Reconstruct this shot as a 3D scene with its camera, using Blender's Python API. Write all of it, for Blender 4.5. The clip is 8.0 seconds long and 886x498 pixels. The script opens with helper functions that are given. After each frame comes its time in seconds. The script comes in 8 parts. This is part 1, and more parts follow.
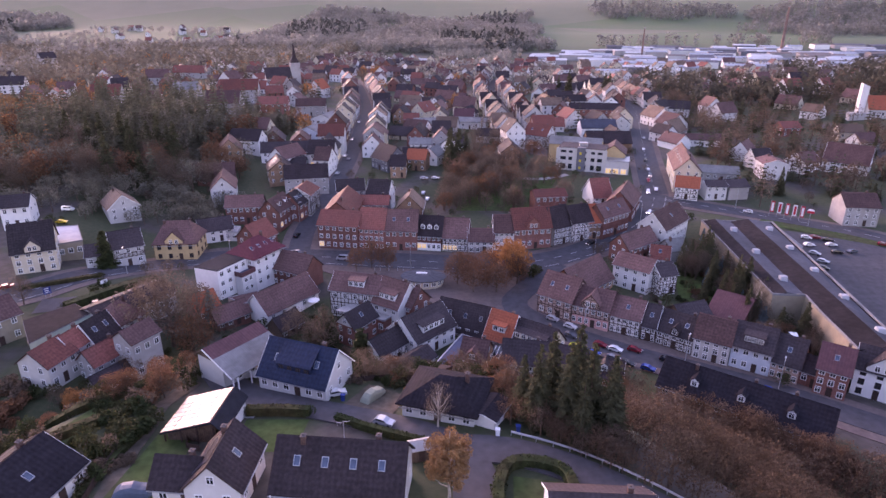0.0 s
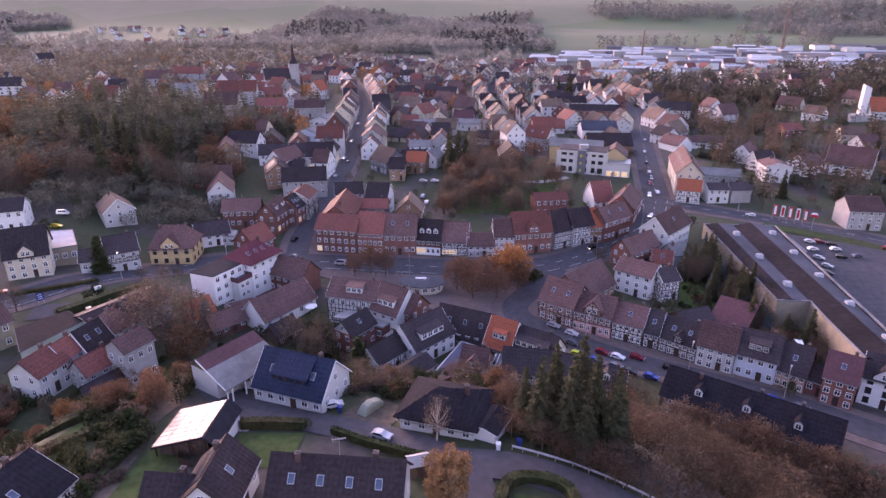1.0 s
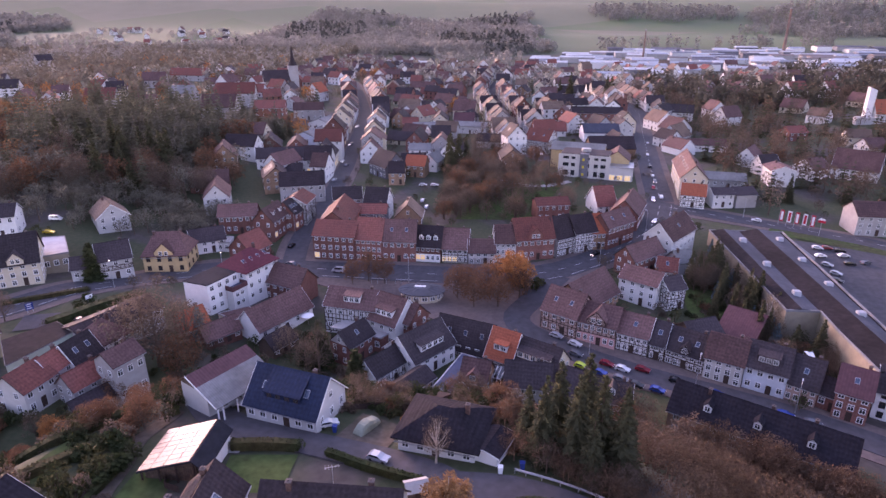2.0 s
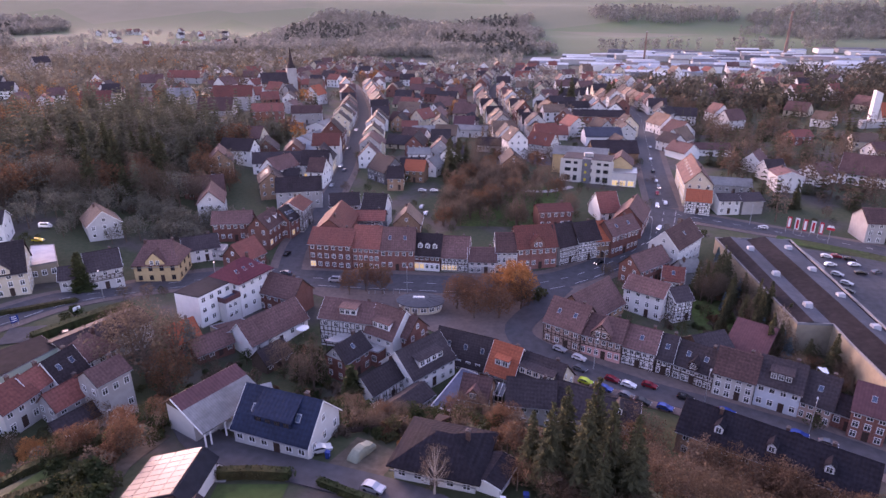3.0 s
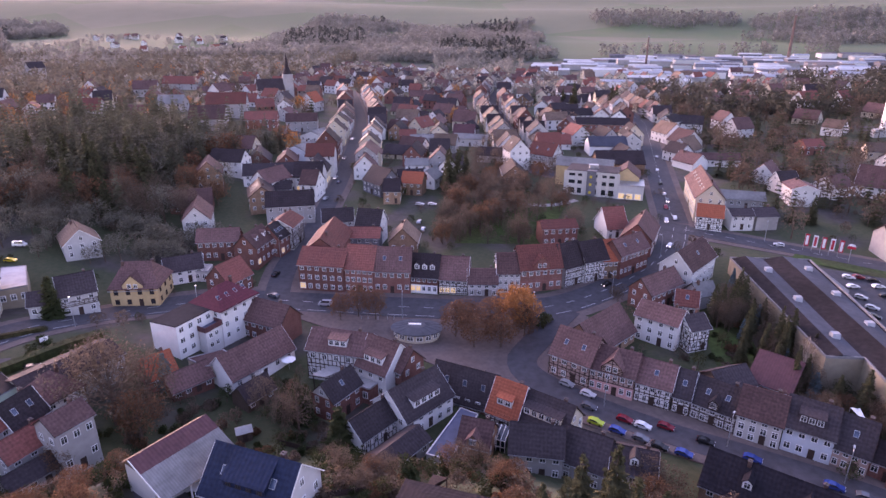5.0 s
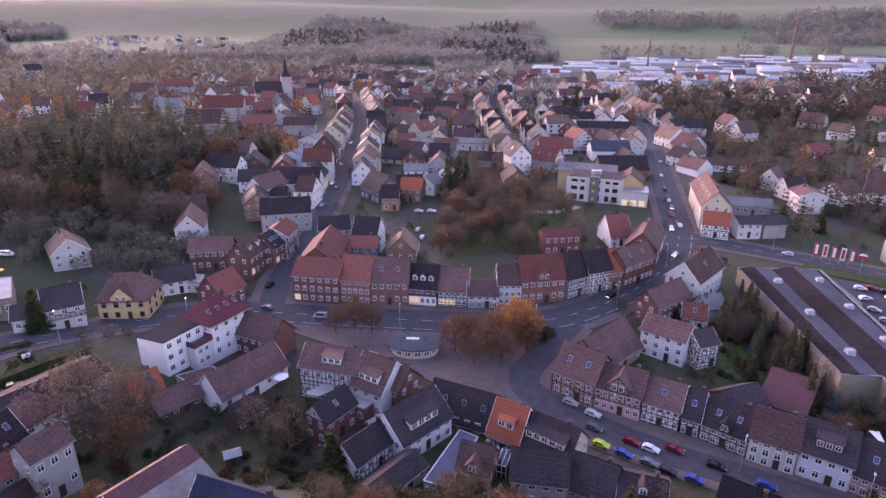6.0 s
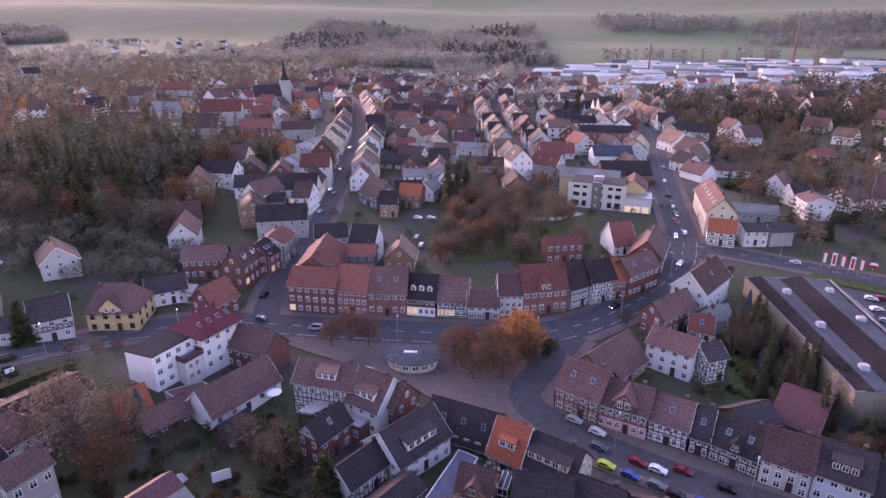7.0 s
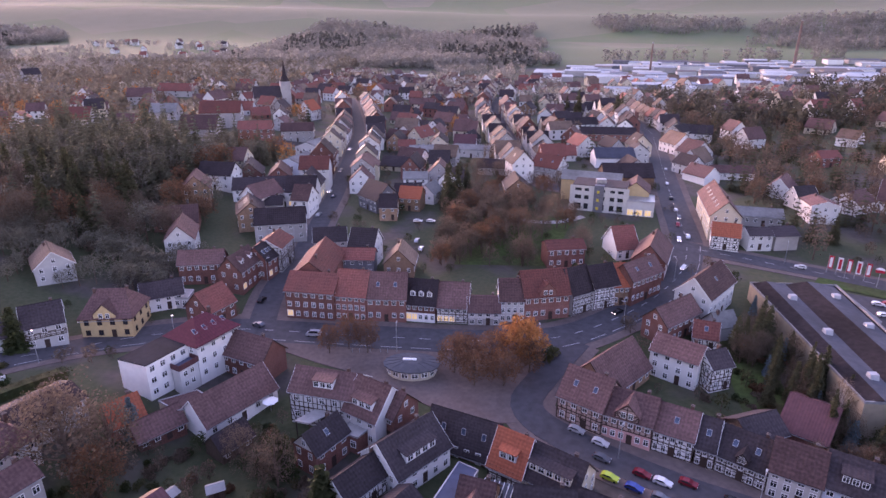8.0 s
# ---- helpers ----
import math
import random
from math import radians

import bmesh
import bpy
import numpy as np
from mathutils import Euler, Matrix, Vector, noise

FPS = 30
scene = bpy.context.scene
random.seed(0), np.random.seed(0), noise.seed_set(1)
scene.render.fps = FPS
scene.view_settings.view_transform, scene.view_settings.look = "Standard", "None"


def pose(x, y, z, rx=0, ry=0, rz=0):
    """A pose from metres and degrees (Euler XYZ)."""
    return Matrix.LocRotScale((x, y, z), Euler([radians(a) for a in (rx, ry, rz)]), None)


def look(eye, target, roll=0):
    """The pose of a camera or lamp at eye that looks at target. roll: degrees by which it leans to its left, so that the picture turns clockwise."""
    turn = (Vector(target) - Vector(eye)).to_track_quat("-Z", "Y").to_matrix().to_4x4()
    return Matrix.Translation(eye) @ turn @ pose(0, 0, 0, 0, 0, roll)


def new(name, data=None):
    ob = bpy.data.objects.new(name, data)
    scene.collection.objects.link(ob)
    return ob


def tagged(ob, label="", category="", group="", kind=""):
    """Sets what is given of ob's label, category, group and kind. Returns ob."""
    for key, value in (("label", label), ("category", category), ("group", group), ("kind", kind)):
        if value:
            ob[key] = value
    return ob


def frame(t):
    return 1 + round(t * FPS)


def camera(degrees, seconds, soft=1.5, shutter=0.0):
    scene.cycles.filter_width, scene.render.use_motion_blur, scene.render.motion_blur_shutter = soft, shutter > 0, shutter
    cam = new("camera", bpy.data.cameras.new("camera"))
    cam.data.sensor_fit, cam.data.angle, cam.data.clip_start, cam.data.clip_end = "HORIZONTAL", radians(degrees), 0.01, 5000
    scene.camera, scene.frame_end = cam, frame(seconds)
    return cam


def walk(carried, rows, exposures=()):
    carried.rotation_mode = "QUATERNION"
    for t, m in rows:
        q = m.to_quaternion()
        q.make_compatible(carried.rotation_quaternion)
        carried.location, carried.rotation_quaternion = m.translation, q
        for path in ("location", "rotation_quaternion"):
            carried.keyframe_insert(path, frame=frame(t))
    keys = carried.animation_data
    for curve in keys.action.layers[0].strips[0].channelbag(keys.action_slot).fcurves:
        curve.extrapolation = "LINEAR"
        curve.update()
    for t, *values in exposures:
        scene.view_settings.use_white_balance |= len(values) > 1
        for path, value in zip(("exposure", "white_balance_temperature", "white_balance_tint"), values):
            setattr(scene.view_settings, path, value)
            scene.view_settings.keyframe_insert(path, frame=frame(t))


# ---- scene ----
cam = camera(72.0, 8.0, soft=1.5)
PATH = [
    (0, (0.931, 2.163, 66.71), (0.791, 4.018, 65.976), 0.0),
    (0.5, (0.918, 3.141, 66.948), (0.778, 4.997, 66.214), 0.0),
    (1, (0.83, 4.678, 67.04), (0.691, 6.533, 66.307), 0.0),
    (1.5, (0.736, 6.59, 67.137), (0.596, 8.446, 66.405), 0.0),
    (3, (0.427, 13.807, 67.427), (0.286, 15.666, 66.701), -0.0),
    (3.5, (0.312, 16.552, 67.562), (0.171, 18.412, 66.838), -0.0),
    (4, (0.282, 19.329, 67.75), (0.141, 21.189, 67.028), -0.0),
    (4.5, (0.174, 22.273, 67.853), (0.033, 24.135, 67.135), -0.0),
    (6, (0.136, 30.717, 68.342), (-0.008, 32.581, 67.632), -0.0),
    (6.5, (0.141, 33.296, 68.541), (-0.003, 35.161, 67.834), -0.0),
    (7, (0.132, 35.306, 68.407), (-0.014, 37.173, 67.705), -0.0),
    (7.5, (0.16, 36.888, 68.608), (0.013, 38.754, 67.906), 0.0),
    (8, (0.146, 37.94, 68.515), (-0.003, 39.808, 67.815), 0.0),
]
walk(cam, [(t, look(eye, target, roll)) for t, eye, target, roll in PATH],
     exposures=[(0.0, 2.33, 6800, 66.0), (8.0, 2.33, 6800, 66.0)])

# ---- world and sun ----
SUN_ELEVATION, SUN_TURN = 11.0, 38.0   # degrees above the horizon, and to the left of straight ahead
world = bpy.data.worlds.new("dusk_sky")
scene.world = world
world.use_nodes = True
sky = world.node_tree.nodes.new("ShaderNodeTexSky")
sky.sky_type, sky.sun_disc = "NISHITA", False
sky.sun_elevation, sky.sun_rotation = radians(SUN_ELEVATION), radians(-SUN_TURN)
sky.air_density, sky.dust_density, sky.ozone_density = 1.4, 2.2, 2.5
world.node_tree.links.new(sky.outputs[0], world.node_tree.nodes["Background"].inputs[0])
world.node_tree.nodes["Background"].inputs[1].default_value = 0.15
sun_data = bpy.data.lights.new("sun", "SUN")
sun_data.energy, sun_data.angle, sun_data.color = 0.6, radians(20), (1.0, 0.94, 0.90)
sun = new("sun", sun_data)
a, b = radians(SUN_ELEVATION), radians(SUN_TURN)
sun.matrix_world = look((-math.sin(b) * math.cos(a), math.cos(b) * math.cos(a), math.sin(a)), (0, 0, 0))


# ---- materials ----
def material(name, colour, rough=0.8, metal=0.0, spread=0.25, grain=1.5, stain=0.15, bump=0.3, tint=None, per="none",
             rows=None, spec=0.17, thin=0.0, vary=0.32):
    """A procedural surface: colour varied at two scales, stains towards tint, relief from grain or from rows of tiles (x, z)."""
    m = bpy.data.materials.new(name)
    m.use_nodes = True
    t = m.node_tree
    n, k = t.nodes, t.links
    p = n["Principled BSDF"]
    p.inputs["Roughness"].default_value, p.inputs["Metallic"].default_value = rough, metal
    p.inputs["Specular IOR Level"].default_value = spec
    co = n.new("ShaderNodeTexCoord")
    fine, wide = n.new("ShaderNodeTexNoise"), n.new("ShaderNodeTexNoise")
    fine.inputs["Scale"].default_value, fine.inputs["Detail"].default_value = grain, 6
    wide.inputs["Scale"].default_value, wide.inputs["Detail"].default_value = grain * 0.11, 3
    for node in (fine, wide):
        k.new(co.outputs["Object"], node.inputs["Vector"])
    ramp = n.new("ShaderNodeMapRange")
    ramp.inputs[1].default_value, ramp.inputs[2].default_value = 0.3, 0.7
    ramp.inputs[3].default_value, ramp.inputs[4].default_value = 1 - spread, 1 + spread
    k.new(fine.outputs[0], ramp.inputs[0])
    mixed = n.new("ShaderNodeMix")
    mixed.data_type = "RGBA"
    mixed.inputs[6].default_value = (*colour, 1)
    mixed.inputs[7].default_value = (*(tint or [c * 0.55 for c in colour]), 1)
    place = n.new("ShaderNodeMapRange")
    place.inputs[1].default_value, place.inputs[2].default_value = 0.42, 0.72
    place.inputs[3].default_value, place.inputs[4].default_value = 0.0, min(1.0, stain * 3)
    k.new(wide.outputs[0], place.inputs[0])
    k.new(place.outputs[0], mixed.inputs[0])
    vec = n.new("ShaderNodeVectorMath")
    vec.operation = "SCALE"
    k.new(mixed.outputs[2], vec.inputs[0])
    k.new(ramp.outputs[0], vec.inputs["Scale"])
    out = vec.outputs[0]
    if per != "none":
        one = n.new("ShaderNodeObjectInfo" if per == "object" else "ShaderNodeNewGeometry")
        hue = n.new("ShaderNodeMapRange")
        hue.inputs[3].default_value, hue.inputs[4].default_value = 1 - vary, 1 + vary
        k.new(one.outputs["Random" if per == "object" else "Random Per Island"], hue.inputs[0])
        more = n.new("ShaderNodeVectorMath")
        more.operation = "SCALE"
        k.new(out, more.inputs[0])
        k.new(hue.outputs[0], more.inputs["Scale"])
        out = more.outputs[0]
    height = fine.outputs[0]
    if rows:
        apart = n.new("ShaderNodeSeparateXYZ")
        k.new(co.outputs["Object"], apart.inputs[0])
        waves = []
        for axis, pitch in ((0, rows[0]), (2, rows[1])):
            by = n.new("ShaderNodeMath")
            by.operation = "MULTIPLY"
            by.inputs[1].default_value = 2 * math.pi / pitch
            k.new(apart.outputs[axis], by.inputs[0])
            s = n.new("ShaderNodeMath")
            s.operation = "SINE"
            k.new(by.outputs[0], s.inputs[0])
            waves.append(s)
        height_node = n.new("ShaderNodeMath")
        height_node.operation = "ADD"
        k.new(waves[0].outputs[0], height_node.inputs[0])
        k.new(waves[1].outputs[0], height_node.inputs[1])
        height = height_node.outputs[0]
        shade = n.new("ShaderNodeMapRange")
        shade.inputs[1].default_value, shade.inputs[2].default_value = -2, 2
        shade.inputs[3].default_value, shade.inputs[4].default_value = 0.86, 1.12
        k.new(height, shade.inputs[0])
        tile = n.new("ShaderNodeVectorMath")
        tile.operation = "SCALE"
        k.new(out, tile.inputs[0])
        k.new(shade.outputs[0], tile.inputs["Scale"])
        out = tile.outputs[0]
    relief = n.new("ShaderNodeBump")
    relief.inputs["Strength"].default_value, relief.inputs["Distance"].default_value = bump, 0.03
    k.new(height, relief.inputs["Height"])
    k.new(relief.outputs[0], p.inputs["Normal"])
    k.new(out, p.inputs["Base Color"])
    if thin:
        # leaves and twigs let part of the light through
        through_light, blend = n.new("ShaderNodeBsdfTranslucent"), n.new("ShaderNodeMixShader")
        blend.inputs[0].default_value = thin
        k.new(out, through_light.inputs["Color"])
        k.new(p.outputs[0], blend.inputs[1])
        k.new(through_light.outputs[0], blend.inputs[2])
        k.new(blend.outputs[0], n["Material Output"].inputs["Surface"])
    return m


def glow(name, colour, strength):
    m = bpy.data.materials.new(name)
    m.use_nodes = True
    p = m.node_tree.nodes["Principled BSDF"]
    p.inputs["Base Color"].default_value = (*colour, 1)
    p.inputs["Emission Color"].default_value = (*colour, 1)
    p.inputs["Emission Strength"].default_value = strength
    return m


WALL = {
    "white": material("white_plaster", (0.62, 0.61, 0.60), 0.9, stain=0.12, spread=0.05, grain=0.9, tint=(0.55, 0.53, 0.50), per="object"),
    "cream": material("cream_plaster", (0.55, 0.48, 0.37), 0.9, stain=0.15, spread=0.07, grain=0.9, tint=(0.48, 0.42, 0.32)),
    "yellow": material("ochre_plaster", (0.54, 0.39, 0.21), 0.9, stain=0.15, spread=0.08, grain=0.9, tint=(0.45, 0.31, 0.15)),
    "grey": material("grey_render", (0.38, 0.36, 0.35), 0.9, stain=0.18, spread=0.08, grain=0.9),
    "pink": material("pink_plaster", (0.62, 0.33, 0.31), 0.9, stain=0.12, spread=0.06, grain=0.9),
    "brick": material("red_brick", (0.215, 0.098, 0.080), 0.88, stain=0.2, spread=0.3, grain=5.0, tint=(0.16, 0.06, 0.05), per="object", rows=(0.5, 0.24)),
    "rose": material("rose_plaster", (0.44, 0.30, 0.26), 0.9, stain=0.15, spread=0.07, grain=0.9),
    "brown": material("brown_brick", (0.27, 0.165, 0.11), 0.88, stain=0.2, spread=0.25, grain=5.0, per="object"),
    "tan": material("tan_render", (0.27, 0.228, 0.172), 0.9, stain=0.25, spread=0.12, grain=0.6, tint=(0.24, 0.20, 0.15)),
    "paleblue": material("pale_blue_plaster", (0.52, 0.57, 0.63), 0.9, stain=0.12, spread=0.06, grain=0.9),
    "pale": material("pale_stone_plaster", (0.52, 0.50, 0.47), 0.9, stain=0.15, spread=0.07, grain=0.9),
    "mint": material("mint_plaster", (0.40, 0.52, 0.42), 0.9, stain=0.15, spread=0.07, grain=0.9),
    "slate": material("slate_hung_wall", (0.15, 0.15, 0.17), 0.6, stain=0.15, spread=0.25, grain=3.0, rows=(0.5, 0.3)),
    "wood": material("dark_boarding", (0.10, 0.07, 0.055), 0.8, stain=0.2, spread=0.3, grain=3.0, rows=(0.3, 50)),
}
TILE = (0.62, 0.5)
ROOF = {
    "brown": material("brown_roof_tiles", (0.128, 0.069, 0.064), 0.72, stain=0.2, spread=0.28, grain=2.2, rows=TILE, spec=0.14, per="object", bump=0.5),
    "dark": material("dark_roof_tiles", (0.046, 0.035, 0.038), 0.72, stain=0.2, spread=0.28, grain=2.2, rows=TILE, spec=0.14, per="object", bump=0.5),
    "red": material("red_roof_tiles", (0.20, 0.068, 0.054), 0.72, stain=0.25, spread=0.25, grain=2.2, tint=(0.15, 0.06, 0.05), rows=TILE, spec=0.14, per="object", bump=0.5),
    "orange": material("orange_roof_tiles", (0.33, 0.092, 0.050), 0.8, stain=0.15, spread=0.2, grain=2.2, tint=(0.33, 0.10, 0.06), rows=TILE, spec=0.14, bump=0.5),
    "crimson": material("crimson_roof_sheet", (0.135, 0.034, 0.044), 0.7, stain=0.15, spread=0.15, grain=2.0, rows=TILE, spec=0.14, bump=0.4),
    "blue": material("glazed_blue_roof_tiles", (0.014, 0.023, 0.050), 0.6, stain=0.2, spread=0.25, grain=2.0, rows=TILE, spec=0.14, bump=0.5),
    "umber": material("umber_roof_tiles", (0.038, 0.027, 0.030), 0.72, stain=0.25, spread=0.28, grain=2.2, rows=TILE, spec=0.14, bump=0.5),
    "grey": material("grey_fibre_cement_roof", (0.205, 0.20, 0.195), 0.8, stain=0.3, spread=0.15, grain=1.2, rows=(0.35, 90), bump=0.4),
    "tan": material("tan_roof_tiles", (0.170, 0.112, 0.084), 0.72, stain=0.25, spread=0.25, grain=2.2, rows=TILE, spec=0.14, per="object", bump=0.5),
    "slate": material("blue_slate_roof", (0.055, 0.060, 0.082), 0.7, stain=0.2, spread=0.2, grain=2.0, rows=TILE, spec=0.14, bump=0.4),
    "black": material("black_bitumen_shingles", (0.024, 0.021, 0.026), 0.92, stain=0.2, spread=0.25, grain=2.2, rows=TILE, bump=0.5, spec=0.06),
    "plum": material("plum_roof_sheet", (0.105, 0.046, 0.050), 0.6, stain=0.15, spread=0.15, grain=1.5, rows=(0.5, 90), bump=0.4),
}
TIMBER = material("dark_timber", (0.055, 0.035, 0.030), 0.8, stain=0.1, spread=0.3, grain=4.0)
PAINT_WHITE = material("white_gloss_paint", (0.80, 0.80, 0.80), 0.45, stain=0.08, spread=0.05, grain=2.0)
GLASS = material("dark_window_glass", (0.022, 0.026, 0.032), 0.06, stain=0.1, spread=0.2, grain=0.7, bump=0.0, spec=0.8)
# blue base colour stands in for sky mirrored in the roof windows
SKY_GLASS = material("sky_tinted_roof_glass", (0.055, 0.080, 0.125), 0.08, stain=0.2, spread=0.3, grain=0.6, bump=0.0, spec=0.8)
FELT = material("dark_roof_felt", (0.028, 0.028, 0.034), 0.95, stain=0.3, spread=0.2, grain=0.8, spec=0.08)
PALE_SHEET = material("weathered_pale_sheet", (0.34, 0.36, 0.40), 0.7, stain=0.35, spread=0.15, grain=0.5, tint=(0.26, 0.20, 0.15))
BLUE_SHEET = material("slate_blue_sheet", (0.085, 0.10, 0.15), 0.75, stain=0.3, spread=0.15, grain=0.6, spec=0.15)
EDGE = material("dull_sheet_edging", (0.20, 0.20, 0.21), 0.7, stain=0.2, spread=0.12)
EARTH = material("bare_earth", (0.125, 0.092, 0.072), 0.95, stain=0.3, spread=0.3, grain=0.9, tint=(0.075, 0.07, 0.05), bump=0.5)
LIT = glow("lit_window", (1.0, 0.70, 0.26), 0.14)
SHOP = glow("lit_shop_window", (1.0, 0.74, 0.26), 0.09)
LAMP = glow("white_lamp", (1.0, 0.96, 0.86), 1.6)
RED_LAMP = glow("red_lamp", (1.0, 0.05, 0.03), 3.0)
CHIMNEY = material("chimney_brick", (0.120, 0.070, 0.060), 0.9, stain=0.3, spread=0.3, grain=4.0)
SOOT = material("sooty_chimney_cap", (0.13, 0.105, 0.10), 0.9, stain=0.3, spread=0.2, grain=3.0)
METAL = material("dull_zinc", (0.42, 0.43, 0.45), 0.45, 0.7, stain=0.2, spread=0.15, grain=1.5)
CONCRETE = material("concrete", (0.36, 0.35, 0.34), 0.9, stain=0.25, spread=0.12, grain=1.2)
ASPHALT = material("asphalt", (0.074, 0.070, 0.076), 0.85, stain=0.25, spread=0.18, grain=0.7, tint=(0.064, 0.060, 0.066), bump=0.2)
PAVING = material("pavement_slabs", (0.155, 0.117, 0.107), 0.9, stain=0.2, spread=0.15, grain=1.0, bump=0.3)
MARKING = material("road_paint", (0.42, 0.42, 0.43), 0.8, stain=0.25, spread=0.15, grain=2.0)
SOLAR = material("solar_glass", (0.026, 0.028, 0.040), 0.36, stain=0.25, spread=0.15, grain=0.5, rows=(0.33, 90), bump=0.0, spec=0.16)
BARK = material("bark", (0.12, 0.085, 0.065), 0.9, stain=0.2, spread=0.3, grain=3.0)
BIRCH = material("pale_bark", (0.42, 0.36, 0.31), 0.85, stain=0.25, spread=0.3, grain=3.0)
TWIG = material("bare_twigs", (0.140, 0.105, 0.078), 0.9, stain=0.2, spread=0.3, grain=0.8, tint=(0.112, 0.088, 0.068), per="island", thin=0.45, vary=0.16)
RUST = material("russet_leaves", (0.165, 0.088, 0.050), 0.85, stain=0.25, spread=0.3, grain=0.8, tint=(0.15, 0.085, 0.06), per="island", thin=0.45, vary=0.16)
GOLD = material("golden_leaves", (0.38, 0.165, 0.060), 0.85, stain=0.2, spread=0.3, grain=0.8, tint=(0.30, 0.15, 0.06), per="island", thin=0.25, vary=0.16)
# darker copy of the bare twigs: the thicket's shade is in its colour
SHADED_TWIG = material("shaded_thicket_twigs", (0.130, 0.084, 0.058), 0.95, stain=0.25, spread=0.3, grain=0.4, tint=(0.070, 0.052, 0.036), per="island", spec=0.1, thin=0.45, vary=0.16)
GALVANISED = material("galvanised_rail", (0.46, 0.46, 0.50), 0.6, stain=0.2, spread=0.1, grain=1.0)
BROWN_LEAF = material("withered_brown_leaves", (0.145, 0.106, 0.080), 0.9, stain=0.25, spread=0.3, grain=0.8, tint=(0.12, 0.075, 0.05), per="island", thin=0.45, vary=0.16)
AMBER = material("amber_leaves", (0.30, 0.165, 0.075), 0.85, stain=0.25, spread=0.3, grain=0.8, tint=(0.20, 0.12, 0.07), per="island", thin=0.25, vary=0.16)
NEEDLE = material("dark_needles", (0.080, 0.080, 0.042), 0.85, stain=0.25, spread=0.35, grain=0.8, tint=(0.056, 0.062, 0.038), per="island", thin=0.45, vary=0.16)
BLUE_NEEDLE = material("blue_spruce_needles", (0.10, 0.15, 0.165), 0.85, stain=0.2, spread=0.3, grain=0.8, per="island", thin=0.25, vary=0.16)
HEDGE = material("hedge_leaves", (0.038, 0.052, 0.020), 0.85, stain=0.3, spread=0.35, grain=0.9, tint=(0.085, 0.065, 0.03), per="island", thin=0.25, vary=0.16)
GRASS = material("lawn", (0.050, 0.082, 0.024), 0.95, stain=0.35, spread=0.3, grain=0.8, tint=(0.065, 0.055, 0.03), bump=0.5)
# far woods: distance haze is put into these two raised base colours
HAZED_WOOD = material("hazed_bare_wood", (0.235, 0.23, 0.205), 0.95, stain=0.3, spread=0.3, grain=0.05, tint=(0.215, 0.21, 0.188), per="island", thin=0.5, vary=0.16)
HAZED_BROWN = material("hazed_russet_wood", (0.165, 0.145, 0.112), 0.95, stain=0.35, spread=0.25, grain=0.05, tint=(0.125, 0.115, 0.088), per="island", thin=0.45, vary=0.10)
GREY_TWIG = material("grey_brown_twigs", (0.172, 0.160, 0.124), 0.9, stain=0.25, spread=0.3, grain=0.5, tint=(0.128, 0.114, 0.086), per="island", thin=0.45, vary=0.16)
EAST_RUSSET = material("dark_russet_wood", (0.090, 0.084, 0.066), 0.95, stain=0.35, spread=0.3, grain=0.05, tint=(0.060, 0.058, 0.042), per="island", thin=0.45, vary=0.16)
# spruce needles of the west wood, lightened in colour to stand for haze
HAZED_NEEDLE = material("hazed_spruce_needles", (0.120, 0.120, 0.078), 0.9, stain=0.25, spread=0.3, grain=0.5, tint=(0.098, 0.094, 0.064), per="island", thin=0.45, vary=0.16)
FAR_NEEDLE = material("far_conifers", (0.095, 0.10, 0.09), 0.95, stain=0.3, spread=0.3, grain=0.05, per="island", thin=0.45, vary=0.16)


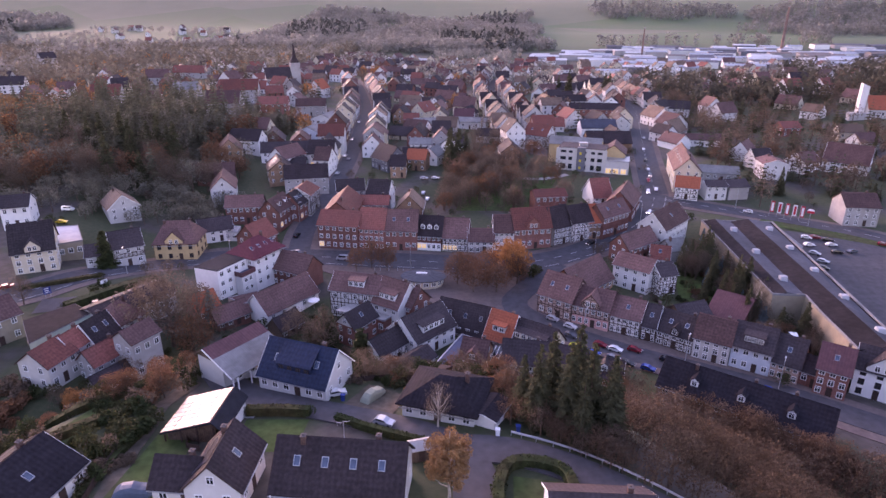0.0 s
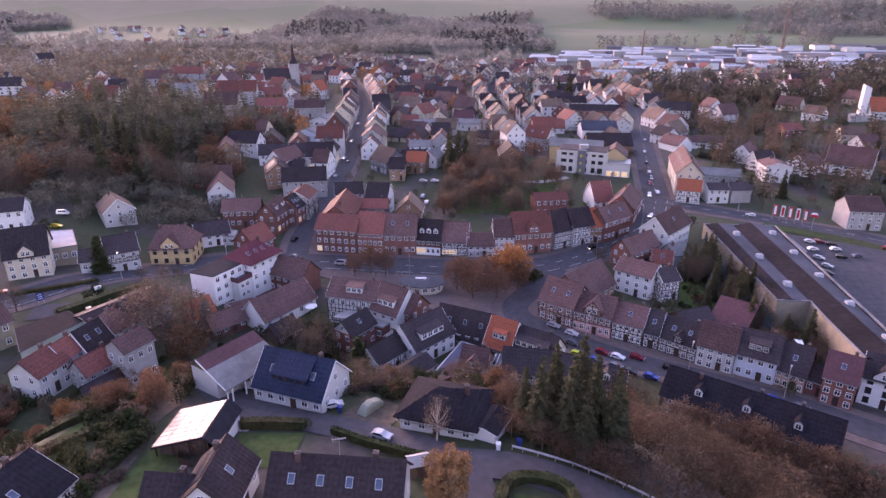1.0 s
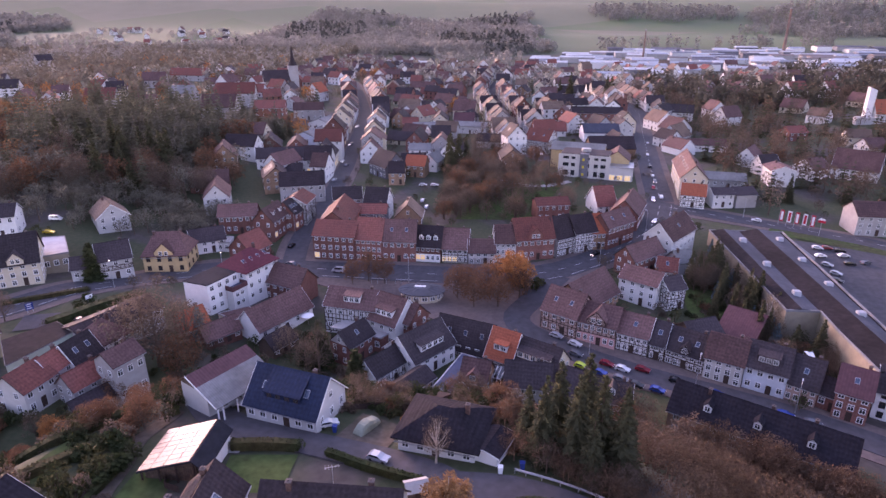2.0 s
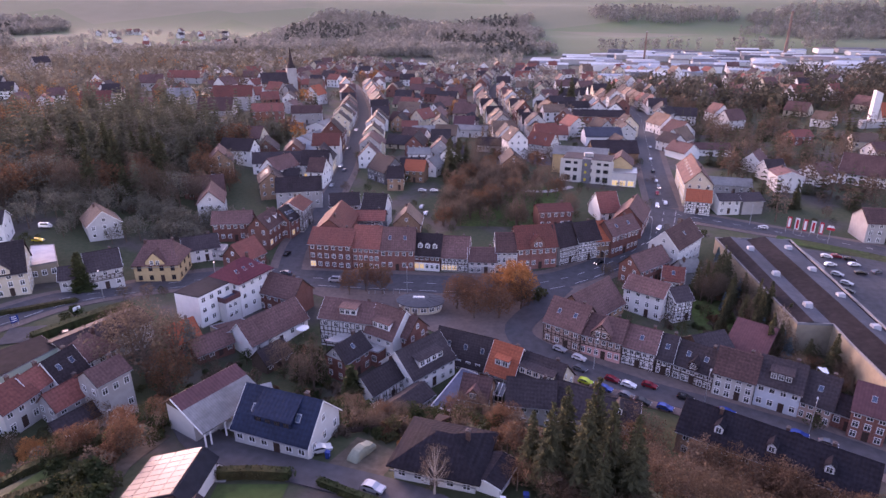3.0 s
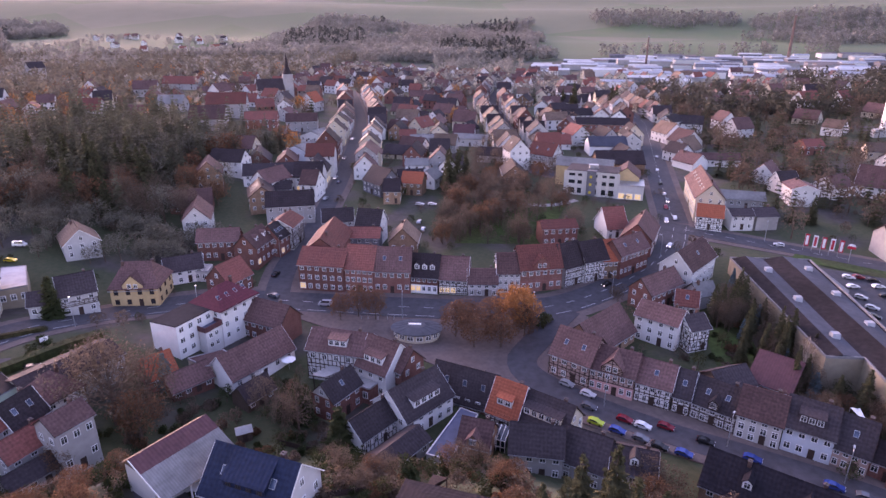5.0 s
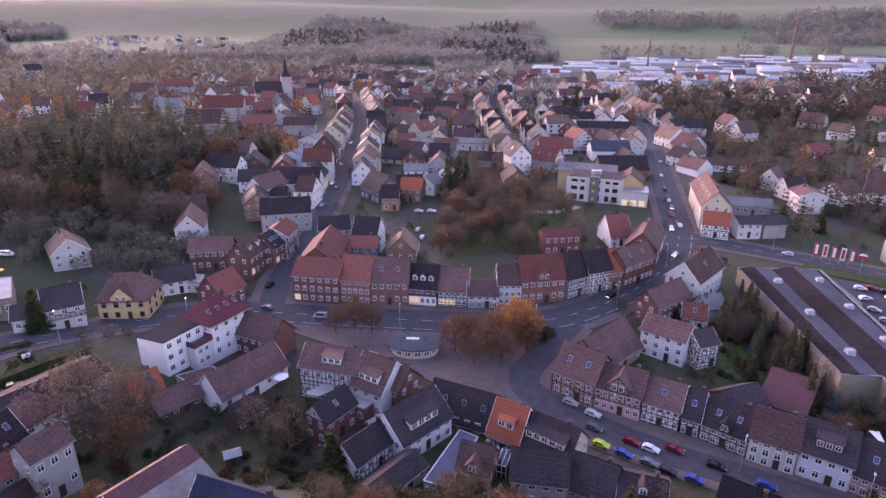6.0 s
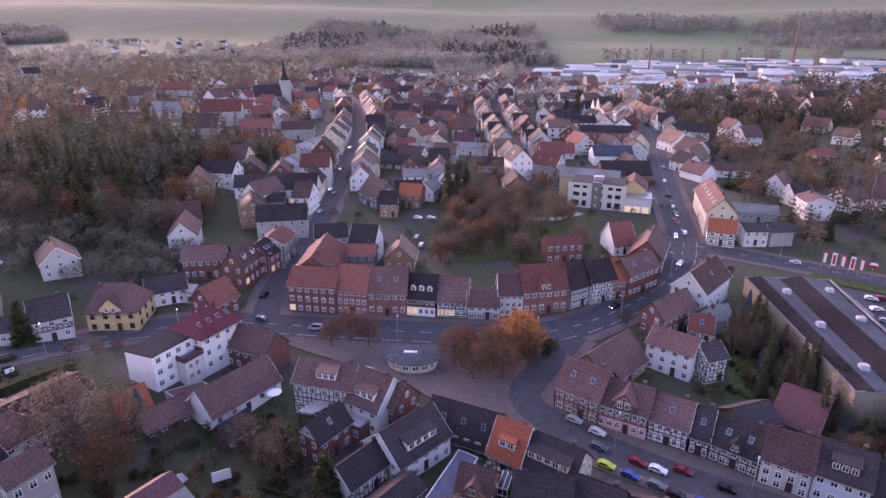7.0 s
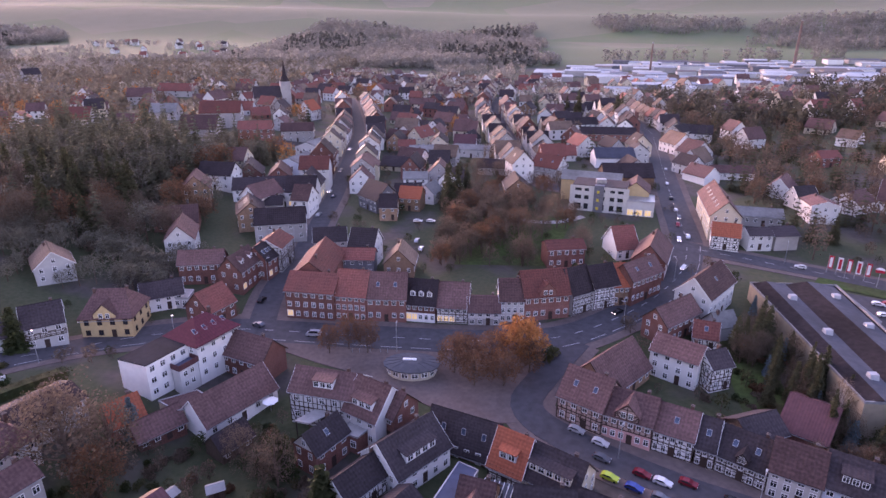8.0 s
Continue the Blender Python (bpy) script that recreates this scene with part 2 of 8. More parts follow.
def ground_material():
    """Gardens and yards in the town, meadows on the far hills."""
    m = bpy.data.materials.new("town_ground")
    m.use_nodes = True
    n, k = m.node_tree.nodes, m.node_tree.links
    p = n["Principled BSDF"]
    p.inputs["Roughness"].default_value = 0.95
    co = n.new("ShaderNodeNewGeometry")
    def noise_at(scale, detail=5):
        t = n.new("ShaderNodeTexNoise")
        t.inputs["Scale"].default_value, t.inputs["Detail"].default_value = scale, detail
        k.new(co.outputs["Position"], t.inputs["Vector"])
        return t.outputs[0]
    def mix(f, one, two, lo=0.4, hi=0.6):
        r, x = n.new("ShaderNodeMapRange"), n.new("ShaderNodeMix")
        r.inputs[1].default_value, r.inputs[2].default_value = lo, hi
        k.new(f, r.inputs[0])
        x.data_type = "RGBA"
        k.new(r.outputs[0], x.inputs[0])
        for i, c in ((6, one), (7, two)):
            if isinstance(c, tuple):
                x.inputs[i].default_value = (*c, 1)
            else:
                k.new(c, x.inputs[i])
        return x.outputs[2]
    yard = mix(noise_at(0.5), (0.046, 0.038, 0.033), (0.082, 0.069, 0.062), 0.3, 0.7)
    green = mix(noise_at(0.9), (0.028, 0.043, 0.014), (0.056, 0.060, 0.027), 0.3, 0.7)
    town = mix(noise_at(0.045, 3), green, yard, 0.50, 0.62)
    fields = n.new("ShaderNodeTexVoronoi")
    fields.inputs["Scale"].default_value = 0.0034
    k.new(co.outputs["Position"], fields.inputs["Vector"])
    tone = n.new("ShaderNodeSeparateColor")
    k.new(fields.outputs["Color"], tone.inputs[0])
    meadow = mix(tone.outputs[0], (0.078, 0.122, 0.048), (0.132, 0.138, 0.084), 0.2, 0.9)
    meadow = mix(noise_at(0.02), meadow, (0.105, 0.118, 0.066), 0.35, 0.9)
    apart = n.new("ShaderNodeSeparateXYZ")
    k.new(co.outputs["Position"], apart.inputs[0])
    whole = mix(apart.outputs[1], town, meadow, 950, 1150)
    k.new(whole, p.inputs["Base Color"])
    b = n.new("ShaderNodeBump")
    b.inputs["Strength"].default_value, b.inputs["Distance"].default_value = 0.5, 0.15
    k.new(noise_at(1.4), b.inputs["Height"])
    k.new(b.outputs[0], p.inputs["Normal"])
    return m


GROUND = ground_material()


# ---- lie of the land ----
def ease(v, table):
    """Smooth run through pairs of (place, height)."""
    if v <= table[0][0]:
        return table[0][1]
    for (a, p), (b, q) in zip(table, table[1:]):
        if v <= b:
            s = (v - a) / (b - a)
            return p + (q - p) * s * s * (3 - 2 * s)
    return table[-1][1]


VALLEY = ((122, -4.2), (146, -2.6), (172, -1.0), (205, 0.6), (250, 3.8), (320, 5.0), (700, 4.0))
TERRACE = ((-40, 17.2), (50, 16.4), (70, 15.4), (84, 13.8), (113, 0.6), (120, 0.0))
HILLS = ((1100, 0.0), (1400, 18.0), (2000, 105.0), (3000, 265.0), (4700, 420.0))


def ground_z(x, y):
    """Height of the ground: a terrace in the near, a slope down to the old street, then the flat town and far hills."""
    edge = y + ease(x, ((-110, 46.0), (-75, 30.0), (-46, 0.0), (4, 0.0), (64, 46.0)))
    z = ease(y, VALLEY) + ease(edge, TERRACE)
    z += 6.6 * ease(-x, ((45, 0.0), (86, 1.0))) * ease(y, ((60, 0.0), (92, 1.0), (126, 1.0), (165, 0.25)))
    z += 6.5 * ease(-x, ((85, 0.0), (140, 1.0))) * ease(y, ((120, 0.0), (185, 1.0), (330, 1.0), (520, 0.3)))
    z += 9.0 * ease(x, ((120, 0.0), (260, 1.0))) * ease(y, ((215, 0.0), (300, 1.0), (480, 1.0), (650, 0.0)))
    far = ease(y + 0.2 * abs(x + 150), HILLS)
    if far > 0:
        far *= 0.9 + 0.16 * math.sin(x * 0.0021 + 1.0) * math.cos(y * 0.0013)
    return z + far


# ---- building blocks ----
class Shape:
    """Points and faces of one mesh."""

    def __init__(self):
        self.points, self.faces = [], []

    def add(self, points, faces):
        o = len(self.points)
        self.points += [tuple(p) for p in points]
        self.faces += [tuple(i + o for i in f) for f in faces]
        return self

    def box(self, x0, x1, y0, y1, z0, z1):
        return self.add([(x, y, z) for z in (z0, z1) for y in (y0, y1) for x in (x0, x1)],
                        [(0, 2, 3, 1), (4, 5, 7, 6), (0, 1, 5, 4), (2, 6, 7, 3), (0, 4, 6, 2), (1, 3, 7, 5)])

    def beam(self, a, b, w, d, up=(0, 0, 1)):
        """A square bar from a to b, w wide across and d deep along up."""
        a, b = Vector(a), Vector(b)
        way = (b - a).normalized()
        side = way.cross(Vector(up))
        side = side.normalized() if side.length > 1e-4 else Vector((1, 0, 0))
        top = side.cross(way)
        pts = [p + side * (s * w / 2) + top * (u * d / 2) for p in (a, b) for s, u in ((-1, -1), (1, -1), (1, 1), (-1, 1))]
        return self.add(pts, [(0, 1, 2, 3), (7, 6, 5, 4), (0, 4, 5, 1), (1, 5, 6, 2), (2, 6, 7, 3), (3, 7, 4, 0)])

    def prism(self, outline, axis, lo, hi):
        """An outline (u, v) drawn out along axis 0 (u, v = y, z), 1 (x, z) or 2 (x, y)."""
        n = len(outline)
        put = ((lambda u, v, s: (s, u, v)), (lambda u, v, s: (u, s, v)), (lambda u, v, s: (u, v, s)))[axis]
        pts = [put(u, v, lo) for u, v in outline] + [put(u, v, hi) for u, v in outline]
        return self.add(pts, [tuple(range(n - 1, -1, -1)), tuple(range(n, 2 * n))] + [(i, (i + 1) % n, (i + 1) % n + n, i + n) for i in range(n)])

    def tube(self, points, radii, sides=7, cap=True):
        rings = []
        for i, p in enumerate(points):
            p = Vector(p)
            way = (Vector(points[min(i + 1, len(points) - 1)]) - Vector(points[max(i - 1, 0)])).normalized()
            side = way.orthogonal().normalized()
            other = way.cross(side)
            rings.append([p + (side * math.cos(2 * math.pi * j / sides) + other * math.sin(2 * math.pi * j / sides)) * radii[i] for j in range(sides)])
        faces = [(i * sides + j, i * sides + (j + 1) % sides, (i + 1) * sides + (j + 1) % sides, (i + 1) * sides + j)
                 for i in range(len(points) - 1) for j in range(sides)]
        if cap:
            faces += [tuple(range(sides - 1, -1, -1)), tuple((len(points) - 1) * sides + j for j in range(sides))]
        return self.add([p for r in rings for p in r], faces)

    def mesh(self, name, *mats):
        me = bpy.data.meshes.new(name)
        me.from_pydata(self.points, [], self.faces)
        for m in mats:
            me.materials.append(m)
        return me

    def sound(self, name, *mats):
        """The mesh with all faces turned outwards."""
        me = self.mesh(name, *mats)
        bm = bmesh.new()
        bm.from_mesh(me)
        bmesh.ops.recalc_face_normals(bm, faces=bm.faces)
        bm.to_mesh(me)
        bm.free()
        return me


def part(name, shape, mat, parent, label="", at=None, scale=None):
    """One mesh object under a thing or a part. shape: a Shape or a mesh that is shared."""
    data = shape.sound(name, mat) if isinstance(shape, Shape) else shape
    ob = new(name, data)
    ob.parent = parent
    if at is not None:
        ob.matrix_basis = at
    if scale is not None:
        ob.scale = scale
    if label:
        ob["label"] = label
    return ob


def thing(name, m, label, category, group="", kind=""):
    ob = new(name)
    ob.empty_display_size = 0.3
    ob.matrix_basis = m
    return tagged(ob, label, category, group, kind)


def unit_window(glazed):
    """A window of one piece, one metre each way: bars on a grid, the lights between them open or glazed."""
    xs, zs = (-0.5, -0.41, -0.035, 0.035, 0.41, 0.5), (-0.5, -0.42, 0.14, 0.19, 0.42, 0.5)
    light = lambda i, j: i in (1, 3) and j in (1, 3)
    inside = lambda i, j: 0 <= i < 5 and 0 <= j < 5 and (glazed or not light(i, j))
    s, glass = Shape(), []
    s.points = [(x, y, z) for y in (-0.06, 0.02) for z in zs for x in xs]
    at = lambda i, j, k: k * 36 + j * 6 + i
    for j in range(5):
        for i in range(5):
            if not inside(i, j):
                continue
            if light(i, j):
                glass.append(len(s.faces))
            s.faces.append((at(i, j, 0), at(i + 1, j, 0), at(i + 1, j + 1, 0), at(i, j + 1, 0)))
            s.faces.append((at(i, j, 1), at(i, j + 1, 1), at(i + 1, j + 1, 1), at(i + 1, j, 1)))
            for di, dj, e in ((-1, 0, ((i, j), (i, j + 1))), (1, 0, ((i + 1, j + 1), (i + 1, j))), (0, -1, ((i + 1, j), (i, j))), (0, 1, ((i, j + 1), (i + 1, j + 1)))):
                if not inside(i + di, j + dj):
                    s.faces.append((at(*e[0], 0), at(*e[1], 0), at(*e[1], 1), at(*e[0], 1)))
    return s, glass


_frame, _ = unit_window(False)
_whole, _lights = unit_window(True)
_pane = Shape().box(-0.42, 0.42, -0.025, 0.01, -0.43, 0.43)
WINDOW = _frame.sound("window", PAINT_WHITE)
WINDOW_DARK = _frame.sound("window", TIMBER)
PANE, PANE_LIT = _pane.sound("pane", GLASS), _pane.sound("pane", LIT)
PANE_SHOP = _pane.sound("pane", SHOP)
WINDOW_WHOLE = _whole.sound("window", PAINT_WHITE, GLASS)
WINDOW_BROWN = _whole.sound("window", TIMBER, GLASS)
for _i in _lights:
    WINDOW_WHOLE.polygons[_i].material_index = WINDOW_BROWN.polygons[_i].material_index = 1
_ring = Shape().add([(x, y, z) for z in (-0.06, 0.06) for x, y in ((-0.5, -0.5), (0.5, -0.5), (0.5, 0.5), (-0.5, 0.5), (-0.43, -0.44), (0.43, -0.44), (0.43, 0.44), (-0.43, 0.44))],
                    [f for i in range(4) for f in ((8 + i, 8 + (i + 1) % 4, 12 + (i + 1) % 4, 12 + i), (i, 4 + i, 4 + (i + 1) % 4, (i + 1) % 4),
                                                   (i, (i + 1) % 4, 8 + (i + 1) % 4, 8 + i), (4 + i, 12 + i, 12 + (i + 1) % 4, 4 + (i + 1) % 4))])
SKY_FRAME = _ring.sound("skylight", METAL)
SKY_PANE = Shape().box(-0.44, 0.44, -0.45, 0.45, -0.05, 0.035).sound("pane", SKY_GLASS)
dice = random.Random(11)
PLACED = []


def add_window(parent, x, y, z, w, h, turn=0, lit=0.012, dark=False, deep=True, shop=False):
    """A framed window on a wall, facing local -y before the turn."""
    ob = part("window", (WINDOW_DARK if dark else WINDOW) if deep else WINDOW_WHOLE, None, parent, at=pose(x, y, z, 0, 0, turn), scale=(w, 1, h))
    if deep or shop:
        part("pane", PANE_SHOP if shop else PANE_LIT if dice.random() < lit else PANE, None, ob, at=pose(0, 0 if deep else -0.05, 0))
    return ob


def add_skylight(parent, x, y, z, pitch, w=0.8, h=1.2):
    ob = part("skylight", SKY_FRAME, None, parent, at=pose(x, y, z, pitch), scale=(w, h, 1))
    part("pane", SKY_PANE, None, ob)


def roof_shape(L, W, h, r, out, side, thick=0.22):
    """A gable roof with two slabs that meet on the ridge along x."""
    tp = (r - h) / (W / 2)
    e = W / 2 + out
    zo = r - tp * e
    return Shape().prism([(-e, zo), (0, r), (e, zo), (e, zo - thick), (0, r - thick * 1.25), (-e, zo - thick)], 0, -L / 2 - side, L / 2 + side)


def hip_shape(L, W, h, r, out, hip):
    x, y, k, z = L / 2 + out, W / 2 + out, max(0.2, L / 2 - hip), h - 0.12
    return Shape().add([(-x, -y, z), (x, -y, z), (x, y, z), (-x, y, z), (-x, -y, z - 0.2), (x, -y, z - 0.2), (x, y, z - 0.2), (-x, y, z - 0.2), (-k, 0, r), (k, 0, r)],
                       [(0, 1, 9, 8), (1, 2, 9), (2, 3, 8, 9), (3, 0, 8), (4, 5, 1, 0), (5, 6, 2, 1), (6, 7, 3, 2), (7, 4, 0, 3), (7, 6, 5, 4)])


def timber_shape(L, z0, z1, floors, gable=0.0):
    """Posts, rails and braces of a timber-framed wall of length L, proud of a wall in the plane y = 0 and facing -y."""
    s = Shape()
    step = (z1 - z0) / floors
    n = max(2, round(L / 0.95))
    bar = lambda a, b, w: s.beam((a[0], -0.02, a[1]), (b[0], -0.02, b[1]), w, 0.07, (0, 1, 0))
    for f in range(floors + 1):
        bar((-L / 2, z0 + f * step), (L / 2, z0 + f * step), 0.20)
    for f in range(floors):
        lo, hi = z0 + f * step, z0 + (f + 1) * step
        bar((-L / 2, lo + step * 0.33), (L / 2, lo + step * 0.33), 0.13)
        bar((-L / 2, lo + step * 0.76), (L / 2, lo + step * 0.76), 0.11)
        for i in range(n + 1):
            x = -L / 2 + L * i / n
            bar((x, lo), (x, hi), 0.16)
        for x, d in ((-L / 2, 1), (L / 2, -1), (0, 1)):
            bar((x + d * L / n, lo), (x, hi - 0.2), 0.14)
    if gable:
        bar((-L / 2, z1), (0, gable), 0.16)
        bar((L / 2, z1), (0, gable), 0.16)
        bar((0, z1), (0, gable), 0.15)
        bar((-L / 4, (z1 + gable) / 2), (L / 4, (z1 + gable) / 2), 0.14)
    return s


WORDS = {"white": "white plastered", "cream": "cream plastered", "yellow": "ochre yellow", "grey": "grey rendered", "pink": "pink plastered", "rose": "rose-washed",
         "brick": "red brick", "brown": "brown brick", "tan": "tan rendered", "mint": "mint green", "paleblue": "pale blue", "pale": "pale stone-grey", "slate": "slate-hung", "wood": "dark boarded"}
TOPS = {"brown": "brown tiled", "dark": "dark tiled", "red": "red tiled", "orange": "bright orange tiled", "crimson": "crimson sheet", "blue": "glossy blue tiled",
        "grey": "grey fibre-cement", "tan": "tan tiled", "plum": "plum-red sheet", "slate": "blue slate", "black": "black shingled", "umber": "umber tiled"}


CLOTH_RED = material("red_cloth_sheet", (0.42, 0.05, 0.04), 0.9, spread=0.15)
CLOTH_TEAL = material("teal_cloth_sheet", (0.05, 0.20, 0.17), 0.9, spread=0.15)
FROSTED = material("frosted_panel", (0.42, 0.48, 0.55), 0.3, spread=0.1)


def house(x, y, z, rot, L, W, h, r, wall="white", roof="brown", name="house", label="", group="", timber=False, hip=0.0, floors=0, cols=0,
          chimneys=1, skylights=0, dormers=0, shed_dormer=0.0, gable=0.0, ends="", out=0.45, lit=0.006, ground="", shop=0, trim=True, plain=False,
          dark_frames=False, solar=0.0, dormer_wall="", deep=True, front=True, gable_wall="", balcony=0.0, band=False):
    """A house with its ridge along local x; its shown long side looks along local -y. ends: which gable ends (+ or -) have windows."""
    label = label or f"{WORDS[wall]} {'half-timbered ' if timber else ''}house with {TOPS[roof]} {'hip' if hip else 'gable'} roof"
    top = thing(name, pose(x, y, z, 0, 0, rot), label, "house", group)
    PLACED.append((x, y, max(L, W) * 0.5))
    tp = (r - h) / (W / 2)
    pitch = math.degrees(math.atan(tp))
    body = Shape()
    if hip:
        body.box(-L / 2, L / 2, -W / 2, W / 2, -3.0, h - 0.1)
    else:
        body.prism([(-W / 2, -3.0), (W / 2, -3.0), (W / 2, h - 0.12), (0, r - 0.16), (-W / 2, h - 0.12)], 0, -L / 2, L / 2)
    walls = part("wall", body, WALL[wall], top)
    tiles = part("roof", hip_shape(L, W, h, r, out, hip) if hip else roof_shape(L, W, h, r, out, 0.3), ROOF[roof], top)
    if not hip and not plain:
        part("ridge_cap", Shape().prism([(-0.16, r - 0.1), (0, r + 0.07), (0.16, r - 0.1)], 0, -L / 2 - 0.3, L / 2 + 0.3), ROOF[roof], tiles)
    if not plain:
        e = W / 2 + out + 0.07
        part("gutter", Shape().box(-L / 2 - 0.25, L / 2 + 0.25, -e - 0.06, -e + 0.06, r - tp * (W / 2 + out) - 0.24, r - tp * (W / 2 + out) - 0.12), METAL, tiles)
    if trim and not hip and not plain:
        for s in (-1, 1):
            t = Shape()
            for v in (-1, 1):
                t.beam((s * (L / 2 + 0.32), v * (W / 2 + out), r - tp * (W / 2 + out) - 0.12), (s * (L / 2 + 0.32), 0, r - 0.12), 0.06, 0.16)
            part("barge_board", t, PAINT_WHITE if wall == "white" and roof != "umber" else TIMBER, tiles)
    floors = floors or max(1, round(h / 2.9))
    step = h / floors
    cols = cols or max(2, round(L / 2.4))
    if ground and front:
        part("ground_floor", Shape().box(-L / 2 + 0.02, L / 2 - 0.02, -W / 2 - 0.03, -W / 2 + 0.1, -2.0, step - 0.1), WALL[ground], walls)
    if balcony:
        x0, x1, yb = -L / 2 + 0.3, -L / 2 + L * balcony, -W / 2 - 1.5
        b = part("balcony", Shape().box(x0, x1, yb, -W / 2 - 0.04, 0.9, 1.1), CONCRETE, top)
        for i in range(6):
            u = x0 + (x1 - x0) * i / 5
            part("post", Shape().box(u - 0.05, u + 0.05, yb, yb + 0.1, 1.1, 2.1 if i % 5 else h - 0.4), PAINT_WHITE, b)
        part("rail", Shape().box(x0, x1, yb - 0.02, yb + 0.08, 2.1, 2.18), PAINT_WHITE, b)
        for i in range(5):
            u, w = x0 + (x1 - x0) * i / 5, (x1 - x0) / 5
            part("railing_panel", Shape().box(u + 0.06, u + w - 0.06, yb + 0.02, yb + 0.06, 1.2, 2.05), (CLOTH_TEAL, PAINT_WHITE, PAINT_WHITE, FROSTED, CLOTH_RED)[i], b)
    if band:
        part("timber_band", timber_shape(L, h * 0.46, h * 0.66, 1), TIMBER, walls, at=pose(0, -W / 2 - 0.01, 0))
    if gable_wall:
        for s in (-1, 1):
            part("gable_cladding", Shape().prism([(-W / 2 + 0.05, h - 0.1), (W / 2 - 0.05, h - 0.1), (0, r - 0.3)], 0, s * L / 2 - 0.04, s * L / 2 + 0.04), WALL[gable_wall], walls)
    if timber and front:
        part("timber_frame", timber_shape(L, 0.3 if not ground else step, h - 0.15, floors if not ground else max(1, floors - 1)), TIMBER, walls,
             at=pose(0, -W / 2 - 0.01, 0))
    if front:
        for f in range(floors):
            for i in range(cols):
                wx, wz = -L / 2 + L * (i + 0.5) / cols, f * step + step * 0.55
                big = f == 0 and i < shop
                if f == 0 and i == cols // 2 and not shop:
                    door = part("door", Shape().box(-0.5, 0.5, -0.05, 0.03, 0.05, 2.1), TIMBER, top, at=pose(wx, -W / 2 - 0.03, 0))
                    continue
                add_window(top, wx, -W / 2 - 0.035, wz, min(1.05, L / cols * 0.62) * (1.5 if big else 1), 1.5 * (1.1 if big else 0.9), 0, lit, dark_frames, deep, big)
    for sign in ends:
        s = 1 if sign == "+" else -1
        if timber:
            part("timber_frame", timber_shape(W, 0.3, h - 0.15, floors, 0 if hip else r - 0.4), TIMBER, walls, at=pose(s * (L / 2 + 0.01), 0, 0, 0, 0, 90 * s))
        k = max(2, round(W / 3.2))
        for f in range(floors):
            for i in range(k):
                add_window(top, s * (L / 2 + 0.035), -W / 2 + W * (i + 0.5) / k, f * step + step * 0.55, 0.95, 1.3, 90 * s, lit, dark_frames, deep)
        if not hip and r - h > 2.6:
            add_window(top, s * (L / 2 + 0.035), 0, h + (r - h) * 0.32, 0.9, 1.15, 90 * s, lit, dark_frames, deep)
    # what stands on the roof
    for i in range(chimneys):
        cx, cy = L * ((0.28, -0.3, 0.05)[i]), W * (0.08, -0.06, 0.1)[i]
        zc = r - tp * abs(cy)
        c = part("chimney", Shape().box(-0.28, 0.28, -0.28, 0.28, -0.9, 0.85), CHIMNEY, top, at=pose(cx, cy, zc))
        part("chimney_cap", Shape().box(-0.34, 0.34, -0.34, 0.34, 0.85, 0.95).box(-0.12, 0.12, -0.12, 0.12, 0.95, 1.15), SOOT, c)
    for i in range(skylights):
        sx = L * ((i + 0.5) / skylights - 0.5) * 0.88
        sy = -W * 0.26
        add_skylight(top, sx, sy, r + tp * sy + 0.06, pitch)
    for i in range(dormers):
        dx = L * ((i + 0.5) / dormers - 0.5) * 0.85
        add_dormer(top, dx, W, h, r, tp, wall, roof, lit)
    if shed_dormer:
        dw, y0 = L * shed_dormer, -W / 2 + 0.9
        z0, zt = r + tp * y0, min(r - 0.25, r + tp * y0 + (1.0 if dormer_wall == "roof" else 1.5))
        y1 = (zt + 0.35 - r) / tp
        y1 = min(y1, -0.05)
        rise = 0.25
        if dormer_wall == "roof":
            y1, rise = -0.35, r - 0.3 - zt
        d = part("dormer", Shape().prism([(y0, z0 - 0.1), (y0, zt), (y1, zt + rise), (y1, r + tp * y1 - 0.2)], 0, -dw / 2, dw / 2), ROOF[roof] if dormer_wall == "roof" else WALL[wall] if wall in ("white", "cream") else ROOF[roof], top)
        part("dormer_roof", Shape().prism([(y0 - 0.3, zt - 0.02), (y0 - 0.3, zt + 0.12), (y1 + 0.2, zt + rise + 0.17), (y1 + 0.2, zt + rise - 0.05)], 0, -dw / 2 - 0.2, dw / 2 + 0.2), ROOF[roof], d)
        k = max(2, round(dw / 1.5))
        for i in range(k):
            part("window", WINDOW_BROWN if dormer_wall == "roof" else WINDOW_WHOLE, None, d, at=pose(-dw / 2 + dw * (i + 0.5) / k, y0 - 0.03, (z0 + zt) / 2), scale=(dw / k * (0.78 if dormer_wall != "roof" else 0.5), 1, (zt - z0) * 0.75))
    if gable:
        add_gable(top, L, W, h, r, tp, wall, roof, timber, gable)
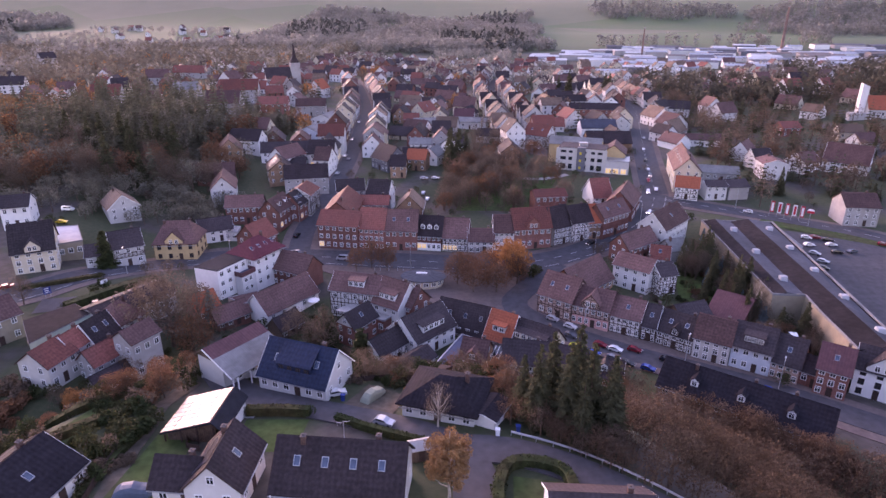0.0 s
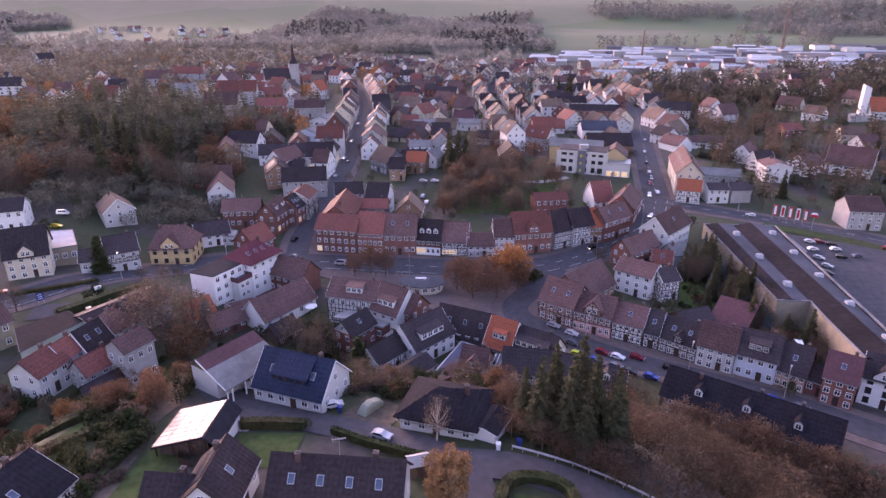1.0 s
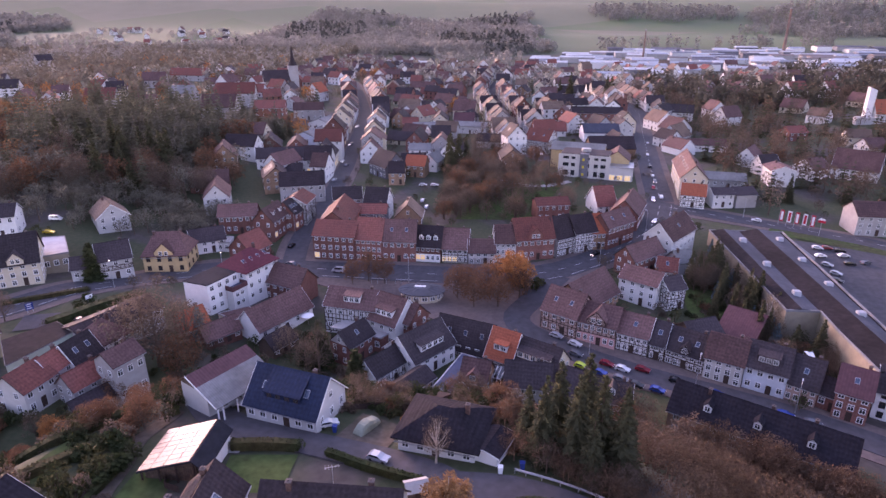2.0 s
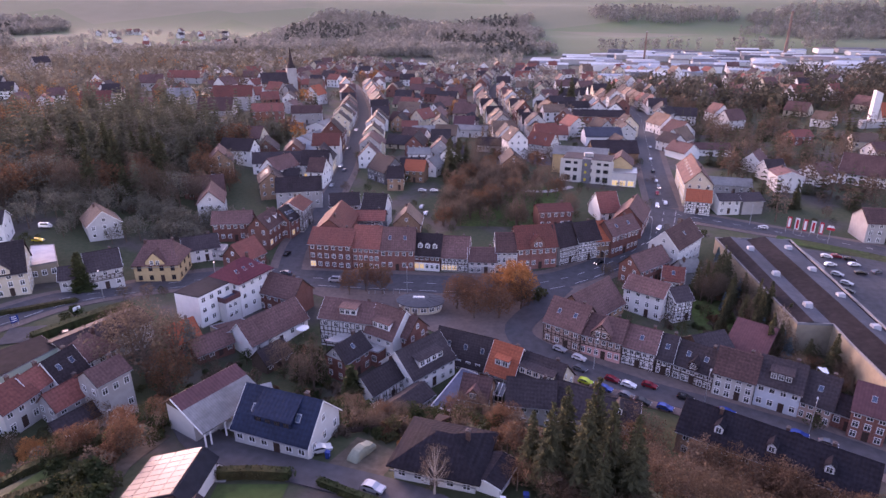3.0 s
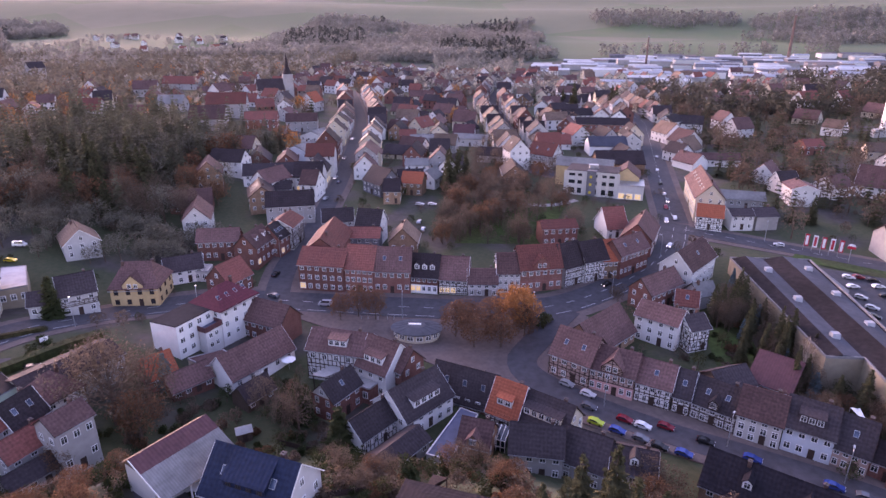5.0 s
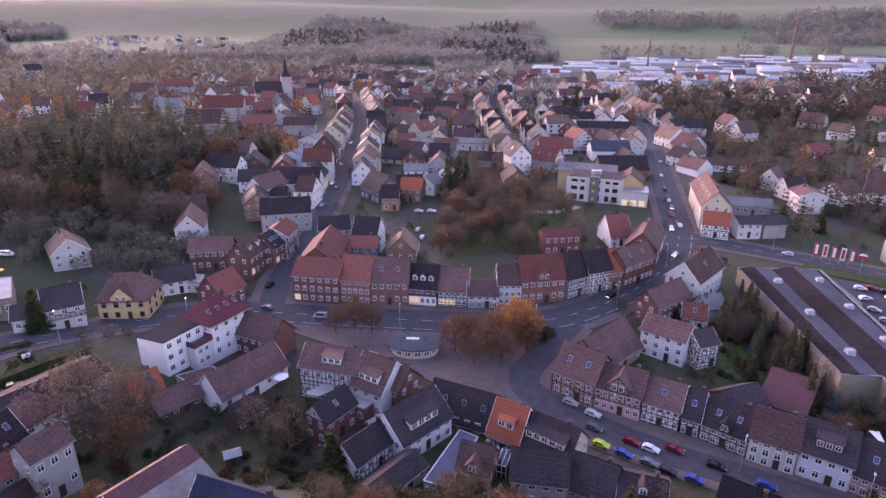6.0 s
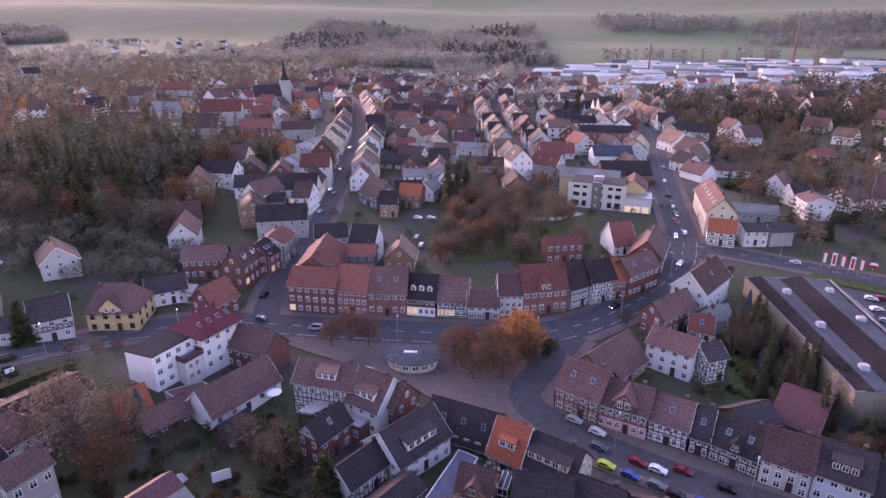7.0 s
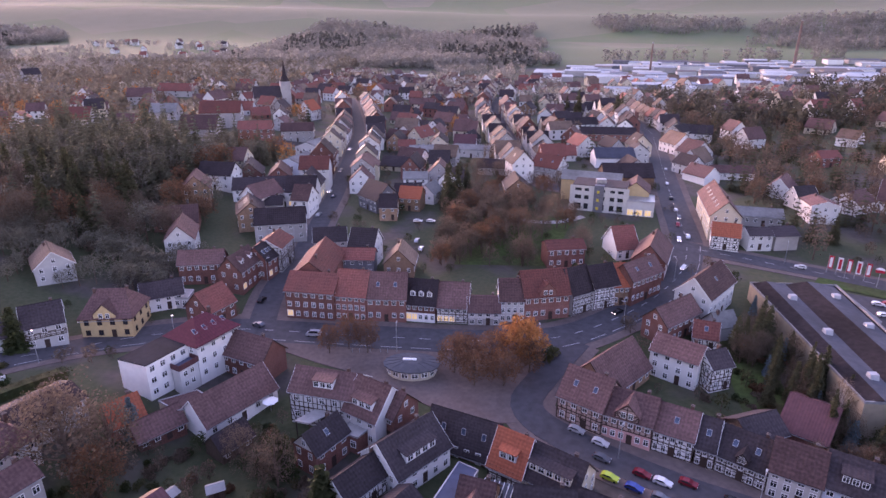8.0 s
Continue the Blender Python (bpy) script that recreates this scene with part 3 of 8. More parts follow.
    if solar:
        sw, d = L * abs(solar), -1 if solar > 0 else 1
        n = max(2, round(sw / 1.0))
        for i in range(n):
            x0, x1 = -sw / 2 + sw * i / n + 0.03, -sw / 2 + sw * (i + 1) / n - 0.03
            for v0, v1 in ((0.08, 0.25), (0.26, 0.43)):
                pts = [(u, d * W * v, r - tp * W * v + lift) for lift in (0.12, 0.06) for u, v in ((x0, v1), (x1, v1), (x1, v0), (x0, v0))]
                part("solar_panel", Shape().add(pts, [(0, 1, 2, 3), (7, 6, 5, 4), (0, 4, 5, 1), (1, 5, 6, 2), (2, 6, 7, 3), (3, 7, 4, 0)]), SOLAR, top, "black glass solar panel")
    return top


def add_dormer(top, dx, W, h, r, tp, wall, roof, lit):
    """A small gabled dormer on the -y slope."""
    y0 = -W * 0.36
    z0 = r + tp * y0
    w, k = 0.65, 1.15
    back = lambda z: min(-0.02, (z - r) / tp + 0.15)
    d = part("dormer", Shape().prism([(dx - w, z0 - 0.1), (dx + w, z0 - 0.1), (dx + w, z0 + k), (dx, z0 + k + 0.5), (dx - w, z0 + k)], 1, y0, back(z0 + k + 0.4)), WALL[wall if wall in ("white", "cream") else "white"], top)
    s = Shape()
    yb, e = back(z0 + k + 0.6), w + 0.2
    s.prism([(dx - e, z0 + k - 0.12), (dx, z0 + k + 0.58), (dx + e, z0 + k - 0.12), (dx + e, z0 + k), (dx, z0 + k + 0.72), (dx - e, z0 + k)], 1, y0 - 0.2, yb)
    part("dormer_roof", s, ROOF[roof], d)
    part("window", WINDOW_WHOLE, None, d, at=pose(dx, y0 - 0.03, z0 + 0.62), scale=(0.95, 1, 1.05))


def add_gable(top, L, W, h, r, tp, wall, roof, timber, share):
    """A gabled bay in the middle of the front, that rises through the eaves."""
    w = L * share / 2
    zt = min(r - 0.2, h + w * 1.05 + 0.9)
    ze = zt - w * 1.05
    back = min(-0.1, (zt - r) / tp)
    g = part("front_gable", Shape().prism([(-w, h - 0.4), (w, h - 0.4), (w, ze), (0, zt - 0.15), (-w, ze)], 1, -W / 2 - 0.25, back), WALL[wall], top)
    e = w + 0.3
    part("gable_roof", Shape().prism([(-e, zt - e * 1.05), (0, zt), (e, zt - e * 1.05), (e, zt - e * 1.05 + 0.2), (0, zt + 0.22), (-e, zt - e * 1.05 + 0.2)], 1, -W / 2 - 0.5, back), ROOF[roof], g)
    if timber:
        part("timber_frame", timber_shape(2 * w, h - 0.3, ze, 1, zt - 0.3), TIMBER, g, at=pose(0, -W / 2 - 0.26, 0))
    for s in (-1, 1):
        part("window", WINDOW_WHOLE, None, g, at=pose(s * w * 0.32, -W / 2 - 0.3, h + 0.6), scale=(min(0.9, w * 0.5), 1, 1.2))


class Heap:
    """Many small solids of several materials in one mesh, for what nobody could count."""

    def __init__(self, mats):
        self.mats, self.points, self.faces, self.kinds = mats, [], [], []

    def add(self, shape, m, key):
        o = len(self.points)
        self.points += [tuple(m @ Vector(p)) for p in shape.points]
        self.faces += [tuple(i + o for i in f) for f in shape.faces]
        self.kinds += [list(self.mats).index(key)] * len(shape.faces)

    def finish(self, name, label, category):
        me = bpy.data.meshes.new(name)
        me.from_pydata(self.points, [], self.faces)
        for m in self.mats.values():
            me.materials.append(m)
        me.polygons.foreach_set("material_index", self.kinds)
        bm = bmesh.new()
        bm.from_mesh(me)
        bmesh.ops.recalc_face_normals(bm, faces=bm.faces)
        bm.to_mesh(me)
        bm.free()
        return tagged(new(name, me), label, category, kind="stuff")


# ---- ground ----
def steps(*runs):
    """Grid lines: runs of (from, to, spacing)."""
    out = []
    for a, b, d in runs:
        n = max(1, round((b - a) / d))
        out += [a + (b - a) * i / n for i in range(n)]
    return out + [runs[-1][1]]


def build_ground():
    xs = steps((-4600, -1500, 220), (-1500, -400, 45), (-400, -170, 10), (-170, 170, 2.5), (170, 420, 10), (420, 1500, 45), (1500, 4600, 220))
    ys = steps((-1500, -100, 140), (-100, 30, 8), (30, 330, 2.5), (330, 700, 10), (700, 2200, 30), (2200, 4700, 120))
    points = [(x, y, ground_z(x, y)) for y in ys for x in xs]
    n = len(xs)
    faces = [(j * n + i, j * n + i + 1, (j + 1) * n + i + 1, (j + 1) * n + i) for j in range(len(ys) - 1) for i in range(n - 1)]
    me = bpy.data.meshes.new("ground")
    me.from_pydata(points, [], faces)
    me.materials.append(GROUND)
    me.polygons.foreach_set("use_smooth", [True] * len(faces))
    tagged(new("ground", me), "gardens, yards and meadows of the town valley", "ground", kind="structure")


build_ground()


def smooth_line(points, spacing=2.5):
    """A curve through the points, in even steps."""
    pts = [Vector((*p, 0)) for p in points]
    out = []
    for i in range(len(pts) - 1):
        a, b, c, d = pts[max(i - 1, 0)], pts[i], pts[i + 1], pts[min(i + 2, len(pts) - 1)]
        n = max(1, int((c - b).length / spacing))
        for k in range(n):
            t = k / n
            out.append(0.5 * (2 * b + (c - a) * t + (2 * a - 5 * b + 4 * c - d) * t * t + (3 * b - a - 3 * c + d) * t ** 3))
    return out + [pts[-1]]


def strip(name, points, width, mat, lift, label, category, offset=0.0, parent=None, thick=0.25, kind="structure"):
    """A band of road or pavement along a line, that follows the ground."""
    line = smooth_line(points)
    s = Shape()
    pts = []
    cross = (-0.5, -0.25, 0, 0.25, 0.5)
    for i, p in enumerate(line):
        way = (line[min(i + 1, len(line) - 1)] - line[max(i - 1, 0)]).normalized()
        side = Vector((way.y, -way.x, 0))
        for u in cross:
            q = p + side * (offset + u * width)
            pts.append((q.x, q.y, ground_z(q.x, q.y) + lift))
    n = len(cross)
    low = [(x, y, z - thick) for x, y, z in pts]
    faces = []
    for i in range(len(line) - 1):
        for j in range(n - 1):
            a = i * n + j
            faces.append((a, a + 1, a + n + 1, a + n))
        for j in (0, n - 1):
            a, o = i * n + j, len(pts)
            faces.append((a, a + n, a + n + o, a + o))
    s.add(pts + low, faces)
    ob = new(name, s.sound(name, mat))
    if parent:
        ob.parent = parent
        return ob
    return tagged(ob, label, category, kind=kind)


def marks(points, parent, offset=0.0, dash=2.5, gap=3.5, lift=0.16, width=0.16):
    """Dashes of road paint along a line, as parts of the road."""
    line = smooth_line(points, 0.5)
    along, on = 0.0, None
    for i in range(len(line) - 1):
        d = (line[i + 1] - line[i]).length
        along += d
        if along > dash + gap:
            along = 0.0
            a, b = line[i], line[min(i + int(dash / 0.5), len(line) - 1)]
            way = (b - a)
            if way.length < 0.4:
                continue
            way.normalize()
            side = Vector((way.y, -way.x, 0))
            q = [a + side * (offset - width / 2), a + side * (offset + width / 2), b + side * (offset + width / 2), b + side * (offset - width / 2)]
            top = [(p.x, p.y, ground_z(p.x, p.y) + lift) for p in q]
            part("road_mark", Shape().add(top + [(x, y, z - 0.02) for x, y, z in top], [(0, 1, 2, 3), (7, 6, 5, 4), (0, 4, 5, 1), (1, 5, 6, 2), (2, 6, 7, 3), (3, 7, 4, 0)]), MARKING, parent)


MAIN = ((-150, 100), (-114, 123.9), (-100.3, 140.1), (-83.6, 154.5), (-71, 160.5), (-55, 164.5), (-25, 163.8), (0, 163.8), (18, 167), (34, 178.5), (47, 192), (57, 208), (63.5, 227))
RIGHT = ((63.5, 227), (66.5, 249), (73, 288), (81.5, 335), (92, 392), (97, 430), (90, 520))
LEFT_STREET = ((-54, 164.5), (-57.4, 184), (-57.4, 208), (-58.5, 241), (-62, 279), (-69.8, 338), (-78, 395), (-96, 471), (-120, 560))
MID = ((44, 262), (33.6, 280), (23.5, 288), (18.2, 315), (12.4, 375), (6.2, 448), (1.1, 515), (7.3, 605))
FLAG = ((60, 224), (77, 216.5), (92, 209), (110, 199), (125, 189), (170, 150))
OLD = ((21, 165), (12.5, 151), (8.5, 141), (14.5, 133), (31.7, 122.6), (47.7, 115.2), (61.7, 107.8), (78, 97), (110, 80))
LOWER = ((8, 139.5), (-1.4, 139), (-13, 144.5), (-23, 151), (-36, 156), (-50, 162))
FORE = ((-47, 92), (-41, 84.5), (-35.8, 80.8), (-24, 77.3), (-11, 73.4), (-3, 69.5), (0.3, 64), (0.3, 40))
RAIL = ((-3, 69.3), (4.7, 69), (12, 66.6), (20, 62), (28, 56), (40, 44))
for line, w in ((MAIN, 10), (RIGHT, 10), (LEFT_STREET, 7), (MID, 7), (OLD, 7), (FLAG, 7.5)):
    strip("pavement", line, w + 4.4, PAVING, 0.14, "reddish paved footway along the street", "pavement")
for k, (line, w) in enumerate(((MAIN, 9.5), (RIGHT, 9.5), (LEFT_STREET, 6.5), (MID, 6.5), (FLAG, 7), (OLD, 6.5), (LOWER, 0), (FORE, 5.5), (RAIL, 5.5))):
    if not w:
        strip("lane", line, 6.5, PAVING, 0.19, "reddish paved lane behind the kiosk", "road")
        continue
    road = strip("road", line, w, ASPHALT, 0.20 + 0.006 * k, "grey asphalt road through the town", "road")
    if k in (0, 1, 4):
        marks(line, road, lift=0.24 + 0.006 * k)
        if k == 0:
            marks(line, road, offset=3.9, dash=4.5, gap=2.0, lift=0.24)
strip("pavement", ((15.5, 138.6), (23.5, 132.6), (32.6, 128.4), (43.0, 123.2), (49.6, 119.0), (56.2, 115.4), (66.0, 108.6), (76.0, 102.6)), 3.4, PAVING, 0.16, "reddish paved footway before the old houses", "pavement")
strip("parking_lane", ((14, 128.5), (31.5, 119), (47.5, 111.5), (61.5, 104)), 4.5, PAVING, 0.17, "paved parking lane beside the old street", "pavement")


def yard(name, corners, mat, label, lift=0.1):
    """A level-following patch inside four corners."""
    a, b, c, d = (Vector((*p, 0)) for p in corners)
    n = 14
    pts, faces = [], []
    for j in range(n + 1):
        for i in range(n + 1):
            p = (a.lerp(b, i / n)).lerp(d.lerp(c, i / n), j / n)
            pts.append((p.x, p.y, ground_z(p.x, p.y) + lift))
    faces = [(j * (n + 1) + i, j * (n + 1) + i + 1, (j + 1) * (n + 1) + i + 1, (j + 1) * (n + 1) + i) for j in range(n) for i in range(n)]
    me = Shape().add(pts, faces).mesh(name, mat)
    return tagged(new(name, me), label, "ground", kind="structure")


# ---- plants ----
def leaves(s, rng, centre, spread, count, size):
    """Many small leaf clumps round a centre."""
    for _ in range(count):
        while True:
            p = Vector((rng.uniform(-1, 1), rng.uniform(-1, 1), rng.uniform(-1, 1)))
            if p.length < 1:
                break
        p = Vector((p.x * spread[0], p.y * spread[1], p.z * spread[2])) + Vector(centre)
        u = Vector((rng.uniform(-1, 1), rng.uniform(-1, 1), rng.uniform(-1, 1))).normalized()
        v = u.orthogonal().normalized()
        w = u.cross(v)
        k = size * rng.uniform(0.6, 1.4)
        s.add([p - v * k, p + w * k * 0.6, p + v * k, p - w * k * 0.6], [(0, 1, 2, 3)])


def broad_tree(seed, height, width, fill, size, sides=6, lumps=70):
    """Trunk with forking limbs, and a lumpy domed crown of twig or leaf clumps that comes down low."""
    rng = random.Random(seed)
    wood, crown = Shape(), Shape()
    fork = height * rng.uniform(0.12, 0.2)
    wood.tube([(0, 0, -0.6), (0.05, 0, fork * 0.5), (0.1, 0.05, fork), (0.05, 0.1, height * 0.62), (0, 0, height * 0.92)],
              [height * 0.024, height * 0.019, height * 0.016, height * 0.009, height * 0.002], sides)
    for i in range(lumps):
        f = (i + 0.5) / lumps
        a, up = i * 2.39996 + rng.uniform(-0.3, 0.3), 1 - 1.72 * f
        wide = math.sqrt(max(0.0, 1 - up * up))
        k = rng.uniform(0.62, 1.04) * (0.86 + 0.2 * math.sin(3 * a + seed) * wide)
        tip = Vector((math.cos(a) * wide * k * width / 2, math.sin(a) * wide * k * width / 2, height * (0.53 + 0.45 * up * k)))
        if i % 3 == 0:
            root = Vector((0.06, 0.05, max(fork, min(height * 0.7, tip.z * 0.55))))
            mid = root.lerp(tip, 0.5) + Vector((0, 0, -0.05 * height * wide))
            wood.tube([root, mid, tip], [height * 0.008, height * 0.005, height * 0.0015], 4, False)
        r = width * rng.uniform(0.10, 0.15)
        leaves(crown, rng, tip, (r, r, r * 0.85), fill, size)
    return wood, crown


def conifer(seed, height, width, layers=24, clumps=5):
    rng = random.Random(seed)
    wood, crown = Shape(), Shape()
    wood.tube([(0, 0, -0.6), (0, 0, height * 0.5), (0, 0, height * 0.97)], [height * 0.018, height * 0.011, 0.03], 6)
    for i in range(layers):
        f = i / (layers - 1)
        z = height * (0.10 + 0.88 * f)
        reach = width / 2 * (1 - f) ** 0.8 + 0.15
        for j in range(max(6, int(16 * (1 - f)) + 5)):
            a = rng.uniform(0, 6.283)
            k = reach * rng.uniform(0.7, 1.15)
            tip = Vector((math.cos(a) * k, math.sin(a) * k, z - k * rng.uniform(0.15, 0.4)))
            root = Vector((0, 0, z + 0.15))
            side = Vector((-math.sin(a), math.cos(a), 0)) * (0.16 * k + 0.12)
            mid = root.lerp(tip, 0.6)
            crown.add([root, mid - side + Vector((0, 0, -0.1)), tip, mid + side + Vector((0, 0, -0.1))], [(0, 1, 2, 3)])
            for _ in range(clumps):
                leaves(crown, rng, root.lerp(tip, rng.uniform(0.3, 1.0)), (0.34, 0.34, 0.3), 1, 0.24)
    return wood, crown


TREES = {}


def tree_kind(key, wood, crown, bark, leaf, label):
    """Keep the meshes of one kind of tree."""
    TREES[key] = (wood.mesh("trunk", bark), crown.mesh("crown", leaf), label)


for i in range(3):
    tree_kind(f"bare{i}", *broad_tree(20 + i, 11, 8.5, 32, 0.13), BARK, TWIG, "bare brown broadleaf tree with fine twigs")
    tree_kind(f"rust{i}", *broad_tree(30 + i, 10, 9, 40, 0.17), BARK, RUST, "broadleaf tree with russet autumn leaves")
    tree_kind(f"fir{i}", *conifer(40 + i, 14, 6.5), BARK, NEEDLE, "tall dark green spruce")
tree_kind("gold0", *broad_tree(51, 9, 8.6, 75, 0.18), BARK, GOLD, "broadleaf tree full of golden orange leaves")
tree_kind("larch0", *conifer(61, 12, 5.0, 19), BIRCH, GOLD, "slim larch with pale golden autumn needles")
tree_kind("amber0", *broad_tree(55, 9.5, 5.2, 120, 0.13), BIRCH, AMBER, "slender birch with amber autumn leaves")
tree_kind("birch0", *broad_tree(56, 9, 4.6, 16, 0.10), BIRCH, TWIG, "slim bare birch with pale bark")
tree_kind("blue0", *conifer(71, 8, 4.0), BARK, BLUE_NEEDLE, "blue-grey spruce in a garden")
tree_kind("thuja0", *conifer(72, 9, 3.2, 22), BARK, HEDGE, "dense dark columnar conifer in a garden")


def tree(key, x, y, size=1.0, group="", wide=1.0, label=""):
    wood, crown, words = TREES[key]
    top = thing("tree", pose(x, y, ground_z(x, y), 0, 0, dice.uniform(0, 360)), label or words, "tree", group)
    top.scale = (size * wide, size * wide, size)
    part("trunk", wood, None, top)
    part("crown", crown, None, top)
    return top


def shrub_shape(seed, lumps, size, count=110, leaf=0.16):
    rng = random.Random(seed)
    s = Shape()
    for _ in range(lumps):
        c = (rng.uniform(-size, size), rng.uniform(-size, size), rng.uniform(0.3, 0.9) * size)
        leaves(s, rng, c, (size * 0.6, size * 0.6, size * 0.55), count, leaf)
    return s


SHRUB = {"green": shrub_shape(1, 6, 1.1).mesh("shrub", HEDGE), "brown": shrub_shape(2, 6, 1.1).mesh("shrub", TWIG),
         "rust": shrub_shape(3, 6, 1.1).mesh("shrub", RUST), "gold": shrub_shape(4, 5, 1.0).mesh("shrub", GOLD)}
SHRUB_WORDS = {"green": "dark green shrub in a garden", "brown": "bare brown shrub on rough ground", "rust": "russet autumn shrub in a garden", "gold": "yellow autumn shrub in a garden"}


def shrub(key, x, y, size=1.0):
    ob = new("shrub", SHRUB[key])
    ob.matrix_basis = pose(x, y, ground_z(x, y) - 0.1, 0, 0, dice.uniform(0, 360))
    ob.scale = (size, size, size)
    return tagged(ob, SHRUB_WORDS[key], "shrub")


def hedge(points, height, width, label="clipped dark green hedge", mat=None):
    """A dense clipped hedge along a line."""
    rng = random.Random(len(points) * 7 + int(points[0][0]))
    s = Shape()
    line = smooth_line(points, 0.6)
    for p in line:
        z = ground_z(p.x, p.y)
        leaves(s, rng, (p.x, p.y, z + height * 0.5), (width * 0.55, width * 0.55, height * 0.55), 70, 0.16)
    for a, b in zip(line, line[1:]):
        s.beam((a.x, a.y, ground_z(a.x, a.y) + height * 0.42), (b.x, b.y, ground_z(b.x, b.y) + height * 0.42), width * 0.7, height * 0.84)
    ob = new("hedge", s.mesh("hedge", mat or HEDGE))
    return tagged(ob, label, "hedge")


# ---- cars ----
CAR_PAINT = {}


def car_paint(key, colour, metal=0.3):
    CAR_PAINT[key] = material(f"car_paint_{key}", colour, 0.25, metal, spread=0.06, stain=0.1, grain=1.0, bump=0.02, spec=0.6)


for key, colour in (("white", (0.75, 0.75, 0.76)), ("silver", (0.45, 0.46, 0.48)), ("black", (0.015, 0.015, 0.018)), ("blue", (0.03, 0.07, 0.28)), ("red", (0.25, 0.02, 0.03)),
                    ("green", (0.42, 0.55, 0.05)), ("grey", (0.13, 0.14, 0.16)), ("yellow", (0.55, 0.42, 0.03))):
    car_paint(key, colour)
TYRE = material("tyre_rubber", (0.02, 0.02, 0.02), 0.9, spread=0.1, stain=0.1)
PROTO = {}


def car_meshes(van=False):
    if van in PROTO:
        return PROTO[van]
    if van:
        side = [(-2.4, 0.35), (2.3, 0.35), (2.4, 0.8), (2.2, 1.15), (1.65, 1.3), (1.0, 2.1), (-2.3, 2.15), (-2.42, 1.0)]
        glass = [(1.58, 1.3), (0.98, 2.02), (-1.6, 2.02), (-1.6, 1.35)]
    else:
        side = [(-2.05, 0.32), (2.0, 0.32), (2.12, 0.55), (2.05, 0.82), (0.95, 0.98), (0.2, 1.42), (-1.2, 1.44), (-1.95, 1.0), (-2.12, 0.75)]
        glass = [(0.82, 0.99), (0.18, 1.36), (-1.15, 1.37), (-1.75, 1.0)]
    body = Shape()
    n = len(side)
    # outline narrower at the roof
    pts = []
    for y in (-1, 1):
        for x, z in side:
            pts.append((x, y * (0.88 - 0.22 * max(0.0, z - 0.95)), z))
    body.add(pts, [tuple(range(n)), tuple(range(2 * n - 1, n - 1, -1))] + [(i, (i + 1) % n, (i + 1) % n + n, i + n) for i in range(n)])
    win = Shape()
    k = len(glass)
    gp = []
    for y in (-1, 1):
        for x, z in glass:
            gp.append((x * 1.015, y * (0.895 - 0.22 * max(0.0, z - 0.95)), z + 0.015))
    win.add(gp, [tuple(range(k)), tuple(range(2 * k - 1, k - 1, -1))] + [(0, 1, 1 + k, k), (2, 3, 3 + k, 2 + k)])
    wheel = Shape()
    ring = [(0.31 * math.cos(a * math.pi / 6), 0.31 * math.sin(a * math.pi / 6)) for a in range(12)]
    wheel.prism(ring, 1, -0.1, 0.1)
    rim = Shape().prism([(0.19 * math.cos(a * math.pi / 4), 0.19 * math.sin(a * math.pi / 4)) for a in range(8)], 1, -0.115, 0.115)
    PROTO[van] = {"body": body, "glass": win.sound("glazing", GLASS), "wheel": wheel.sound("wheel", TYRE), "rim": rim.sound("rim", METAL),
                  "head": Shape().box(-0.04, 0.04, -0.18, 0.18, -0.08, 0.08).sound("headlight", PAINT_WHITE), "head_on": Shape().box(-0.04, 0.04, -0.18, 0.18, -0.08, 0.08).sound("headlight", LAMP),
                  "tail": Shape().box(-0.04, 0.04, -0.16, 0.16, -0.1, 0.1).sound("taillight", material("tail_plastic", (0.3, 0.02, 0.02), 0.3)), "paint": {}}
    return PROTO[van]


def car(x, y, rot, colour="silver", van=False, on=False, label="", simple=True, group="cars in the streets"):
    d = car_meshes(van)
    if colour not in d["paint"]:
        d["paint"][colour] = d["body"].sound("body", CAR_PAINT[colour])
    r = radians(rot)
    zf, zb = ground_z(x + 1.3 * math.cos(r), y + 1.3 * math.sin(r)), ground_z(x - 1.3 * math.cos(r), y - 1.3 * math.sin(r))
    tilt = -math.degrees(math.atan2(zf - zb, 2.6))
    top = thing("van" if van else "car", pose(x, y, (zf + zb) / 2 + 0.26) @ pose(0, 0, 0, 0, 0, rot) @ pose(0, 0, 0, 0, tilt, 0),
                label or f"{colour} {'van' if van else 'car'} {'driving with headlights on' if on else 'parked at the roadside'}", "van" if van else "car", group)
    top.scale = (0.73, 0.73, 0.73)
    part("body", d["paint"][colour], None, top)
    part("glazing", d["glass"], None, top)
    front = 2.12 if not van else 2.36
    for s in (-1, 1):
        part("headlight", d["head_on" if on else "head"], None, top, at=pose(front, s * 0.6, 0.68))
        part("taillight", d["tail"], None, top, at=pose(-2.06 if not van else -2.4, s * 0.66, 0.78))
        for wx in (-1.28, 1.32):
            w = part("wheel", d["wheel"], None, top, at=pose(wx, s * 0.8, 0.31))
            if not simple:
                part("rim", d["rim"], None, w)
    return top


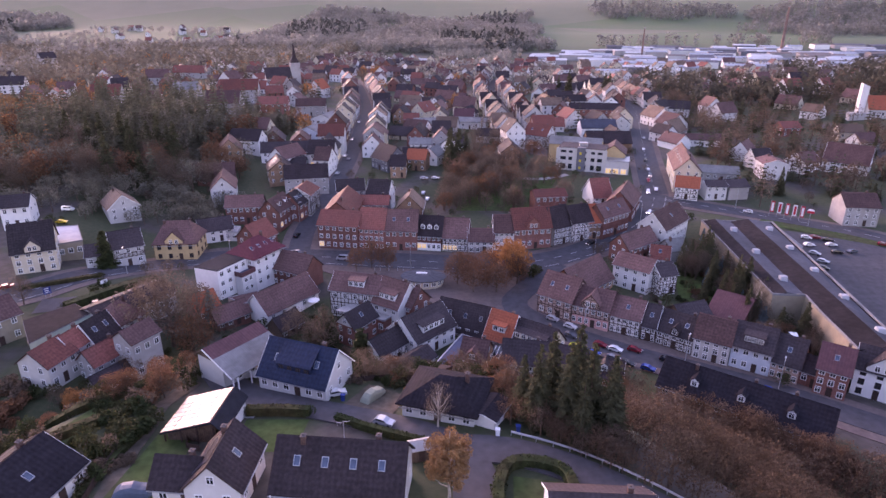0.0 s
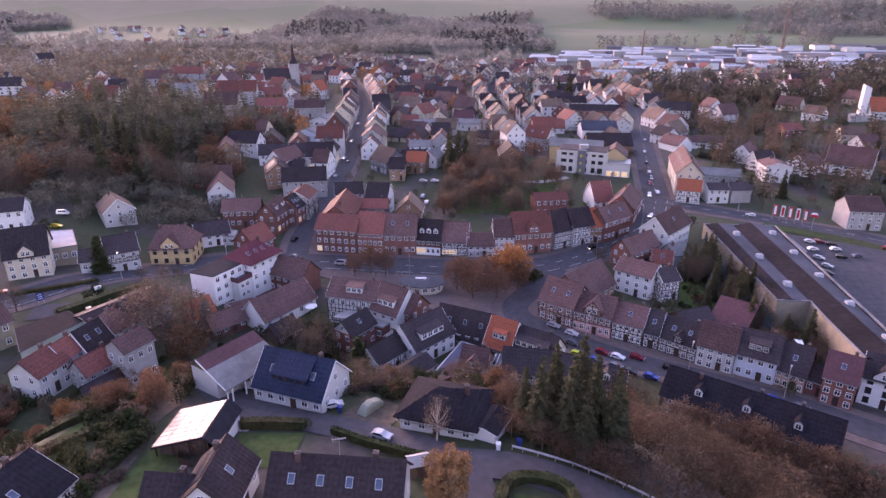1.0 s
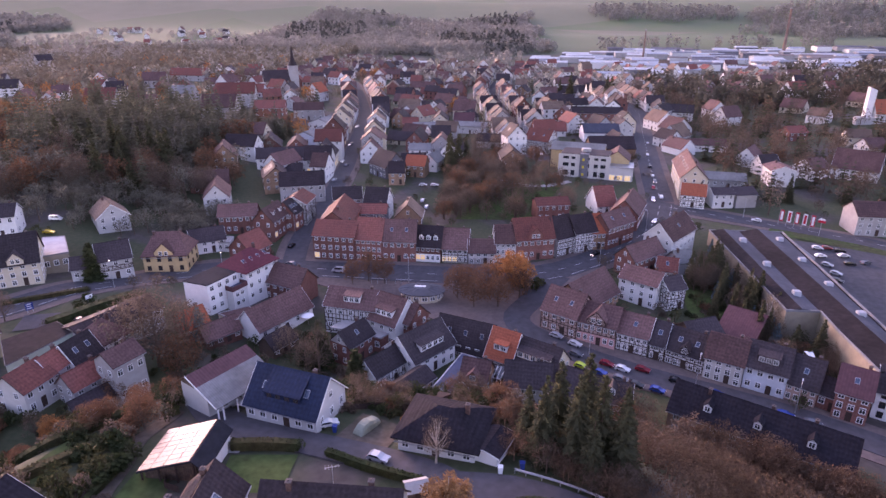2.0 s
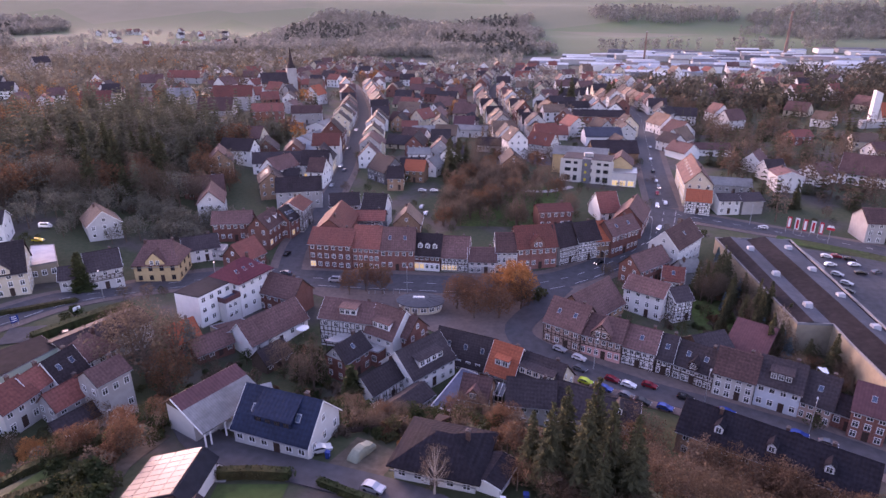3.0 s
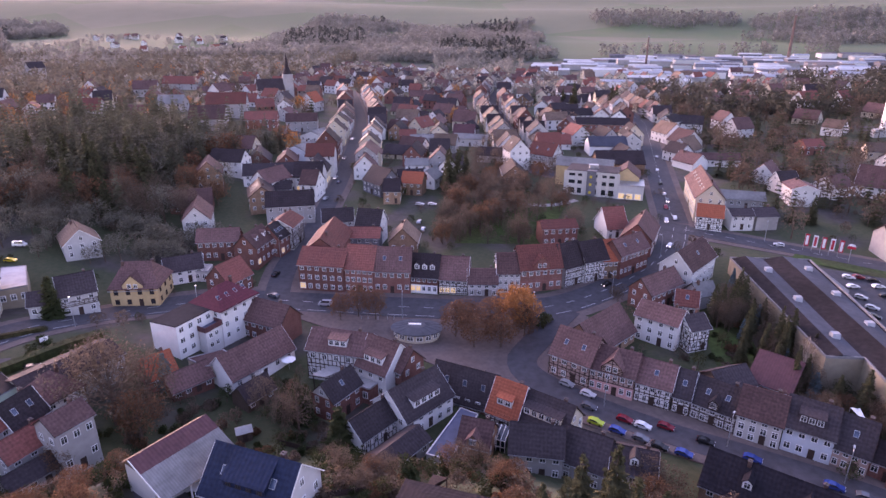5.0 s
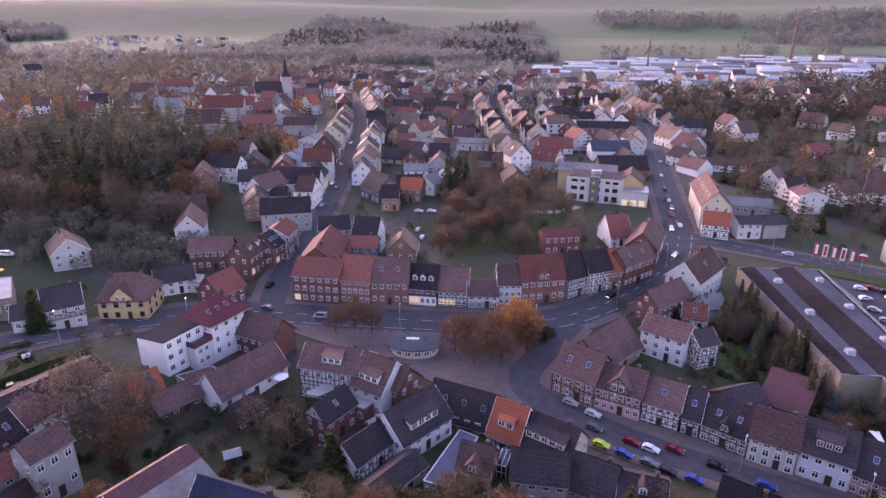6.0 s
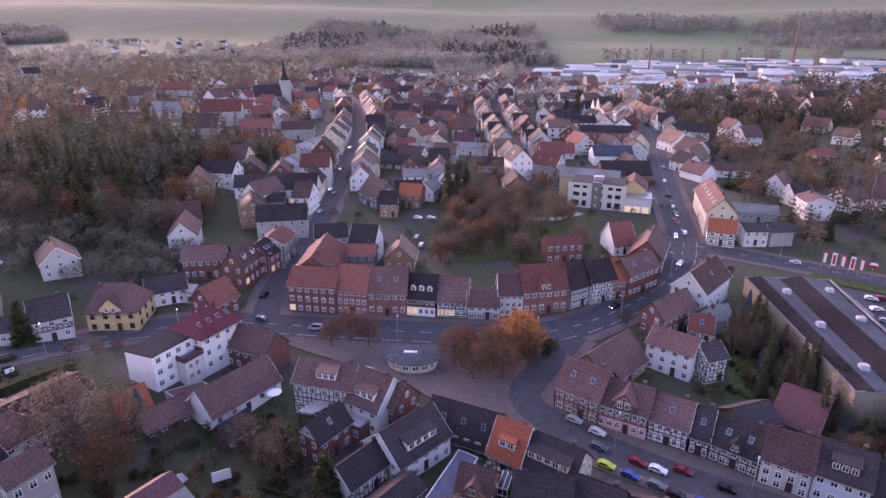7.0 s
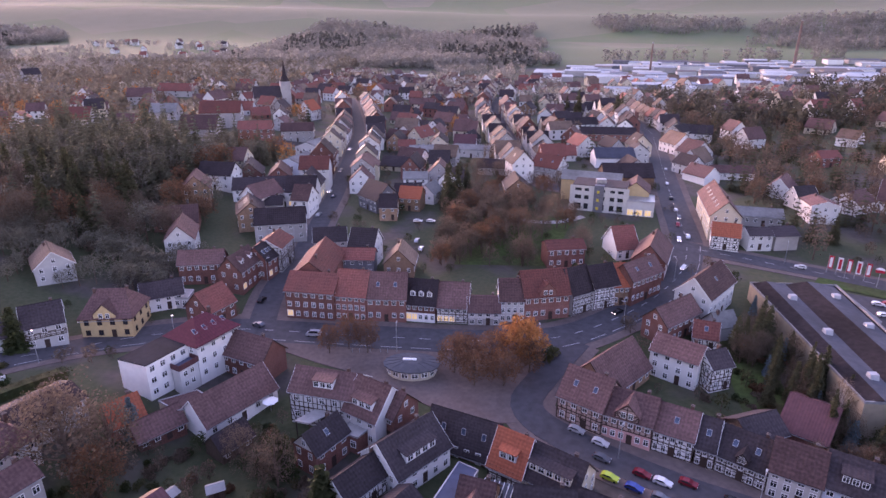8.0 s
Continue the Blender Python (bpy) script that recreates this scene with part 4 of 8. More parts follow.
def sparse_crown(seed, height, width, kind, fine=1.0):
    """A crown of few, larger clumps on a plain stem, for trees in a mass."""
    rng = random.Random(seed)
    wood, crown = (conifer(seed, height, width, 9 if fine <= 1 else 15, 1 if fine <= 1 else 2) if kind == "fir" else broad_tree(seed, height, width, int((9 if kind == "bare" else 11) * fine), (0.3 if kind == "bare" else 0.38) / fine ** 0.55, 4, 44))
    quads = np.array([f for f in crown.faces if len(f) == 4])
    r = height * 0.015
    stem = [(s * r * k, u * r * k, z) for z, k in ((-0.6, 1.3), (height * 0.55, 0.5)) for s, u in ((-1, -1), (1, -1), (1, 1), (-1, 1))]
    return np.array(crown.points), quads, np.array(stem), np.array([(i, (i + 1) % 4, (i + 1) % 4 + 4, i + 4) for i in range(4)])


def tree_mass(name, label, spots, kinds, leaf, seed, fine=1.0):
    """All the trees of a wood in one mesh. spots: (x, y, size)."""
    rng = random.Random(seed)
    base = [sparse_crown(seed * 10 + i, 11 if k != "fir" else 14, 8.5 if k != "fir" else 6, k, fine) for i, k in enumerate(kinds)]
    pts, quads, kind, o = [], [], [], 0
    for x, y, size in spots:
        cp, cq, sp, sq = base[rng.randrange(len(base))]
        a = rng.uniform(0, 6.283)
        turn = np.array([[math.cos(a), -math.sin(a), 0], [math.sin(a), math.cos(a), 0], [0, 0, 1]]) * size
        here = np.array([x, y, ground_z(x, y)])
        for p, q, m in ((cp, cq, 0), (sp, sq, 1)):
            pts.append(p @ turn.T + here)
            quads.append(q + o)
            kind.append(np.full(len(q), m))
            o += len(p)
    pts, quads, kind = np.concatenate(pts), np.concatenate(quads), np.concatenate(kind)
    me = bpy.data.meshes.new(name)
    me.vertices.add(len(pts))
    me.vertices.foreach_set("co", pts.ravel())
    me.loops.add(quads.size)
    me.loops.foreach_set("vertex_index", quads.ravel())
    me.polygons.add(len(quads))
    me.polygons.foreach_set("loop_start", np.arange(0, quads.size, 4))
    me.materials.append(leaf)
    me.materials.append(BARK)
    me.polygons.foreach_set("material_index", kind)
    me.update(calc_edges=True)
    return tagged(new(name, me), label, "trees", kind="stuff")


# ---- houses: terrace, old street, market row and the quarters behind ----
house(-27.7, 85.4, 9.5, -16, 12.2, 8.5, 3.3, 7.6, wall="white", roof="blue", shed_dormer=0.5, dormer_wall="roof", skylights=3, chimneys=1, floors=1, cols=6, label="white house with glossy dark blue tiled roof", ends="+")
house(-29.9, 59.2, 11.8, 92, 8.3, 6.6, 3.7, 7.0, wall="white", roof="umber", solar=-0.7, chimneys=1, skylights=1, label="white house with dark tiled roof and gable front", ends="-")
house(-34.8, 58.1, 11.8, -1, 5.4, 4.8, 3.1, 5.5, wall="white", roof="umber", chimneys=1, floors=1, label="low white wing with dark tiled roof")
house(-15.2, 59.4, 11.7, -1, 15.1, 7.7, 4.4, 8.2, balcony=0.46, lit=0, wall="white", roof="umber", skylights=4, chimneys=2, floors=1, cols=5, out=0.9, label="white house with dark roof and four skylights", ends="+")
house(-53.8, 54.6, 11.7, 82.0, 10.6, 10.8, 3.2, 6.4, solar=-0.8, wall="white", roof="black", skylights=1, label="white house with dark roof beside garden path", ends="-")
house(14.0, 53.9, 11.9, 1, 10.9, 9.0, 4.0, 7.0, wall="white", roof="dark", chimneys=1, label="house with dark roof behind clipped hedge")
house(-79.7, 94.3, 1.9, 79.6, 6.5, 6.7, 5.0, 7.6, wall="pale", roof="red", floors=2, label="old whitewashed house with worn red tiled roof", ends="-")
house(-78.2, 99.4, 1.7, 81.3, 5.0, 4.4, 5.3, 7.8, wall="white", roof="red", floors=2)
house(-76.4, 104.0, 1.4, 77.1, 6.2, 5.7, 4.9, 8.6, wall="white", roof="dark", skylights=2)
house(-72.3, 99.2, 0.6, 68.7, 7.6, 4.8, 4.2, 6.6, wall="grey", roof="red", floors=2, ends="-")
house(-66.4, 101.6, -0.8, 66.3, 6.2, 5.4, 8.9, 10.8, wall="grey", roof="brown", floors=2, ends="-")
house(-68.4, 97.2, -0.2, 63, 10.8, 3.3, 2.5, 4.2, wall="grey", roof="dark", chimneys=0, floors=1, label="low grey shed with dark roof", name="shed")
house(-76.5, 112.1, 1.5, 69, 7.1, 7.3, 4.4, 8.0, wall="white", roof="brown", hip=3, ends="-")
house(-78.5, 119.2, 1.8, 62, 17.4, 9.0, 4.5, 6.0, wall="grey", roof="umber", chimneys=0, floors=2, ends="-")
house(-87.2, 161.0, 0.2, 9.0, 11.4, 10.4, 5.1, 10.2, wall="yellow", roof="brown", gable=0.42, hip=2.4, floors=2, cols=4, chimneys=2, label="ochre yellow villa with brown hipped roof", dark_frames=True, ends="+")
house(-97.8, 151.6, 1.3, 37.0, 7.8, 7.4, 5.8, 9.4, band=True, wall="white", roof="dark", floors=2, cols=3, label="white house with timbered upper storey and dark roof", ends="+")
house(-116.2, 180.7, 4.8, 132, 11.0, 9.0, 4.2, 8.0, wall="white", roof="tan", floors=2, ends="-")
house(-117.7, 143.7, 3.1, 32, 9.7, 11.9, 6.1, 12.0, wall="cream", roof="dark", floors=3, cols=4, gable=0.35, label="large cream house with stepped gable and dark roof", ends="+")
house(-140.2, 168.0, 5.9, 23, 7.6, 8.0, 6.4, 9.0, wall="white", roof="dark", floors=2, ends="+")
house(-81.9, 172.6, 0.6, 31, 9.6, 5.9, 4.1, 7.0, wall="white", roof="dark", floors=2, ends="-")
house(-78.0, 188.0, 1.2, 11, 11.8, 5.7, 6.2, 9.0, wall="brick", roof="brown", floors=2, cols=6, ends="+")
house(-67.2, 186.7, 0.6, 81, 10.2, 6.9, 6.5, 10.0, wall="brick", roof="brown", dormers=2, floors=2, group="street", shop=1, ends="-")
house(-63.6, 193.4, 0.9, 77, 5.3, 7.1, 5.9, 9.5, wall="brick", roof="dark", skylights=3, floors=2, shop=1, ends="-")
house(-62.4, 200.7, 1.2, 88, 10.1, 8.0, 7.2, 9.5, wall="white", roof="red", timber=True, ends="-")
house(-67.2, 168.0, -0.2, 67, 8.3, 8.0, 4.5, 8.5, wall="brick", roof="red", ends="-")
house(-43.0, 175.6, -0.9, -5.0, 12.4, 9.6, 7.7, 10.8, wall="brick", roof="red", floors=3, cols=6, shop=1, label="three-storey red brick corner house with lit shop", ends="+")
house(-45.6, 188.2, -0.6, -88, 19.0, 10.0, 8.0, 12.0, wall="brick", roof="red", floors=3, label="long brick wing with orange tiled roof")
house(-32.9, 175.5, -1.0, -4.5, 7.7, 9.0, 7.1, 12.0, wall="brick", roof="red", floors=3, cols=5)
house(-24.5, 175.1, -1.0, 1.0, 9.7, 8.0, 6.8, 11.8, wall="brick", roof="brown", floors=2, cols=5, skylights=2)
house(-15.7, 176.2, -1.0, -5.0, 7.3, 9.0, 5.1, 9.7, wall="brick", roof="umber", dormers=3, floors=2, cols=5, ground="white", shop=2)
house(-8.1, 176.4, -1.0, -2.3, 7.5, 9.5, 4.6, 9.1, wall="white", roof="brown", timber=True, floors=2, cols=5, shop=3)
house(-0.6, 174.0, -1.0, 2.4, 7.7, 6.0, 4.0, 6.8, wall="white", roof="brown", floors=2, cols=4, ground="grey")
house(6.0, 177.0, -1.0, 4.6, 6.0, 7.0, 6.2, 10.3, wall="white", roof="brown", floors=3, cols=4)
house(13.8, 179.6, -0.9, 15.2, 11.6, 8.5, 6.8, 11.8, wall="brick", roof="red", gable=0.36, floors=2, cols=6, skylights=1, ground="brick")
house(22.0, 182.7, -0.8, 34.7, 7.0, 8.0, 6.2, 11.4, wall="white", roof="umber", timber=True, floors=3, cols=6)
house(28.7, 185.9, -0.6, 25.9, 7.3, 8.0, 6.6, 10.8, wall="white", roof="umber", timber=True, floors=3, cols=5)
house(33.6, 188.1, -0.2, 12, 4.1, 8.9, 5.6, 10.0, wall="brown", roof="orange", floors=2, cols=3)
house(39.4, 190.0, -0.1, 41, 12.4, 6.7, 7.1, 10.5, wall="brick", roof="brown", skylights=2, floors=2, cols=7)
house(47.5, 207.5, 0.6, 69, 16.0, 9.1, 5.5, 10.0, wall="brick", roof="brown", ends="-")
house(40.6, 218.3, 1.3, 15, 7.0, 10.0, 3.5, 9.0, wall="white", roof="red", floors=2)
house(22.2, 210.0, 0.7, 12, 11.2, 7.0, 5.9, 7.5, wall="brick", roof="red", floors=2, cols=5)
house(-47.3, 207.3, 0.6, 14, 9.6, 8.0, 7.6, 10.5, wall="white", roof="dark", floors=3, ends="+")
house(-36.3, 205.7, 0.6, -7, 7.8, 8.6, 6.7, 11.0, wall="white", roof="dark", floors=2, ends="+")
house(-37.1, 198.8, 0.5, 2, 9.8, 6.0, 5.3, 7.5, wall="slate", roof="red", floors=2)
house(-25.0, 199.8, 0.5, 91, 9.0, 8.5, 4.3, 8.5, wall="brown", roof="tan", ends="-")
house(-13.0, 122.8, -4.0, 50.1, 12.0, 9.5, 4.4, 8.6, wall="white", roof="dark", shed_dormer=0.55, floors=2, cols=5, label="white gabled house with dark roof and long dormer", ends="-")
house(-19.5, 116.2, -3.9, 55, 11.1, 6.0, 3.9, 6.5, wall="white", roof="dark", timber=True, floors=1, cols=5)
house(-28.0, 124.0, -4.2, 60, 7.9, 5.5, 5.2, 8.0, wall="brick", roof="dark", skylights=1, floors=2, gable_wall="white", ends="-")
house(-29.3, 136.1, -3.2, -10, 13.1, 8.0, 7.1, 10.0, wall="white", roof="brown", timber=True, floors=2, shed_dormer=0.3, ends="+")
house(-20.0, 132.9, -3.5, -29, 7.6, 9.4, 5.8, 10.5, wall="white", roof="brown", shed_dormer=0.6, floors=2)
house(-16.1, 132.8, -3.5, -34, 4.8, 6.8, 5.6, 9.0, wall="brick", roof="brown", floors=2, ends="+")
house(-2.9, 128.1, -4.0, -22.0, 13.2, 4.4, 2.1, 8.0, wall="brick", roof="dark", skylights=3, floors=2, cols=6)
house(5.6, 123.2, -4.3, -29.2, 6.2, 7.5, 3.7, 8.7, wall="white", roof="orange", timber=True, shed_dormer=0.5, skylights=1, floors=2)
house(12.5, 120.1, -4.3, -32.0, 9.7, 8.2, 3.7, 7.9, wall="cream", roof="dark", shed_dormer=0.75, floors=2, cols=6, ends="+")
house(9.4, 109.9, -3.4, -5, 8.6, 6.6, 5.2, 8.5, wall="grey", roof="dark", floors=2)
house(18.1, 109.8, -3.9, -26, 7.1, 7.8, 4.1, 8.0, wall="grey", roof="dark", floors=2)
house(24.9, 107.3, -4.2, -14, 6.9, 7.0, 5.3, 7.5, wall="white", roof="dark", dormers=1, floors=2)
house(-0.4, 112.8, -3.6, -15, 5.3, 6.2, 3.9, 7.0, wall="brown", roof="brown", gable=0.4, floors=1, ends="+")
house(-13.9, 108.6, -2.8, 55, 10.6, 5.0, 2.7, 4.2, wall="grey", roof="dark", floors=1, chimneys=0, name="shed", label="low garage with dark roof")
house(-50.4, 149.4, -2.4, -22, 13.2, 7.5, 5.3, 9.0, wall="brick", roof="brown", floors=2, cols=6)
house(-48.9, 134.7, -3.2, 59, 16.1, 8.1, 3.5, 7.5, wall="white", roof="brown", floors=1, cols=5, chimneys=0)
house(-45.4, 125.4, -4.1, 60, 6.6, 4.8, 2.6, 5.0, wall="wood", roof="dark", floors=1, chimneys=0, name="shed", label="dark open barn with dark roof")
house(-65.2, 126.2, -0.8, 50, 5.7, 6.4, 2.8, 6.0, wall="brick", roof="orange", floors=1)
house(-59.0, 125.9, -2.3, 52, 8.4, 5.1, 2.5, 5.0, wall="brick", roof="brown", floors=1, chimneys=0)
house(41.0, 154.5, -2.5, -34.8, 9.8, 7.5, 6.5, 8.8, wall="white", roof="brown", floors=3, cols=4, ends="+")
house(46.9, 151.8, -2.4, 22, 5.0, 6.0, 5.8, 8.0, wall="white", roof="dark", timber=True, ends="-")
house(50.1, 166.3, -1.2, -16, 5.2, 5.5, 3.3, 6.0, wall="white", roof="red", timber=True, floors=1, skylights=1)
house(54.7, 170.4, -1.0, -160, 5.5, 5.0, 4.0, 6.5, wall="grey", roof="grey")
house(43.6, 171.0, -1.0, 41, 13.2, 6.6, 5.2, 8.5, wall="brick", roof="brown", ends="-")
house(54.9, 183.4, -0.6, 51, 16.4, 8.6, 7.2, 11.5, wall="white", roof="brown", floors=3, cols=6, skylights=1, label="tall white gabled house with brown roof", ends="-")
house(25.9, 149.9, -2.5, 48, 15.2, 10.0, 3.4, 8.5, wall="brown", roof="brown", floors=1, chimneys=0, label="old barn with sagging brown tiled roof")
house(20.3, 139.5, -3.2, -33.6, 9.0, 9.0, 5.6, 9.9, wall="rose", roof="brown", timber=True, floors=2, cols=4, skylights=2, label="half-timbered corner house with brown tiled roof", ends="+")
house(27.5, 135.9, -3.6, -24.6, 8.9, 8.5, 5.5, 8.7, wall="rose", roof="brown", timber=True, gable=0.46, floors=2, cols=6, ground="pink", label="half-timbered house with pink base and gable")
house(35.2, 133.3, -3.9, -25.8, 6.8, 9.0, 4.9, 7.9, wall="white", roof="brown", timber=True, floors=2, cols=5, skylights=1)
house(40.1, 131.1, -4.0, -25.7, 3.1, 9.0, 4.1, 7.6, wall="white", roof="dark", timber=True, floors=2, cols=3, skylights=1)
house(45.7, 127.9, -4.2, -35.2, 8.1, 9.0, 4.0, 7.3, wall="white", roof="dark", timber=True, gable=0.2, floors=2, cols=5, skylights=2)
house(51.4, 123.1, -4.2, -28.7, 7.3, 8.0, 5.4, 9.1, wall="pale", roof="brown", floors=3, cols=4)
house(58.6, 120.2, -4.2, -29.7, 7.6, 9.0, 5.6, 9.2, wall="paleblue", roof="dark", shed_dormer=0.5, floors=2, cols=4)
house(64.6, 117.0, -4.2, -34.9, 5.3, 9.0, 4.2, 8.4, wall="rose", roof="dark", floors=2, cols=4, skylights=1)
house(70.7, 111.8, -4.2, -31.3, 5.5, 8.5, 6.1, 9.6, wall="brick", roof="plum", floors=3, cols=3, skylights=1, ground="brick")
house(79.0, 111.0, -4.2, -32.0, 8.3, 7.5, 6.2, 9.6, wall="white", roof="dark", gable=0.6, floors=3, cols=3, dark_frames=True)
house(68.2, 114.2, -4.2, -37, 3.6, 7.0, 3.6, 5.6, wall="brick", roof="dark", floors=1, cols=2, chimneys=0, label="low brick link house with a garage front")
house(60.3, 137.3, -3.1, -37, 7.9, 14.2, 3.5, 7.0, wall="brick", roof="plum", chimneys=0, floors=1, front=False, label="brick shed with plum-red sheet roof", name="shed")
house(48.3, 132.9, -3.5, 23, 8.0, 7.0, 4.6, 7.0, wall="wood", roof="dark", chimneys=0, floors=1, name="shed", label="black timber barn behind the street")
house(48.6, 99.6, -4.2, -32, 28.3, 9.5, 4.9, 8.5, lit=0, chimneys=3, wall="brown", roof="black", dormers=3, floors=2, cols=9, label="long building with dark brown roof and dormers")
house(77.3, 243.2, 3.6, -100, 30.0, 9.2, 7.4, 12.0, wall="cream", roof="brown", floors=3, cols=9, skylights=6, ends="+")
house(73.8, 224.6, 1.9, -16, 8.1, 6.2, 4.9, 8.0, wall="white", roof="orange", timber=True, floors=2)
house(83.5, 225.5, 2.0, 5, 7.4, 6.4, 5.0, 6.5, wall="white", roof="dark", floors=2)
house(91.4, 227.0, 2.1, 9, 7.4, 7.7, 4.7, 6.5, wall="grey", roof="dark", floors=2, front=False)
house(91.5, 245.3, 3.7, -12, 14.6, 8.2, 3.6, 5.5, wall="grey", roof="grey", floors=1)
house(114.0, 280.6, 4.3, 56, 12.0, 9.0, 3.6, 8.0, wall="white", roof="brown", ends="-")
house(114.9, 265.6, 4.0, 16, 8.3, 6.8, 4.6, 8.0, wall="white", roof="dark", ends="-")
house(113.6, 250.0, 3.8, 86, 10.0, 9.0, 6.5, 8.0, wall="white", roof="brown", ends="-")
house(130.7, 260.8, 4.0, -146, 11.0, 9.0, 4.5, 8.0, wall="white", roof="brown")
house(103.9, 389.3, 4.9, 45, 12.1, 9.0, 6.7, 10.0, wall="white", roof="dark", ends="-")
house(94.6, 325.2, 5.0, 50, 14.9, 10.0, 3.6, 9.0, wall="white", roof="tan", ends="-")
house(89.3, 299.4, 4.8, 120, 12.0, 9.0, 3.4, 7.0, wall="white", roof="brown")
house(148.1, 260.2, 4.4, -35, 16.0, 12.0, 4.6, 11.0, wall="white", roof="brown", ends="+")
house(122.3, 204.5, 0.6, -3, 10.4, 10.0, 6.7, 10.0, wall="grey", roof="brown", floors=3)
house(25.4, 300.8, 4.8, -35, 12.8, 8.8, 5.6, 10.0, wall="white", roof="red", timber=True, skylights=2, ends="+")
house(-28.4, 252.4, 3.8, -9, 8.1, 7.0, 5.2, 8.5, wall="brown", roof="orange", floors=2)
house(-40.7, 252.9, 3.8, -46, 12.0, 10.1, 5.0, 10.0, wall="slate", roof="dark", floors=2, ends="+")
house(-103.1, 146.2, 2.0, 25, 4.6, 4.5, 4.2, 6.5, wall="white", roof="dark", floors=1, cols=2, chimneys=0, label="low white wing with dark tiled roof")


# ---- buildings with a shape of their own ----
def level(points, drop=0.0):
    return min(ground_z(*p) for p in points) - drop


def box_building(name, corners, h, wall, top_mat, label, category="building", base=None, parapet=0.35, windows=0, floors=1, faces=(0,), eaves=0.0, group="", rim_mat=None):
    """A flat-roofed block over four corners (counter-clockwise seen from above); faces: which sides have windows."""
    cx, cy = sum(p[0] for p in corners) / 4, sum(p[1] for p in corners) / 4
    z = ground_z(cx, cy) if base is None else base
    top = thing(name, pose(cx, cy, z), label, category, group)
    PLACED.append((cx, cy, 8))
    ring = [(x - cx, y - cy) for x, y in corners]
    part("wall", Shape().prism(ring, 2, -4.0, h), wall, top)
    big = [(x * (1 + eaves / max(1.0, math.hypot(x, y))), y * (1 + eaves / max(1.0, math.hypot(x, y)))) for x, y in ring]
    roof_part = part("roof", Shape().prism(big, 2, h + 0.004, h + 0.22), top_mat, top)
    rim = Shape()
    for a, b in zip(big, big[1:] + big[:1]):
        rim.beam((*a, h + parapet * 0.5), (*b, h + parapet * 0.5), 0.22, parapet)
    part("parapet", rim, rim_mat or METAL, roof_part)
    for f in faces:
        a, b = Vector((*ring[f], 0)), Vector((*ring[(f + 1) % 4], 0))
        turn = math.degrees(math.atan2((b - a).y, (b - a).x))
        n = windows or max(2, int((b - a).length / 2.6))
        out = Vector(((b - a).y, -(b - a).x, 0)).normalized() * 0.035
        for k in range(floors):
            for i in range(n):
                p = a.lerp(b, (i + 0.5) / n) + out
                add_window(top, p.x, p.y, h / floors * (k + 0.55), min(1.2, (b - a).length / n * 0.6), min(1.5, h / floors * 0.5), turn, 0.0)
    return top


# white three-storey block with the crimson roof
box_building("apartment_block", [(-70.9, 135.8), (-64.2, 133.8), (-60.4, 142.6), (-66.6, 145.6)], 7.5, WALL["white"], FELT, "white three-storey block with flat dark roof", "building", -0.4, 0.2, 4, faces=(1,), floors=3, rim_mat=FELT)
house(-59.9, 148.4, -0.6, 66.0, 11.0, 9.4, 8.0, 11.6, wall="white", roof="crimson", hip=4.0, floors=3, cols=4, skylights=4, ends="-", label="white house with crimson hipped roof and skylights")
# bungalow on the terrace street
house(-4.4, 80.0, 10.3, -13.0, 10.9, 9.2, 2.8, 5.3, wall="white", roof="black", hip=4.4, floors=1, cols=5, chimneys=1, out=0.8, lit=0, label="white bungalow with dark hipped roof")
house(2.3, 76.9, 10.5, 66.0, 5.4, 3.6, 2.2, 2.7, wall="white", roof="black", floors=1, cols=2, chimneys=0, label="low white garage annexe beside the bungalow")
box_building("garage", [(-80.7, 171.4), (-74.8, 171.6), (-75.6, 176.5), (-81.4, 176.5)], 2.7, WALL["white"], CONCRETE, "low white row of garages", "garage", windows=3)
box_building("extension", [(-114.7, 147.1), (-109.6, 150.9), (-118.6, 162.5), (-124.0, 160.8)], 4.8, WALL["tan"], PALE_SHEET, "brick extension under a pale sheet roof", windows=3, rim_mat=EDGE)
box_building("outbuilding", [(-56.1, 128.1), (-50.7, 131.9), (-55.4, 135.0), (-61.0, 130.9)], 3.9, WALL["cream"], ROOF["brown"], "low outbuilding with pale rendered walls", windows=2)
box_building("workshop", [(-8.9, 107.6), (-5.0, 106.4), (-0.6, 119.0), (-3.8, 120.8)], 3.0, WALL["grey"], BLUE_SHEET, "low workshop under a blue-grey flat roof", windows=2)


